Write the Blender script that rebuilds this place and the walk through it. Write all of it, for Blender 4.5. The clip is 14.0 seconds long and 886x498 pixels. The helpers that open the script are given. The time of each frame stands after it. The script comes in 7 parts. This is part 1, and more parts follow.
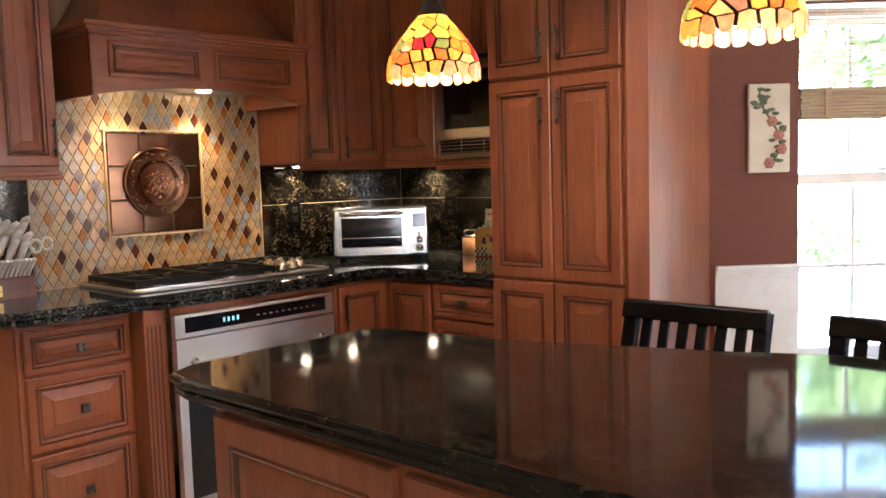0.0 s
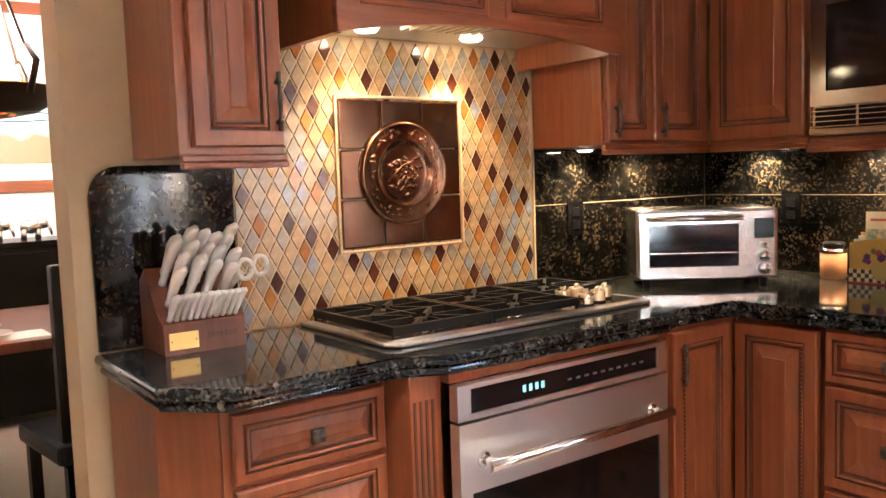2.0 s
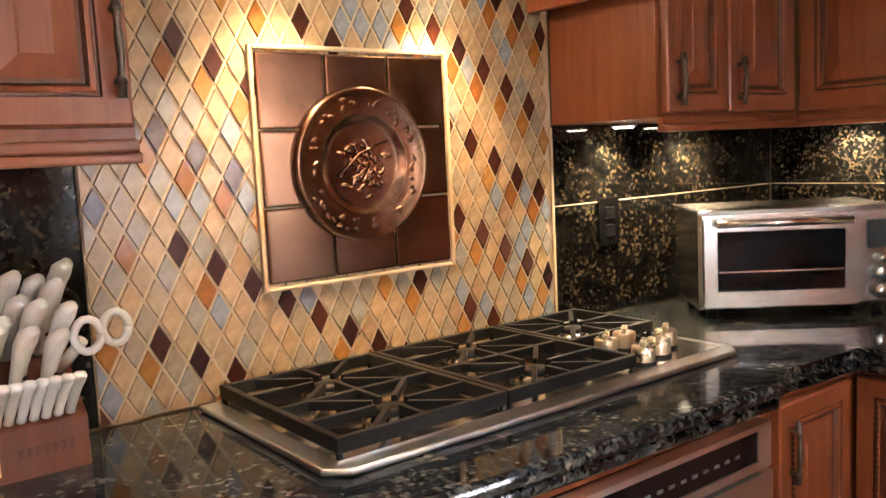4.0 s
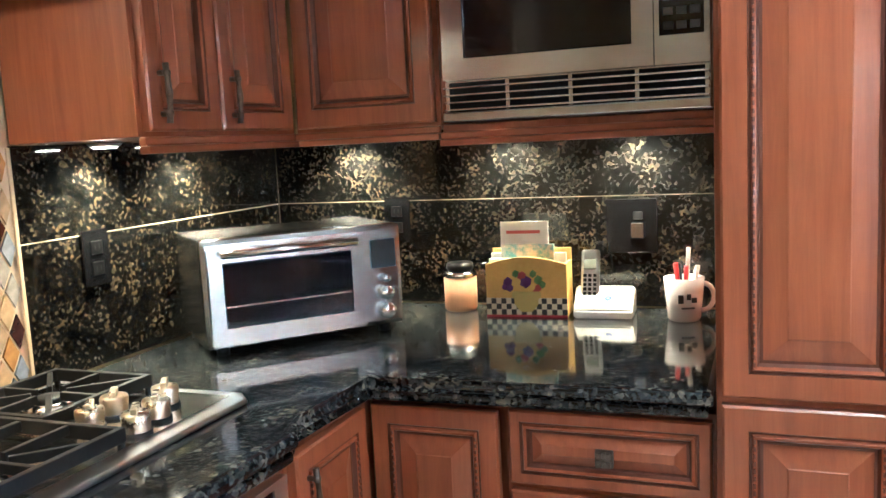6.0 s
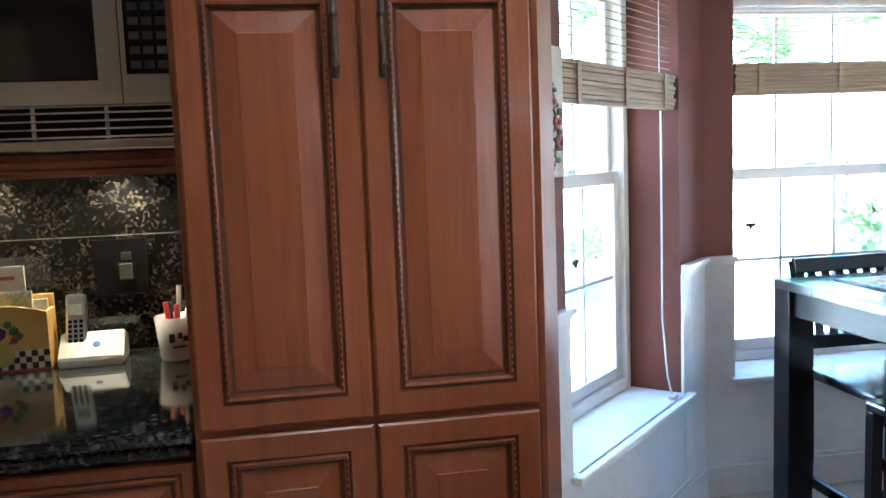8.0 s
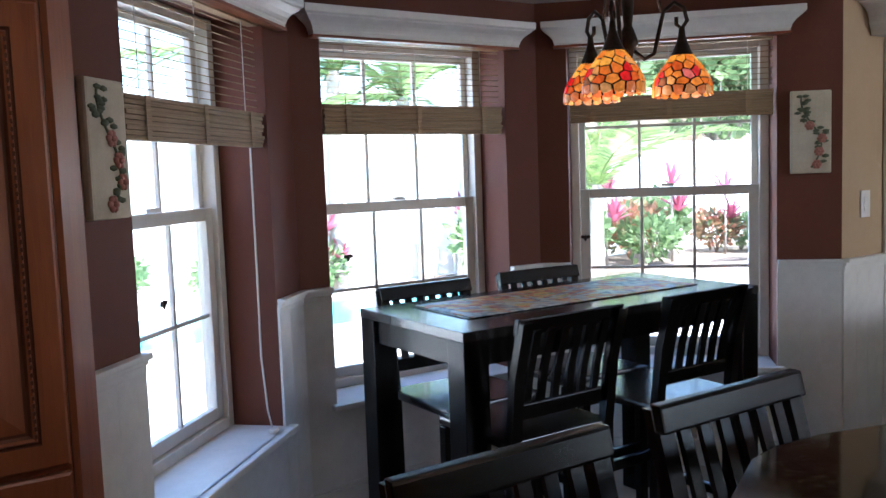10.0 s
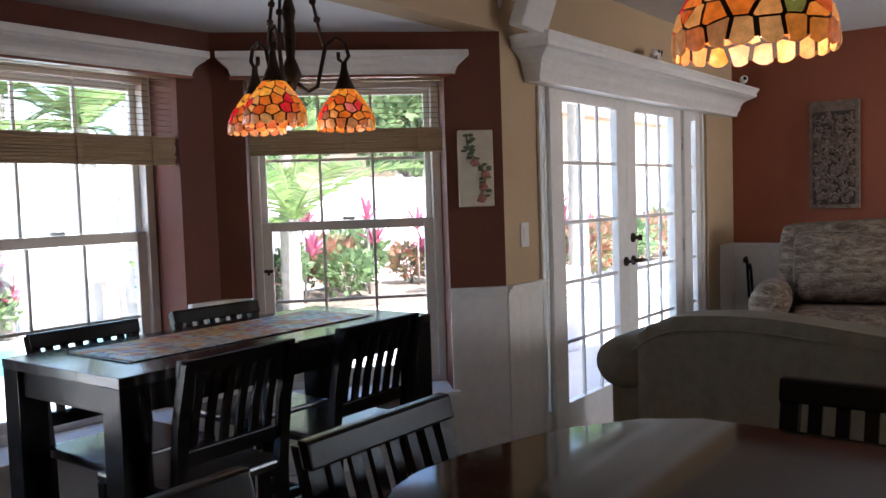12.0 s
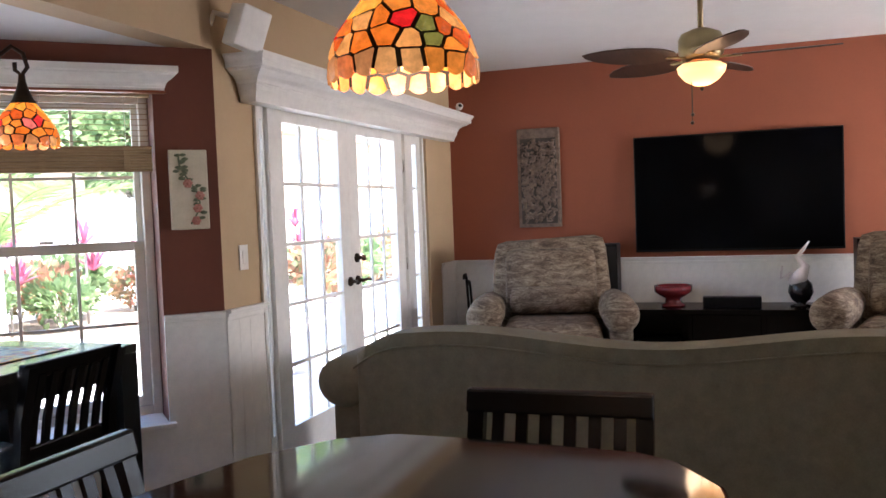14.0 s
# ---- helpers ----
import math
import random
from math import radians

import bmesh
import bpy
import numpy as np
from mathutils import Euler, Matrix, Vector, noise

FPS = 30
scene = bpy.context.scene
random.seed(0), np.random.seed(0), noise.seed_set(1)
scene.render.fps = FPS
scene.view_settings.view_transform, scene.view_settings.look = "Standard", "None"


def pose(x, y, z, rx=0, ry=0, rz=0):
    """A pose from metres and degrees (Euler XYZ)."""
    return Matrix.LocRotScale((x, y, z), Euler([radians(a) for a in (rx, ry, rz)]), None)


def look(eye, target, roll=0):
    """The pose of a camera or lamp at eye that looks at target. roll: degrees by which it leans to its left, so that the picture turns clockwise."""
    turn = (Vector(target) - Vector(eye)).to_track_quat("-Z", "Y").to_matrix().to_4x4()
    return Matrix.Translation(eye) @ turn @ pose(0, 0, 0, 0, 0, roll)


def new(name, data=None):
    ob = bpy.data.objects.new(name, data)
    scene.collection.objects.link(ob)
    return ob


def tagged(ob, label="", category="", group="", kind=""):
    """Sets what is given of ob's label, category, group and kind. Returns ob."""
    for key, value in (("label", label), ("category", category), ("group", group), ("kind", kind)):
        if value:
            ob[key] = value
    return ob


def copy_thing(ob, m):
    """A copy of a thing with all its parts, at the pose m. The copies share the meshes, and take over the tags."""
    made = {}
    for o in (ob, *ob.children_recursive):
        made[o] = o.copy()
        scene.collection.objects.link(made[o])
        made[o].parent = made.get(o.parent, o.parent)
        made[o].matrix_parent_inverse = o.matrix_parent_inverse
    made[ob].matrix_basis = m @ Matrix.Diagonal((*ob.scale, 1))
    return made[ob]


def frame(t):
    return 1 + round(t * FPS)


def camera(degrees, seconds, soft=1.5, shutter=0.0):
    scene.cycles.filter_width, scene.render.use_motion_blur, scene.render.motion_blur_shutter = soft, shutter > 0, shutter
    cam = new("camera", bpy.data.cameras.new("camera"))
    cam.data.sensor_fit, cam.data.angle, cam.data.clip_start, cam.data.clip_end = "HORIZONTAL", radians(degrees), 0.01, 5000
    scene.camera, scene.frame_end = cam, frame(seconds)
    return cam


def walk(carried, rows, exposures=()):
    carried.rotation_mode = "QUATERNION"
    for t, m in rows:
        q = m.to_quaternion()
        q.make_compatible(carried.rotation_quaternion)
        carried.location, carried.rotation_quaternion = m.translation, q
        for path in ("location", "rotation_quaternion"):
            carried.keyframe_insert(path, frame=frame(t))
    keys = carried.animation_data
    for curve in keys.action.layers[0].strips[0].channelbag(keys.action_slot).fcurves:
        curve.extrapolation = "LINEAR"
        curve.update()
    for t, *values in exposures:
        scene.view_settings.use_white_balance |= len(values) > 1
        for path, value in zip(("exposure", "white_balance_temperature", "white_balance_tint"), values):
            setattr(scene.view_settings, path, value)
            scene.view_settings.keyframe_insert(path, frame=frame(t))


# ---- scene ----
cam = camera(55.3, 14.0)
PATH = [
    (0, (-0.031, -0.002, 1.33), (-1.398, 1.447, 1.156), -1.7),
    (0.5, (-0.294, 0.118, 1.322), (-1.749, 1.478, 1.143), -1.7),
    (1, (-0.605, 0.217, 1.332), (-2.153, 1.47, 1.151), -1.8),
    (1.5, (-0.977, 0.297, 1.337), (-2.562, 1.504, 1.157), -1.7),
    (2, (-1.329, 0.395, 1.328), (-2.926, 1.585, 1.151), -1.9),
    (2.2, (-1.45, 0.433, 1.324), (-3.052, 1.619, 1.149), -2.0),
    (4.3, (-2.045, 0.989, 1.352), (-3.598, 2.225, 1.106), -3.0),
    (4.5, (-2.072, 1.034, 1.346), (-3.545, 2.366, 1.108), -3.0),
    (5, (-2.098, 1.087, 1.352), (-3.319, 2.653, 1.106), -2.9),
    (5.5, (-2.1, 1.11, 1.362), (-3.055, 2.849, 1.112), -2.8),
    (6, (-2.087, 1.133, 1.366), (-2.802, 2.984, 1.114), -2.9),
    (6.5, (-2.073, 1.133, 1.37), (-2.546, 3.061, 1.121), -2.7),
    (7, (-2.053, 1.137, 1.37), (-2.251, 3.112, 1.129), -2.5),
    (7.5, (-2.02, 1.136, 1.364), (-1.93, 3.121, 1.14), -2.2),
    (8, (-1.98, 1.129, 1.368), (-1.641, 3.088, 1.151), -2.2),
    (8.5, (-1.945, 1.12, 1.38), (-1.395, 3.031, 1.164), -1.9),
    (9, (-1.896, 1.102, 1.386), (-1.15, 2.947, 1.18), -1.8),
    (9.2, (-1.874, 1.089, 1.39), (-1.054, 2.902, 1.187), -1.9),
    (11.3, (-1.71, 1.040, 1.372), (-0.278, 2.430, 1.241), -1.9),
    (11.5, (-1.698, 1.031, 1.372), (-0.227, 2.380, 1.243), -1.9),
    (12, (-1.689, 1.025, 1.371), (-0.089, 2.219, 1.253), -1.9),
    (12.5, (-1.686, 1.008, 1.371), (0.009, 2.065, 1.262), -1.9),
    (13, (-1.663, 0.981, 1.372), (0.103, 1.914, 1.269), -2.0),
    (13.5, (-1.648, 0.959, 1.369), (0.181, 1.763, 1.273), -2.1),
    (14, (-1.637, 0.94, 1.371), (0.249, 1.599, 1.28), -2.2),
]
walk(cam, [(t, look(eye, target, roll)) for t, eye, target, roll in PATH],
     [(0, 4.8, 5850, 15), (1.0, 5.3, 5950, 17), (1.5, 5.45, 6000, 18), (2.2, 5.4, 5950, 18), (4.3, 5.45, 5750, 13), (5.0, 5.6, 5300, 9), (5.5, 5.8, 4850, 5), (6.5, 6.05, 4500, 1), (7.0, 5.75, 4500, -1),
      (7.5, 5.25, 4600, -2), (8.0, 4.4, 4700, 1), (8.5, 3.6, 4800, 4), (9.0, 3.3, 4950, 7), (11.3, 2.4, 5700, 15), (12.5, 2.65, 5850, 17), (14.0, 3.25, 5900, 18)])

# ---- world and sun ----
world = bpy.data.worlds.new("world")
scene.world = world
world.use_nodes = True
wn = world.node_tree
sky = wn.nodes.new("ShaderNodeTexSky")
sky.sky_type, sky.sun_disc = "NISHITA", False
sky.sun_elevation, sky.sun_rotation = radians(58), radians(200)
wn.links.new(sky.outputs[0], wn.nodes["Background"].inputs[0])
wn.nodes["Background"].inputs[1].default_value = 0.15
sun = new("sun", bpy.data.lights.new("sun", "SUN"))
sun.data.energy, sun.data.angle, sun.data.color = 5.0, radians(0.5), (1.0, 0.95, 0.86)
sun.matrix_world = look((0, 0, 0), (0.18, 0.5, -0.85))


def lamp(name, kind, xyz, watts, colour, size=0.03, target=None, spot=90, blend=0.5):
    ob = new(name, bpy.data.lights.new(name, kind))
    ob.data.energy, ob.data.color = watts, colour
    if kind == "AREA":
        ob.data.size = size
    else:
        ob.data.shadow_soft_size = size
    if kind == "SPOT":
        ob.data.spot_size, ob.data.spot_blend = radians(spot), blend
    ob.matrix_world = look(xyz, target) if target else pose(*xyz)
    return ob


# unseen fill lamp, added at the south wall to brighten the living room
south = lamp("fill_daylight", "AREA", (3.97, -2.36, 1.25), 4.6, (1.0, 0.92, 0.82), 1.6, (3.97, 0.0, 1.1))
south.data.shape, south.data.size_y, south.data.spread = "RECTANGLE", 1.6, radians(105)

# ---- materials ----
def mat(name, rough=0.5, metal=0.0, coat=0.0):
    m = bpy.data.materials.new(name)
    m.use_nodes = True
    b = m.node_tree.nodes["Principled BSDF"]
    b.inputs["Roughness"].default_value, b.inputs["Metallic"].default_value = rough, metal
    b.inputs["Coat Weight"].default_value, b.inputs["Coat Roughness"].default_value = coat, 0.12
    return m, m.node_tree, b


def node(tree, kind, **values):
    n = tree.nodes.new(kind)
    for k, v in values.items():
        n.inputs[k.replace("_", " ")].default_value = v
    return n


def coords(tree, scale=(1, 1, 1), kind="Object"):
    c = tree.nodes.new("ShaderNodeTexCoord")
    m = node(tree, "ShaderNodeMapping", Scale=scale)
    tree.links.new(c.outputs[kind], m.inputs["Vector"])
    return m.outputs["Vector"]


def ramp(tree, fac, stops, constant=False):
    r = tree.nodes.new("ShaderNodeValToRGB")
    r.color_ramp.interpolation = "CONSTANT" if constant else "LINEAR"
    while len(r.color_ramp.elements) < len(stops):
        r.color_ramp.elements.new(0.5)
    for e, (p, c) in zip(r.color_ramp.elements, stops):
        e.position, e.color = p, (*c, 1)
    tree.links.new(fac, r.inputs["Fac"])
    return r.outputs["Color"]


def noise_fac(tree, vec, scale, detail=6, rough=0.6, distortion=0.0):
    n = node(tree, "ShaderNodeTexNoise", Scale=scale, Detail=detail, Roughness=rough, Distortion=distortion)
    tree.links.new(vec, n.inputs["Vector"])
    return n.outputs["Fac"]


def bump(tree, b, fac, strength, dist=0.002):
    n = node(tree, "ShaderNodeBump", Strength=strength, Distance=dist)
    tree.links.new(fac, n.inputs["Height"])
    tree.links.new(n.outputs["Normal"], b.inputs["Normal"])


def rough_var(tree, b, fac, lo, hi):
    n = node(tree, "ShaderNodeMapRange")
    n.inputs["To Min"].default_value, n.inputs["To Max"].default_value = lo, hi
    tree.links.new(fac, n.inputs["Value"])
    tree.links.new(n.outputs[0], b.inputs["Roughness"])


def mixed(name, dark, light, scale=8.0, rough=0.5, metal=0.0, stretch=(1, 1, 1), bumps=0.15, coat=0.0, mid=None, spread=0.18):
    """A surface that varies between two colours at two scales, with fine relief."""
    m, t, b = mat(name, rough, metal, coat)
    v = coords(t, stretch)
    a, f = noise_fac(t, v, scale, 8, 0.62), noise_fac(t, v, scale * 9, 5, 0.6)
    mx = t.nodes.new("ShaderNodeMath")
    mx.operation = "MULTIPLY_ADD"
    mx.inputs[1].default_value = 0.35
    t.links.new(f, mx.inputs[0])
    add = t.nodes.new("ShaderNodeMath")
    add.operation = "MULTIPLY"
    add.inputs[1].default_value = 0.65
    t.links.new(a, add.inputs[0])
    t.links.new(add.outputs[0], mx.inputs[2])
    stops = [(0.5 - spread, dark), (0.5 + spread, light)] if mid is None else [(0.5 - spread, dark), (0.5, mid), (0.5 + spread, light)]
    t.links.new(ramp(t, mx.outputs[0], stops), b.inputs["Base Color"])
    bump(t, b, mx.outputs[0], bumps)
    rough_var(t, b, a, max(0.02, rough - 0.08), rough + 0.08)
    return m


def wood(name, dark, light, rough=0.36, along="z", coat=0.12, glossy_var=0.06):
    m, t, b = mat(name, rough, 0, coat)
    st = {"z": (14, 14, 0.9), "x": (0.9, 14, 14), "y": (14, 0.9, 14)}[along]
    v = coords(t, st)
    g = noise_fac(t, v, 3.2, 9, 0.68, 0.6)
    fine = noise_fac(t, coords(t, tuple(5 * k for k in st)), 4.0, 4, 0.7)
    blot = noise_fac(t, coords(t), 2.2, 3, 0.5)
    mid = tuple(0.5 * (p + q) for p, q in zip(dark, light))
    col = ramp(t, g, [(0.3, dark), (0.5, mid), (0.72, light)])
    mul = t.nodes.new("ShaderNodeMix")
    mul.data_type, mul.blend_type = "RGBA", "MULTIPLY"
    mul.inputs["Factor"].default_value = 1.0
    t.links.new(col, mul.inputs[6])
    t.links.new(ramp(t, blot, [(0.3, (0.78, 0.74, 0.72)), (0.7, (1.12, 1.1, 1.08))]), mul.inputs[7])
    t.links.new(mul.outputs[2], b.inputs["Base Color"])
    bump(t, b, fine, 0.06, 0.001)
    rough_var(t, b, blot, rough - glossy_var, rough + glossy_var)
    return m


def plain(name, colour, rough=0.5, metal=0.0, coat=0.0, bumps=0.05, scale=20, vary=0.08):
    return mixed(name, tuple(c * (1 - vary) for c in colour), tuple(c * (1 + vary) for c in colour), scale, rough, metal, (1, 1, 1), bumps, coat)


def granite(name, gain=1.0, cool=0.0, big=1.0):
    """Polished dark granite; gain lightens its flakes, cool turns them from gold to blue-grey, big widens the blotches."""
    m, t, b = mat(name, 0.07)
    v = coords(t)
    warp = node(t, "ShaderNodeTexNoise", Scale=45.0, Detail=4.0)
    t.links.new(v, warp.inputs["Vector"])
    off = t.nodes.new("ShaderNodeVectorMath")
    off.operation = "MULTIPLY_ADD"
    off.inputs[1].default_value = (0.011, 0.011, 0.011)
    t.links.new(warp.outputs["Color"], off.inputs[0])
    t.links.new(v, off.inputs[2])
    vo = node(t, "ShaderNodeTexVoronoi", Scale=135.0 / big)
    t.links.new(off.outputs[0], vo.inputs["Vector"])
    gold = [(0.003, 0.003, 0.004), (0.01, 0.011, 0.012), (0.024, 0.026, 0.028), (0.052, 0.045, 0.033), (0.115, 0.088, 0.05), (0.155, 0.13, 0.088)]
    blue = [(0.003, 0.003, 0.004), (0.008, 0.011, 0.014), (0.022, 0.03, 0.037), (0.04, 0.05, 0.058), (0.07, 0.082, 0.088), (0.13, 0.14, 0.14)]
    shades = [tuple(gain * (p + (q - p) * cool) for p, q in zip(a, b)) for a, b in zip(gold, blue)]
    flake = ramp(t, vo.outputs["Color"], list(zip((0.0, 0.36, 0.5, 0.66, 0.82, 0.95), shades)))
    patch = ramp(t, noise_fac(t, v, 12, 8, 0.75, 0.6), [(0.38, (0.08, 0.09, 0.1)), (0.5, (0.55, 0.55, 0.55)), (0.66, (1.7, 1.45, 1.1))])
    mul = t.nodes.new("ShaderNodeMix")
    mul.data_type, mul.blend_type = "RGBA", "MULTIPLY"
    mul.inputs["Factor"].default_value = 1.0
    t.links.new(flake, mul.inputs[6])
    t.links.new(patch, mul.inputs[7])
    t.links.new(mul.outputs[2], b.inputs["Base Color"])
    rough_var(t, b, noise_fac(t, v, 7, 4, 0.6), 0.04, 0.1)
    return m


def by_random(name, stops, rough=0.3, metal=0.0, emit=0.0, bumps=0.2, noise_scale=60.0, mottled=0.35):
    """Pieces that differ: the colour comes from each object's own random number."""
    m, t, b = mat(name, rough, metal)
    info = t.nodes.new("ShaderNodeObjectInfo")
    col = ramp(t, info.outputs["Random"], stops, True)
    n = noise_fac(t, coords(t), noise_scale, 5, 0.6)
    mul = t.nodes.new("ShaderNodeMix")
    mul.data_type, mul.blend_type = "RGBA", "MULTIPLY"
    mul.inputs["Factor"].default_value = 1.0
    t.links.new(col, mul.inputs[6])
    t.links.new(ramp(t, n, [(0.3, (1 - mottled,) * 3), (0.7, (1 + mottled * 0.6,) * 3)]), mul.inputs[7])
    t.links.new(mul.outputs[2], b.inputs["Base Color"])
    if emit:
        t.links.new(mul.outputs[2], b.inputs["Emission Color"])
        b.inputs["Emission Strength"].default_value = emit
    bump(t, b, n, bumps)
    return m


def emitter(name, colour, strength):
    m, t, b = mat(name, 0.4)
    b.inputs["Base Color"].default_value = (*colour, 1)
    b.inputs["Emission Color"].default_value = (*colour, 1)
    b.inputs["Emission Strength"].default_value = strength
    return m


def pane_glass(name, gloss=0.06):
    m = bpy.data.materials.new(name)
    m.use_nodes = True
    t = m.node_tree
    t.nodes.remove(t.nodes["Principled BSDF"])
    tr, gl, mx = (t.nodes.new("ShaderNode" + k) for k in ("BsdfTransparent", "BsdfGlossy", "MixShader"))
    gl.inputs["Roughness"].default_value = 0.01
    mx.inputs[0].default_value = gloss
    t.links.new(tr.outputs[0], mx.inputs[1])
    t.links.new(gl.outputs[0], mx.inputs[2])
    t.links.new(mx.outputs[0], t.nodes["Material Output"].inputs["Surface"])
    return m


CHERRY = wood("cherry_wood", (0.2, 0.054, 0.019), (0.315, 0.098, 0.035))
CHERRY_H = wood("cherry_wood_level", (0.2, 0.054, 0.019), (0.315, 0.098, 0.035), along="x")
GLAZE = wood("dark_glaze", (0.07, 0.02, 0.009), (0.13, 0.04, 0.018), 0.4)
TABLETOP = wood("espresso_top", (0.011, 0.009, 0.009), (0.022, 0.018, 0.017), 0.2, along="x", coat=0.0)
BLACKWOOD = wood("espresso_wood", (0.0018, 0.0015, 0.0015), (0.0042, 0.0033, 0.003), 0.25, coat=0.0)
for m_, v_ in ((BLACKWOOD, 0.22), (TABLETOP, 0.9)):
    m_.node_tree.nodes["Principled BSDF"].inputs["Specular IOR Level"].default_value = v_
GRANITE = granite("backsplash_granite", 0.5, 0.1, 0.9)
TOP_GRANITE = granite("worktop_granite", 1.35, 0.75, 1.0)
ISLAND_GRANITE = granite("island_granite", 0.42, 0.1, 1.0)
ISLAND_GRANITE.node_tree.nodes["Principled BSDF"].inputs["Specular IOR Level"].default_value = 0.4
STEEL = mixed("brushed_steel", (0.56, 0.56, 0.55), (0.66, 0.65, 0.64), 5, 0.3, 1.0, (1, 1, 10), 0.0)
DARK_STEEL = mixed("dull_steel", (0.36, 0.355, 0.34), (0.45, 0.44, 0.42), 5, 0.24, 1.0, (1, 1, 10), 0.0)
MICRO_STEEL = mixed("microwave_steel", (0.44, 0.435, 0.42), (0.53, 0.52, 0.5), 5, 0.2, 1.0, (1, 1, 10), 0.0)
OVEN_STEEL = mixed("satin_steel", (0.74, 0.73, 0.71), (0.82, 0.81, 0.79), 40, 0.34, 1.0, (1, 1, 10), 0.0)
BRIGHT_STEEL = plain("bright_steel", (0.72, 0.7, 0.67), 0.16, 1.0, bumps=0.01)
BLACK_GLASS = plain("black_glass", (0.006, 0.006, 0.007), 0.05)
IRON = mixed("cast_iron", (0.004, 0.004, 0.0042), (0.012, 0.0115, 0.011), 40, 0.45, 0.0, bumps=0.3)
IRON.node_tree.nodes["Principled BSDF"].inputs["Specular IOR Level"].default_value = 0.25
PEWTER = mixed("aged_pewter", (0.05, 0.042, 0.035), (0.2, 0.17, 0.14), 60, 0.4, 0.9, bumps=0.3)
BRONZE = mixed("oiled_bronze", (0.02, 0.014, 0.01), (0.07, 0.045, 0.03), 40, 0.42, 0.8)
COPPER = mixed("aged_copper", (0.14, 0.075, 0.045), (0.34, 0.19, 0.12), 9, 0.22, 1.0, bumps=0.12)
WHITE = plain("white_paint", (0.78, 0.76, 0.71), 0.35)
CEILING = mixed("ceiling_paint", (0.66, 0.65, 0.63), (0.72, 0.71, 0.69), 5, 0.9, bumps=0.3)
BEIGE = mixed("beige_paint", (0.46, 0.33, 0.19), (0.5, 0.365, 0.215), 5, 0.8, bumps=0.12)
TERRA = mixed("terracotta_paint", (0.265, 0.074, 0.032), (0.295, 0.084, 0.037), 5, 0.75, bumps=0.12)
# the terracotta again, with the shade of the backlit bay put into its colour
SHADED_TERRA = mixed("shaded_terracotta", (0.12, 0.03, 0.012), (0.14, 0.037, 0.0155), 5, 0.7, bumps=0.12)
VINYL = plain("window_vinyl", (0.7, 0.66, 0.58), 0.4)
GLASS = pane_glass("clear_glass")
FLOOR = mixed("beige_stone", (0.4, 0.34, 0.27), (0.52, 0.45, 0.37), 3, 0.35, bumps=0.1)
GROUT = mixed("warm_grout", (0.46, 0.33, 0.2), (0.55, 0.42, 0.27), 30, 0.8, bumps=0.3)


# ---- building ----
def box(bm, x0, y0, z0, x1, y1, z1, bevel=0.0, m=None, mi=0):
    vs = [bm.verts.new((x, y, z)) for z in (z0, z1) for y in (y0, y1) for x in (x0, x1)]
    fs = [bm.faces.new([vs[i] for i in q]) for q in ((0, 2, 3, 1), (4, 5, 7, 6), (0, 1, 5, 4), (2, 6, 7, 3), (0, 4, 6, 2), (1, 3, 7, 5))]
    for f in fs:
        f.material_index = mi
    if bevel:
        es = list({e for f in fs for e in f.edges})
        r = bmesh.ops.bevel(bm, geom=es, offset=bevel, segments=2, profile=0.6, affect="EDGES")
        vs = list({v for f in r["faces"] for v in f.verts} | {v for v in vs if v.is_valid})
    if m is not None:
        for v in vs:
            v.co = m @ v.co
    return vs


def prism(bm, outline, z0, z1, bevel=0.0, seg=3, mi=0):
    """An upright prism over an outline of (x, y)."""
    lo = [bm.verts.new((x, y, z0)) for x, y in outline]
    hi = [bm.verts.new((x, y, z1)) for x, y in outline]
    n = len(outline)
    fs = [bm.faces.new(list(reversed(lo))), bm.faces.new(hi)]
    rim = list(fs[0].edges) + list(fs[1].edges)
    for i in range(n):
        fs.append(bm.faces.new((lo[i], lo[(i + 1) % n], hi[(i + 1) % n], hi[i])))
    for f in fs:
        f.material_index = mi
    if bevel:
        bmesh.ops.bevel(bm, geom=rim, offset=bevel, segments=seg, profile=0.5, affect="EDGES")
    bmesh.ops.recalc_face_normals(bm, faces=bm.faces)


def lathe(bm, profile, steps=24, m=None, arc=(0, 1), mi=0):
    """Turns a profile of (radius, z) round z."""
    a0, a1 = arc
    closed = a1 - a0 >= 1
    rows = []
    for k in range(steps if closed else steps + 1):
        a = 2 * math.pi * (a0 + (a1 - a0) * k / steps)
        rows.append([bm.verts.new((r * math.cos(a), r * math.sin(a), z)) for r, z in profile])
    out = [v for r in rows for v in r]
    for k in range(steps):
        p, q = rows[k], rows[(k + 1) % len(rows)]
        for i in range(len(profile) - 1):
            f = bm.faces.new((p[i], q[i], q[i + 1], p[i + 1]))
            f.smooth, f.material_index = True, mi
    if m is not None:
        for v in out:
            v.co = m @ v.co
    return out


def rod(bm, p, q, r, steps=8, r2=None):
    p, q = Vector(p), Vector(q)
    turn = (q - p).to_track_quat("Z", "Y").to_matrix().to_4x4()
    r2 = r if r2 is None else r2
    lathe(bm, [(0.0001, 0), (r, 0), (r2, (q - p).length), (0.0001, (q - p).length)], steps, Matrix.Translation(p) @ turn)


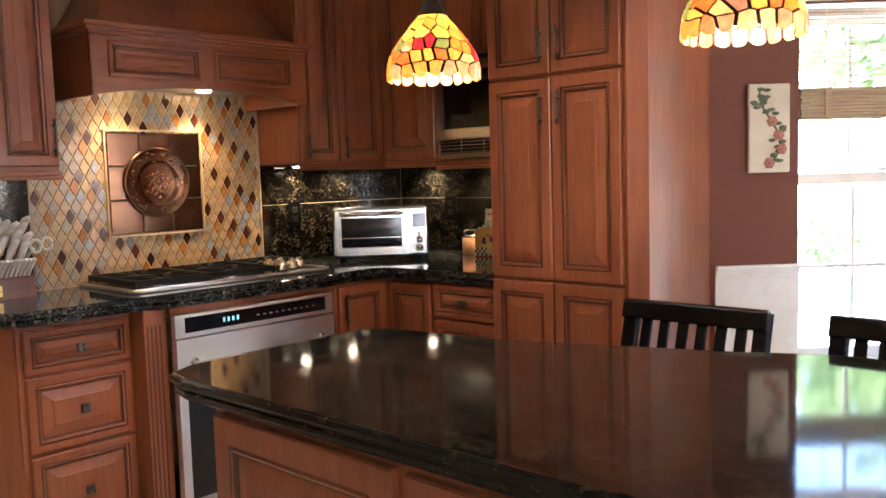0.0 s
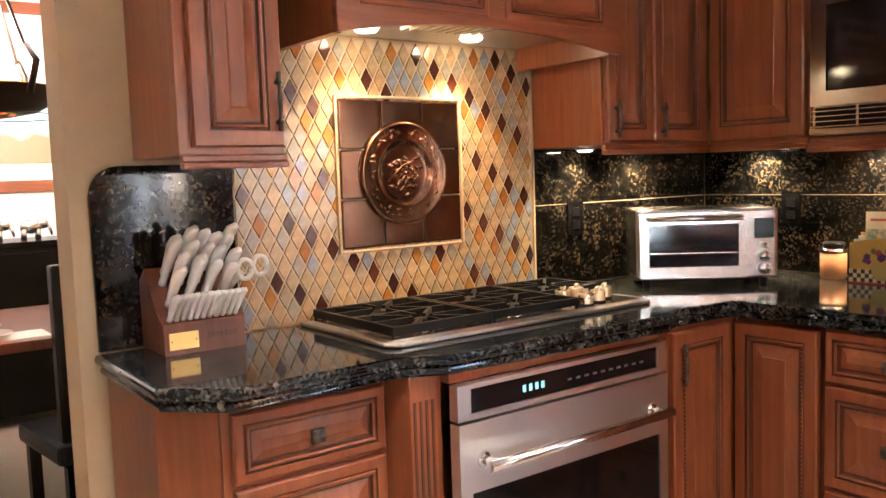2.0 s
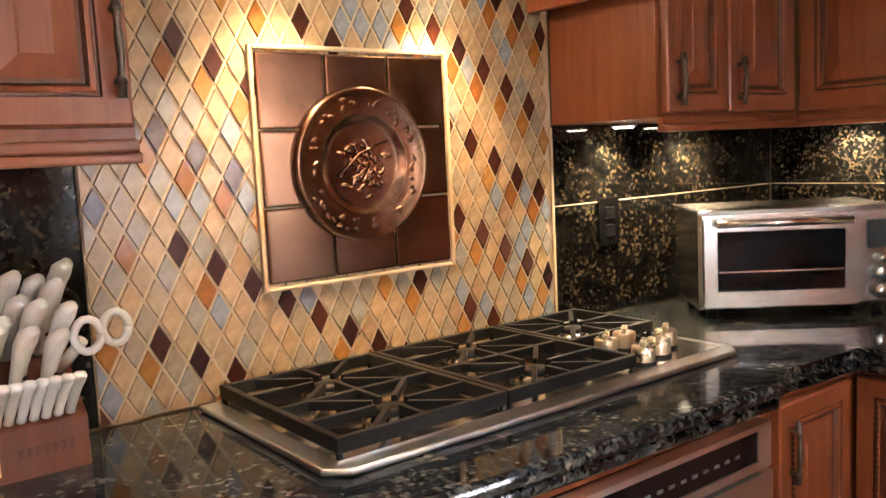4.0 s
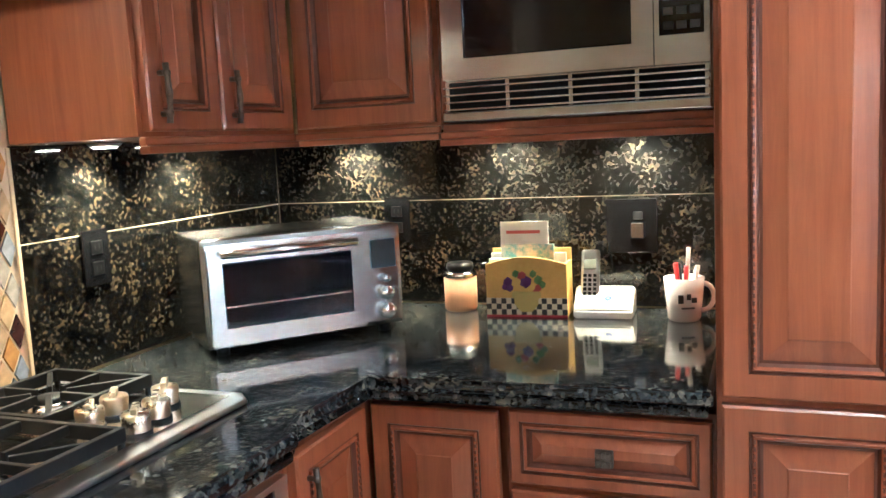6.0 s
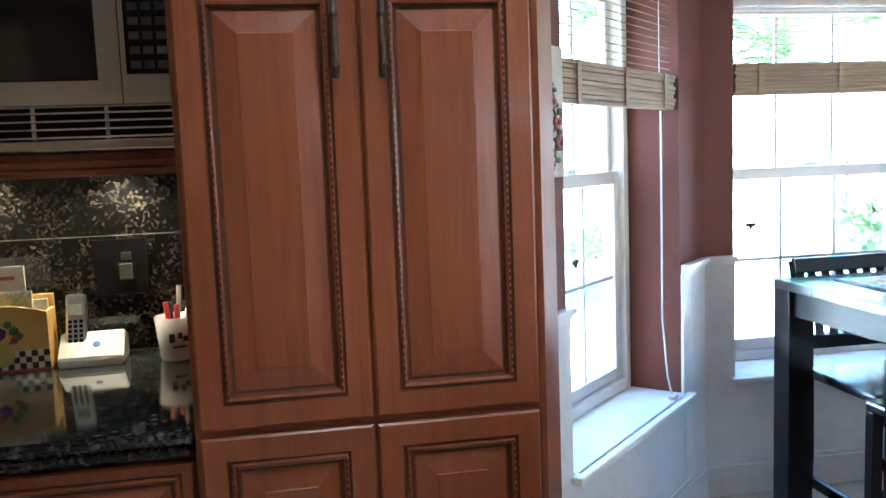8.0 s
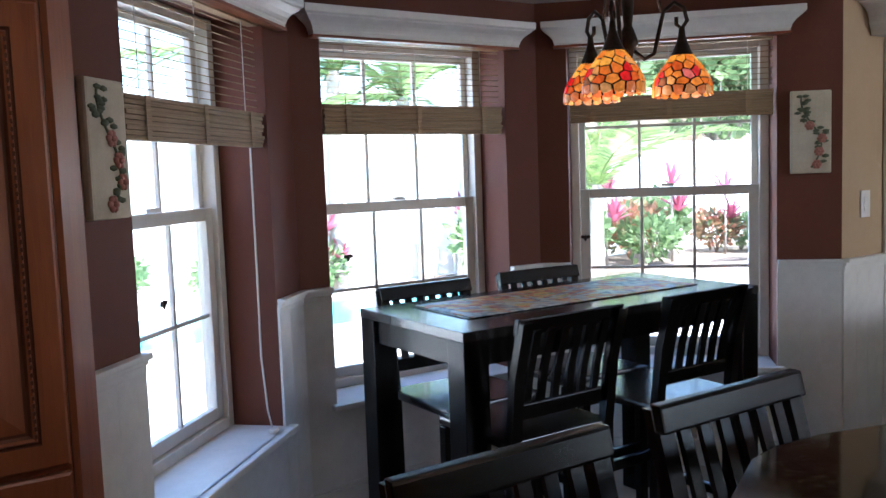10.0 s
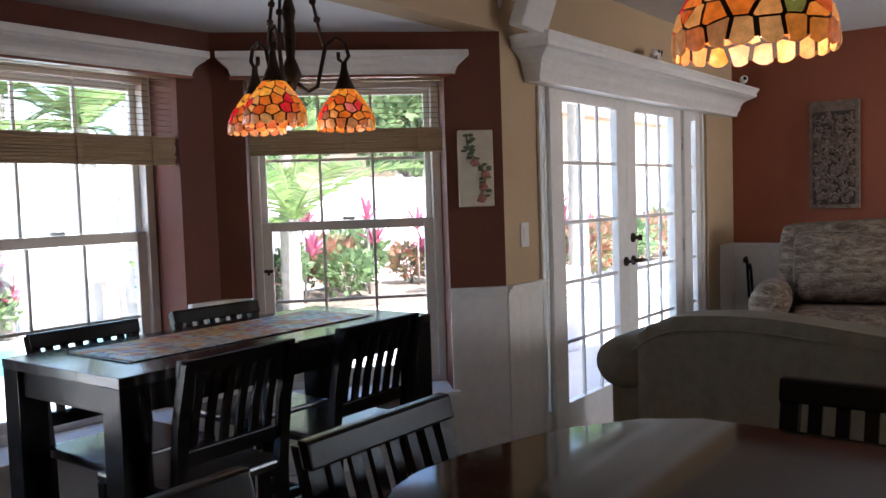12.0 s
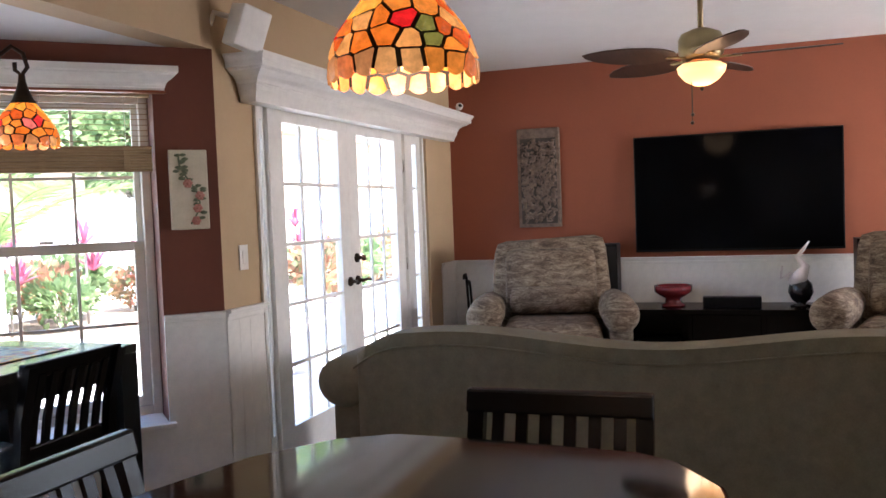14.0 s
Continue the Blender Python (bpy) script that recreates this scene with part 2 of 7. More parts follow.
def tube(bm, pts, r, steps=8):
    """A round bar along a run of points; r may be one radius or one a point."""
    pts = [Vector(p) for p in pts]
    rs = r if isinstance(r, (list, tuple)) else [r] * len(pts)
    rows = []
    for i, p in enumerate(pts):
        d = (pts[min(i + 1, len(pts) - 1)] - pts[max(i - 1, 0)]).normalized()
        q = d.to_track_quat("Z", "Y").to_matrix()
        rows.append([bm.verts.new(p + q @ Vector((rs[i] * math.cos(2 * math.pi * k / steps), rs[i] * math.sin(2 * math.pi * k / steps), 0))) for k in range(steps)])
    for a, b in zip(rows, rows[1:]):
        off = min(range(steps), key=lambda o: sum((a[k].co - b[(k + o) % steps].co).length for k in range(steps)))
        for k in range(steps):
            f = bm.faces.new((a[k], a[(k + 1) % steps], b[(k + 1 + off) % steps], b[(k + off) % steps]))
            f.smooth = True
    for row in (rows[0], rows[-1]):
        bm.faces.new(row)
    bmesh.ops.recalc_face_normals(bm, faces=bm.faces)


def blob(bm, c, r, sx=1.0, sy=1.0, sz=1.0, sub=2, rough=0.0):
    q = bmesh.ops.create_icosphere(bm, subdivisions=sub, radius=1.0)
    for v in q["verts"]:
        k = 1 + rough * noise.noise(v.co * 2 + Vector(c) * 7)
        v.co = Vector(c) + Vector((v.co.x * sx, v.co.y * sy, v.co.z * sz)) * r * k
    for f in {f for v in q["verts"] for f in v.link_faces}:
        f.smooth = True


def mesh_of(name, bm, *mats):
    me = bpy.data.meshes.new(name)
    bm.to_mesh(me)
    bm.free()
    for m in mats:
        me.materials.append(m)
    return me


def part(name, bm, material, parent, label=""):
    """Links a bmesh as one mesh object under a thing or under a part."""
    mats = material if isinstance(material, (list, tuple)) else (material,)
    ob = new(name, mesh_of(name, bm, *mats))
    ob.parent = parent
    return tagged(ob, label)


def piece(name, me, parent, m):
    ob = new(name, me)
    ob.parent, ob.matrix_basis = parent, m
    return ob


def thing(name, label, category, m=None, group="", kind=""):
    ob = new(name)
    ob.empty_display_size = 0.05
    if m is not None:
        ob.matrix_basis = m
    return tagged(ob, label, category, group, kind)


def solid(name, bm, material, label, category="", m=None, kind="", group=""):
    mats = material if isinstance(material, (list, tuple)) else (material,)
    ob = new(name, mesh_of(name, bm, *mats))
    if m is not None:
        ob.matrix_basis = m
    return tagged(ob, label, category, group, kind)


def boxed(name, dims, material, parent, bevel=0.002, label=""):
    bm = bmesh.new()
    box(bm, *dims, bevel)
    return part(name, bm, material, parent, label)


def along(p0, p1, z=0.0):
    """The pose of a wall from p0 to p1: x along it, y out of the room, front towards -y. Gives the pose and the length."""
    d = Vector(p1) - Vector(p0)
    return pose(p0[0], p0[1], z, 0, 0, math.degrees(math.atan2(d.y, d.x))), d.length


def holed(bm, x0, x1, z0, z1, y0, y1, holes):
    """A slab in the xz plane from y0 to y1 with upright holes (x0, x1, z0, z1) through it."""
    xs = sorted({x0, x1, *(h[0] for h in holes), *(h[1] for h in holes)})
    for a, b in zip(xs, xs[1:]):
        cuts = sorted((max(h[2], z0), min(h[3], z1)) for h in holes if h[0] <= a and h[1] >= b and h[3] > z0 and h[2] < z1)
        z = z0
        for c, d in [*cuts, (z1, z1)]:
            if c - z > 1e-4:
                box(bm, a, y0, z, b, y1, c)
            z = max(z, d)
    bmesh.ops.remove_doubles(bm, verts=bm.verts, dist=1e-5)


def wall(name, p0, p1, z0, z1, material, label, th=0.14, holes=()):
    m, n = along(p0, p1)
    bm = bmesh.new()
    holed(bm, 0, n, z0, z1, 0, th, holes)
    return solid(name, bm, material, label, "wall", m, "structure")


def wainscot(p0, p1, holes=(), cap=True, a=0.0, b=0.0):
    """White panelling up to the rail, with its cap and baseboard; a and b draw its ends in."""
    m, n = along(p0, p1)
    bm = bmesh.new()
    holed(bm, a, n - b, 0.0, 0.918, -0.012, -0.002, holes)
    ws = solid("wainscot", bm, WHITE, "white beaded wainscot panelling", "wainscot", m, "structure")
    bm = bmesh.new()
    box(bm, 0, -0.0128, 0.145, 0.084, -0.0121, 0.895)
    strip = mesh_of("bead_board", bm, WHITE)
    x = a
    for h in [*[h for h in holes if h[3] > 0.5], (n - b, n - b, 0, 9)]:
        k = x + 0.01
        while k + 0.084 < h[0]:
            piece("bead_board", strip, ws, pose(k, 0, 0))
            k += 0.09
        x = max(x, h[1])
    for name, z0, z1, pr in (("chair_rail", 0.918, 0.933, 0.022), ("baseboard", 0.0, 0.12, 0.026)):
        bm = bmesh.new()
        x = a
        for h in [*[h for h in holes if h[2] < z1 and h[3] > z0], (n - b, n - b, 0, 9)]:
            if h[0] - x > 0.01:
                box(bm, x, -pr, z0, h[0], -0.003, z1, 0.003)
                if name == "chair_rail":
                    box(bm, x, -pr - 0.014, 0.933, h[0], -0.003, 0.95, 0.005)
                    box(bm, x, -pr + 0.006, 0.896, h[0], -0.003, 0.918, 0.005)
                else:
                    box(bm, x, -pr + 0.01, z1, h[0], -0.003, z1 + 0.02, 0.006)
            x = max(x, h[1])
        solid(name, bm, WHITE, "white painted " + name.replace("_", " "), name.replace("_", " "), m, "structure")


H = 2.49
TOP = 0.93
BAY = 2.145
A, B, C, D = (-1.5195, 3.0605), (-0.46, 4.12), (0.765, 4.12), (1.7, 3.185)
EAST, SOUTH, WEST = 5.07, -2.4, -6.9

W1 = (0.355, 1.255, 0.46, 1.96)
W2 = (0.13, 1.04, 0.455, 1.96)
W3 = (0.14, 1.053, 0.45, 1.96)
DOOR = (0.345, 2.73, 0.0, 1.965)

bm = bmesh.new()
box(bm, WEST - 0.2, SOUTH - 0.2, -0.12, EAST + 0.2, 4.5, 0.0)
solid("floor", bm, FLOOR, "pale beige stone tile floor", "floor", kind="structure")
bm = bmesh.new()
box(bm, WEST - 0.2, SOUTH - 0.2, H, EAST + 0.2, 3.42, H + 0.12)
solid("ceiling", bm, CEILING, "flat white painted ceiling", "ceiling", kind="structure")
bm = bmesh.new()
prism(bm, [(-1.85, 3.326), (2.0, 3.326), (2.0, 3.35), (0.95, 4.45), (-0.65, 4.45), (-1.85, 3.4)], BAY, BAY + 0.1)
solid("ceiling_bay", bm, CEILING, "lower white ceiling of the bay window", "ceiling", kind="structure")
bm = bmesh.new()
box(bm, A[0], 3.185, BAY, D[0] - 0.001, 3.325, H)
solid("wall_header", bm, BEIGE, "beige header wall above the bay opening", "wall", kind="structure")

wall("wall_bay_west", A, B, 0, BAY, SHADED_TERRA, "angled terracotta bay wall with a window, darkened for shade", 0.3, [W1])
wall("wall_bay_north", B, C, 0, BAY, SHADED_TERRA, "terracotta bay wall with a window, darkened for shade", 0.3, [W2])
wall("wall_bay_east", C, D, 0, BAY, SHADED_TERRA, "angled terracotta bay wall with a window, darkened for shade", 0.3, [W3])
wall("wall_north", D, (EAST, D[1]), 0, H, BEIGE, "beige wall round the french doors", 0.14, [DOOR])
wall("wall_east", (EAST, 3.6), (EAST, SOUTH), 0, H, TERRA, "terracotta painted living room wall", 0.14)
# the opening is added, unseen, to let fill light in
wall("wall_south", (EAST, SOUTH), (WEST, SOUTH), 0, H, BEIGE, "plain beige wall with an added window opening", 0.14, [(0.25, 1.95, 0.4, 2.1)])
# unseen overhang, added to keep direct sun off the living room floor
bm = bmesh.new()
box(bm, 2.6, SOUTH - 1.5, H - 0.1, EAST + 0.2, SOUTH - 0.141, H)
solid("sun_block_eave", bm, CEILING, "unseen white eave added to block sun at the window", "eave", kind="structure")
wall("wall_kitchen_north", (-3.6, 3.275), (-1.5, 3.275), 0, H, BEIGE, "beige kitchen wall behind the cabinets", 0.14)
wall("wall_kitchen_west", (-3.43, 0.878), (-3.43, 3.275), 0, H, BEIGE, "beige kitchen wall behind the stove", 0.14)
wall("wall_kitchen_south", (-3.43, SOUTH), (-3.43, -0.7), 0, H, BEIGE, "beige wall end beside the opening", 0.14)
bm = bmesh.new()
box(bm, -3.57, -0.7, 2.2, -3.43, 0.878, H)
solid("wall_lintel", bm, BEIGE, "beige lintel over the dining room opening", "wall", kind="structure")
wall("wall_dining_west", (WEST, SOUTH), (WEST, 3.2), 0, H, WHITE, "plain pale dining room wall", 0.14)
wall("wall_dining_north", (WEST, 3.2), (-3.57, 3.2), 0, H, BEIGE, "plain beige dining room wall", 0.14)

wainscot(A, B, [W1], a=0.03, b=0.005)
wainscot(B, C, [W2], a=0.005, b=0.005)
wainscot(C, D, [W3], a=0.005)
wainscot(D, (D[0] + 0.34, D[1]))
wainscot((4.73, D[1]), (EAST, D[1]), b=0.02)
wainscot((EAST, 3.2), (EAST, SOUTH))


# ---- windows and doors ----
def bars(parent, x0, x1, z0, z1, cols, rows, y, w, material, th=0.016):
    for k in range(1, cols):
        x = x0 + (x1 - x0) * k / cols
        boxed("muntin", (x - w / 2, y - th / 2, z0, x + w / 2, y + th / 2, z1), material, parent, 0.002)
    for k in range(1, rows):
        z = z0 + (z1 - z0) * k / rows
        boxed("muntin", (x0, y - th / 2 + 0.001, z - w / 2, x1, y + th / 2 - 0.001, z + w / 2), material, parent, 0.002)


def pane(parent, x0, x1, z0, z1, y):
    ob = boxed("pane", (x0, y - 0.002, z0, x1, y + 0.002, z1), GLASS, parent, 0)
    ob.visible_shadow = False
    return ob


def frame_of(name, parent, x0, x1, z0, z1, y0, y1, w, material, bottom=None, top=None):
    bm = bmesh.new()
    wb, wt = w if bottom is None else bottom, w if top is None else top
    box(bm, x0, y0, z0, x0 + w, y1, z1, 0.004)
    box(bm, x1 - w, y0, z0, x1, y1, z1, 0.004)
    box(bm, x0 + w, y0 + 0.001, z0, x1 - w, y1 - 0.001, z0 + wb, 0.004)
    box(bm, x0 + w, y0 + 0.001, z1 - wt, x1 - w, y1 - 0.001, z1, 0.004)
    return part(name, bm, material, parent)


def sash_window(name, p0, p1, hole, meet):
    m, _ = along(p0, p1)
    x0, x1, z0, z1 = hole
    w = thing(name, "cream vinyl single-hung window with white grid bars", "window", m, kind="structure")
    x0, x1, z0, z1 = x0 + 0.002, x1 - 0.002, z0 + 0.022, z1 - 0.002
    frame_of("window_frame", w, x0, x1, z0, z1, 0.19, 0.28, 0.04, VINYL)
    up = frame_of("upper_sash", w, x0 + 0.041, x1 - 0.041, meet - 0.02, z1 - 0.041, 0.242, 0.27, 0.028, VINYL)
    lo = frame_of("lower_sash", w, x0 + 0.041, x1 - 0.041, z0 + 0.041, meet + 0.022, 0.21, 0.24, 0.045, VINYL)
    bars(up, x0 + 0.07, x1 - 0.07, meet + 0.01, z1 - 0.07, 3, 2, 0.256, 0.014, VINYL)
    bars(lo, x0 + 0.087, x1 - 0.087, z0 + 0.087, meet - 0.024, 3, 2, 0.225, 0.014, VINYL)
    pane(up, x0 + 0.068, x1 - 0.068, meet + 0.007, z1 - 0.068, 0.256)
    pane(lo, x0 + 0.085, x1 - 0.085, z0 + 0.085, meet - 0.022, 0.225)
    boxed("sash_lock", (0.5 * (x0 + x1) - 0.03, 0.195, meet + 0.024, 0.5 * (x0 + x1) + 0.03, 0.212, meet + 0.039), VINYL, w, 0.003)
    bm = bmesh.new()
    box(bm, x0, -0.035, z0 - 0.024, x1, 0.21, z0 - 0.001, 0.006)
    box(bm, x0 - 0.03, -0.055, z0 - 0.024, x1 + 0.03, -0.016, z0 - 0.001, 0.006)
    part("window_sill", bm, WHITE, w, "white painted window sill")
    return w


sash_window("window_1", A, B, W1, 1.27)
sash_window("window_2", B, C, W2, 1.25)
sash_window("window_3", C, D, W3, 1.262)

# made-up window behind the camera, frame for the added fill light
w4 = thing("window_4", "unseen wide white window added to light the living room", "window", along((EAST, SOUTH), (WEST, SOUTH))[0], kind="structure")
frame_of("window_frame", w4, 0.252, 1.948, 0.402, 2.098, 0.03, 0.1, 0.06, WHITE)
boxed("mullion", (1.07, 0.04, 0.463, 1.13, 0.09, 2.037), WHITE, w4)
pane(w4, 0.313, 1.887, 0.463, 2.037, 0.065)

BAMBOO = mixed("woven_bamboo", (0.2, 0.12, 0.055), (0.5, 0.36, 0.2), 30, 0.6, 0, (0.15, 1, 6), 0.5)


def woven_shade(p0, p1, hole, z_low, band=0.12, y=0.03):
    """A woven shade drawn up to a bundle, with its sparse reeds and lift cord above."""
    m, _ = along(p0, p1)
    x0, x1, _, z1 = hole
    t = thing("woven_shade", "half-raised woven bamboo shade in the window", "window shade", m, "window shades")
    x0, x1 = x0 + 0.012, x1 - 0.012
    for k in range(9):
        z = z_low + band * k / 9
        boxed("fold", (x0 + 0.002 * (k % 2), y - 0.018 - 0.004 * (k % 3), z, x1 - 0.002 * (k % 2), y + 0.016, z + band / 9 - 0.001), BAMBOO, t, 0.002)
    for f in (0.12, 0.5, 0.88):
        x = x0 + (x1 - x0) * f
        boxed("tape", (x - 0.012, y - 0.029, z_low - 0.002, x + 0.012, y - 0.0265, z_low + band), BAMBOO, t, 0)
    bm = bmesh.new()
    z = z_low + band + 0.02
    while z < z1 - 0.04:
        box(bm, x0, y - 0.002, z, x1, y + 0.001, z + 0.0028)
        z += 0.024
    part("reeds", bm, BAMBOO, t)
    boxed("head_rail", (x0, y - 0.02, z1 - 0.036, x1, y + 0.02, z1 - 0.004), BAMBOO, t)
    for f in (0.12, 0.5, 0.88):
        x = x0 + (x1 - x0) * f
        bm = bmesh.new()
        tube(bm, [(x, y - 0.004, z_low + band - 0.002), (x, y - 0.004, z1 - 0.03)], 0.0016, 5)
        part("cord", bm, WHITE, t)
    return t


woven_shade(A, B, W1, 1.5)
woven_shade(B, C, W2, 1.555)
woven_shade(C, D, W3, 1.595, 0.112)
for p0, p1, hole, off in ((A, B, W1, -0.03),):
    m, _ = along(p0, p1)
    bm = bmesh.new()
    x = hole[1] + off
    tube(bm, [(x, 0.055, 1.5), (x, 0.055, 1.0), (x - 0.015, 0.05, 0.75), (x - 0.05, 0.02, 0.56), (x - 0.06, 0.0, 0.49)], 0.0036, 6)
    box(bm, x - 0.09, -0.02, 0.484, x - 0.05, 0.005, 0.5, 0.004)
    solid("pull_cord", bm, VINYL, "cream pull cord hanging beside the window", "cord", m)


def crown(bm, x0, x1, profile, z, back=-0.004):
    """A moulding of (projection, height), its ends returned to the wall at the same slope."""
    prev, first_pr = None, profile[0][0]
    for pr, h in profile:
        e = pr - first_pr
        cur = [bm.verts.new(p) for p in ((x0 - e, back, z + h), (x0 - e, -pr, z + h), (x1 + e, -pr, z + h), (x1 + e, back, z + h))]
        if prev:
            for k in range(4):
                bm.faces.new((prev[k], prev[(k + 1) % 4], cur[(k + 1) % 4], cur[k]))
        else:
            bm.faces.new(list(reversed(cur)))
        prev = cur
    bm.faces.new(prev)
    bmesh.ops.recalc_face_normals(bm, faces=bm.faces)


OGEE = ((0.0, 0.0), (0.0, 0.1), (0.06, 0.13), (0.08, 0.2), (0.16, 0.3), (0.36, 0.44), (0.6, 0.54), (0.78, 0.62), (0.82, 0.68), (0.94, 0.7), (1.0, 0.74), (1.0, 1.0))


def valance(p0, p1, x0, x1, z0, z1):
    """A wooden crown cornice over a window with a thin wooden lip under it."""
    m, _ = along(p0, p1)
    t = thing("window_valance", "white painted wooden cornice board over the window", "valance", m, "window valances")
    bm = bmesh.new()
    crown(bm, x0, x1, [(0.05 + 0.055 * a, (z1 - z0) * b) for a, b in OGEE], z0)
    part("moulded_board", bm, WHITE, t)
    boxed("lip", (x0 - 0.005, -0.054, z0 - 0.012, x1 + 0.005, -0.006, z0 - 0.001), CHERRY_H, t, 0.002, "reddish wooden lower lip")


valance(A, B, W1[0] - 0.05, W1[1] + 0.1, 1.935, 2.04)
valance(B, C, 0.085, 1.09, 1.935, 2.038)
valance(C, D, 0.09, 1.1, 1.945, 2.045)

def pane_ornament(m):
    """A small dark bird with spread wings on a sucker."""
    t = thing("pane_ornament", "small dark bird ornament stuck on the window pane", "ornament", m, "pane ornaments")
    bm = bmesh.new()
    lathe(bm, [(0.001, 0.0), (0.008, 0.0), (0.005, 0.006), (0.001, 0.007)], 10, pose(0, 0, 0, 90, 0, 0))
    part("sucker", bm, BRONZE, t)
    bm = bmesh.new()
    blob(bm, (0, -0.01, 0), 0.012, 0.7, 0.6, 1.5, 1)
    for d in (-1, 1):
        blob(bm, (d * 0.013, -0.01, 0.006), 0.012, 1.0, 0.35, 0.8, 1)
    part("bird", bm, BRONZE, t)


for p0, p1, x, z in ((A, B, 0.85, 0.995), (B, C, 0.325, 1.035), (C, D, 0.205, 1.046)):
    pane_ornament(along(p0, p1)[0] @ pose(x, 0.2225 if x > 0.3 else 0.2085, z))

# the french doors
fd = thing("french_doors", "white french doors with divided glass and sidelights", "door", along(D, (EAST, D[1]))[0], kind="structure")
frame_of("door_frame", fd, 0.348, 2.727, 0.002, 1.962, 0.0, 0.138, 0.03, WHITE, 0.02, 0.02)
for a, b in ((0.455, 0.5), (2.328, 2.44)):
    boxed("mullion", (a, -0.004, 0.022, b, 0.13, 1.94), WHITE, fd, 0.004)
for a, b in ((0.503, 1.431), (1.433, 2.326)):
    leaf = frame_of("door_leaf", fd, a, b, 0.022, 1.94, 0.02, 0.065, 0.132, WHITE, 0.223, 0.07)
    bars(leaf, a + 0.132, b - 0.132, 0.245, 1.87, 3, 5, 0.042, 0.02, WHITE)
    pane(leaf, a + 0.13, b - 0.13, 0.243, 1.872, 0.042)
for a, b, w in ((0.38, 0.454, 0.018), (2.442, 2.696, 0.08)):
    side = frame_of("sidelight", fd, a, b, 0.022, 1.94, 0.02, 0.065, w, WHITE, 0.223, 0.07)
    bars(side, a + w, b - w, 0.245, 1.87, 1, 5, 0.042, 0.02, WHITE)
    pane(side, a + w - 0.002, b - w + 0.002, 0.243, 1.872, 0.042)
for z, n, xs in ((0.955, "lever_handle", (1.385, 1.49)), (1.095, "deadbolt", (1.49,))):
    bm = bmesh.new()
    for x in xs:
        lathe(bm, [(0.001, 0), (0.03, 0), (0.028, 0.012), (0.012, 0.016), (0.011, 0.045), (0.001, 0.046)], 14, pose(x, 0.019, z, 90, 0, 0))
        if n == "lever_handle":
            d = -1 if x < 1.43 else 1
            tube(bm, [(x, -0.028, z), (x + d * 0.05, -0.03, z + 0.004), (x + d * 0.11, -0.026, z - 0.006)], [0.011, 0.009, 0.007])
        else:
            box(bm, x - 0.006, -0.045, z - 0.018, x + 0.006, -0.02, z + 0.018, 0.003)
    part(n, bm, BRONZE, fd, "dark bronze " + n.replace("_", " "))
boxed("casing", (0.32, -0.018, 0.0, 0.347, -0.001, 1.92), WHITE, fd, 0.003)
boxed("casing", (2.731, -0.018, 0.0, 2.78, -0.001, 1.92), BEIGE, fd, 0.003)
for k, z in enumerate((0.35, 1.0, 1.7)):
    for x in (0.5015, 2.3265):
        bm = bmesh.new()
        rod(bm, (x, 0.012, z - 0.045), (x, 0.012, z + 0.045), 0.006, 8)
        part("hinge", bm, BRIGHT_STEEL, fd, "small steel hinge")

cs = thing("cornice_shelf", "long white moulded cornice shelf over the french doors", "shelf", along(D, (EAST, D[1]))[0])
for name, z, h, p0_, p1_ in (("frieze", 1.925, 0.075, 0.09, 0.11), ("crown", 2.0, 0.1, 0.115, 0.205), ("top_board", 2.1, 0.035, 0.21, 0.222)):
    bm = bmesh.new()
    crown(bm, 0.21 - (p0_ - 0.09), EAST - D[0] - 0.16 + (p0_ - 0.09), [(p0_ + (p1_ - p0_) * a, h * b) for a, b in OGEE], z + 0.0005)
    part(name, bm, WHITE, cs)

# ---- kitchen cabinets ----
def panel_front(bm, x0, z0, x1, z1, y=0.0, rail=0.055, th=0.02, centre=True):
    """A raised-panel front: nested rings of (inset, y), with dark glaze in the grooves."""
    rings = [(0.0, 0.0, 0), (0.0, -th + 0.004, 0), (0.004, -th, 0), (rail - 0.014, -th, 0), (rail - 0.012, -th + 0.004, 1), (rail - 0.009, -th + 0.004, 1),
             (rail - 0.006, -th - 0.001, 0), (rail - 0.001, -th + 0.001, 0), (rail + 0.003, -th + 0.009, 1), (rail + 0.008, -th + 0.009, 1)]
    if centre:
        s = min(0.035, 0.24 * min(x1 - x0 - 2 * rail, z1 - z0 - 2 * rail))
        rings += [(rail + 0.008 + s, -th + 0.001, 0), (rail + 0.01 + s, -th - 0.0005, 0)]
    prev = None
    for ins, yy, mi in rings:
        cur = [bm.verts.new(p) for p in ((x0 + ins, y + yy, z0 + ins), (x1 - ins, y + yy, z0 + ins), (x1 - ins, y + yy, z1 - ins), (x0 + ins, y + yy, z1 - ins))]
        if prev:
            for k in range(4):
                f = bm.faces.new((prev[k], prev[(k + 1) % 4], cur[(k + 1) % 4], cur[k]))
                f.material_index = mi
        prev = cur
    bm.faces.new(prev)


def rope(bm, x, z0, z1, y):
    """A run of small turned beads."""
    z = z0
    while z < z1:
        box(bm, x - 0.0022, y - 0.0015, z, x + 0.0022, y + 0.004, z + 0.007)
        z += 0.0125


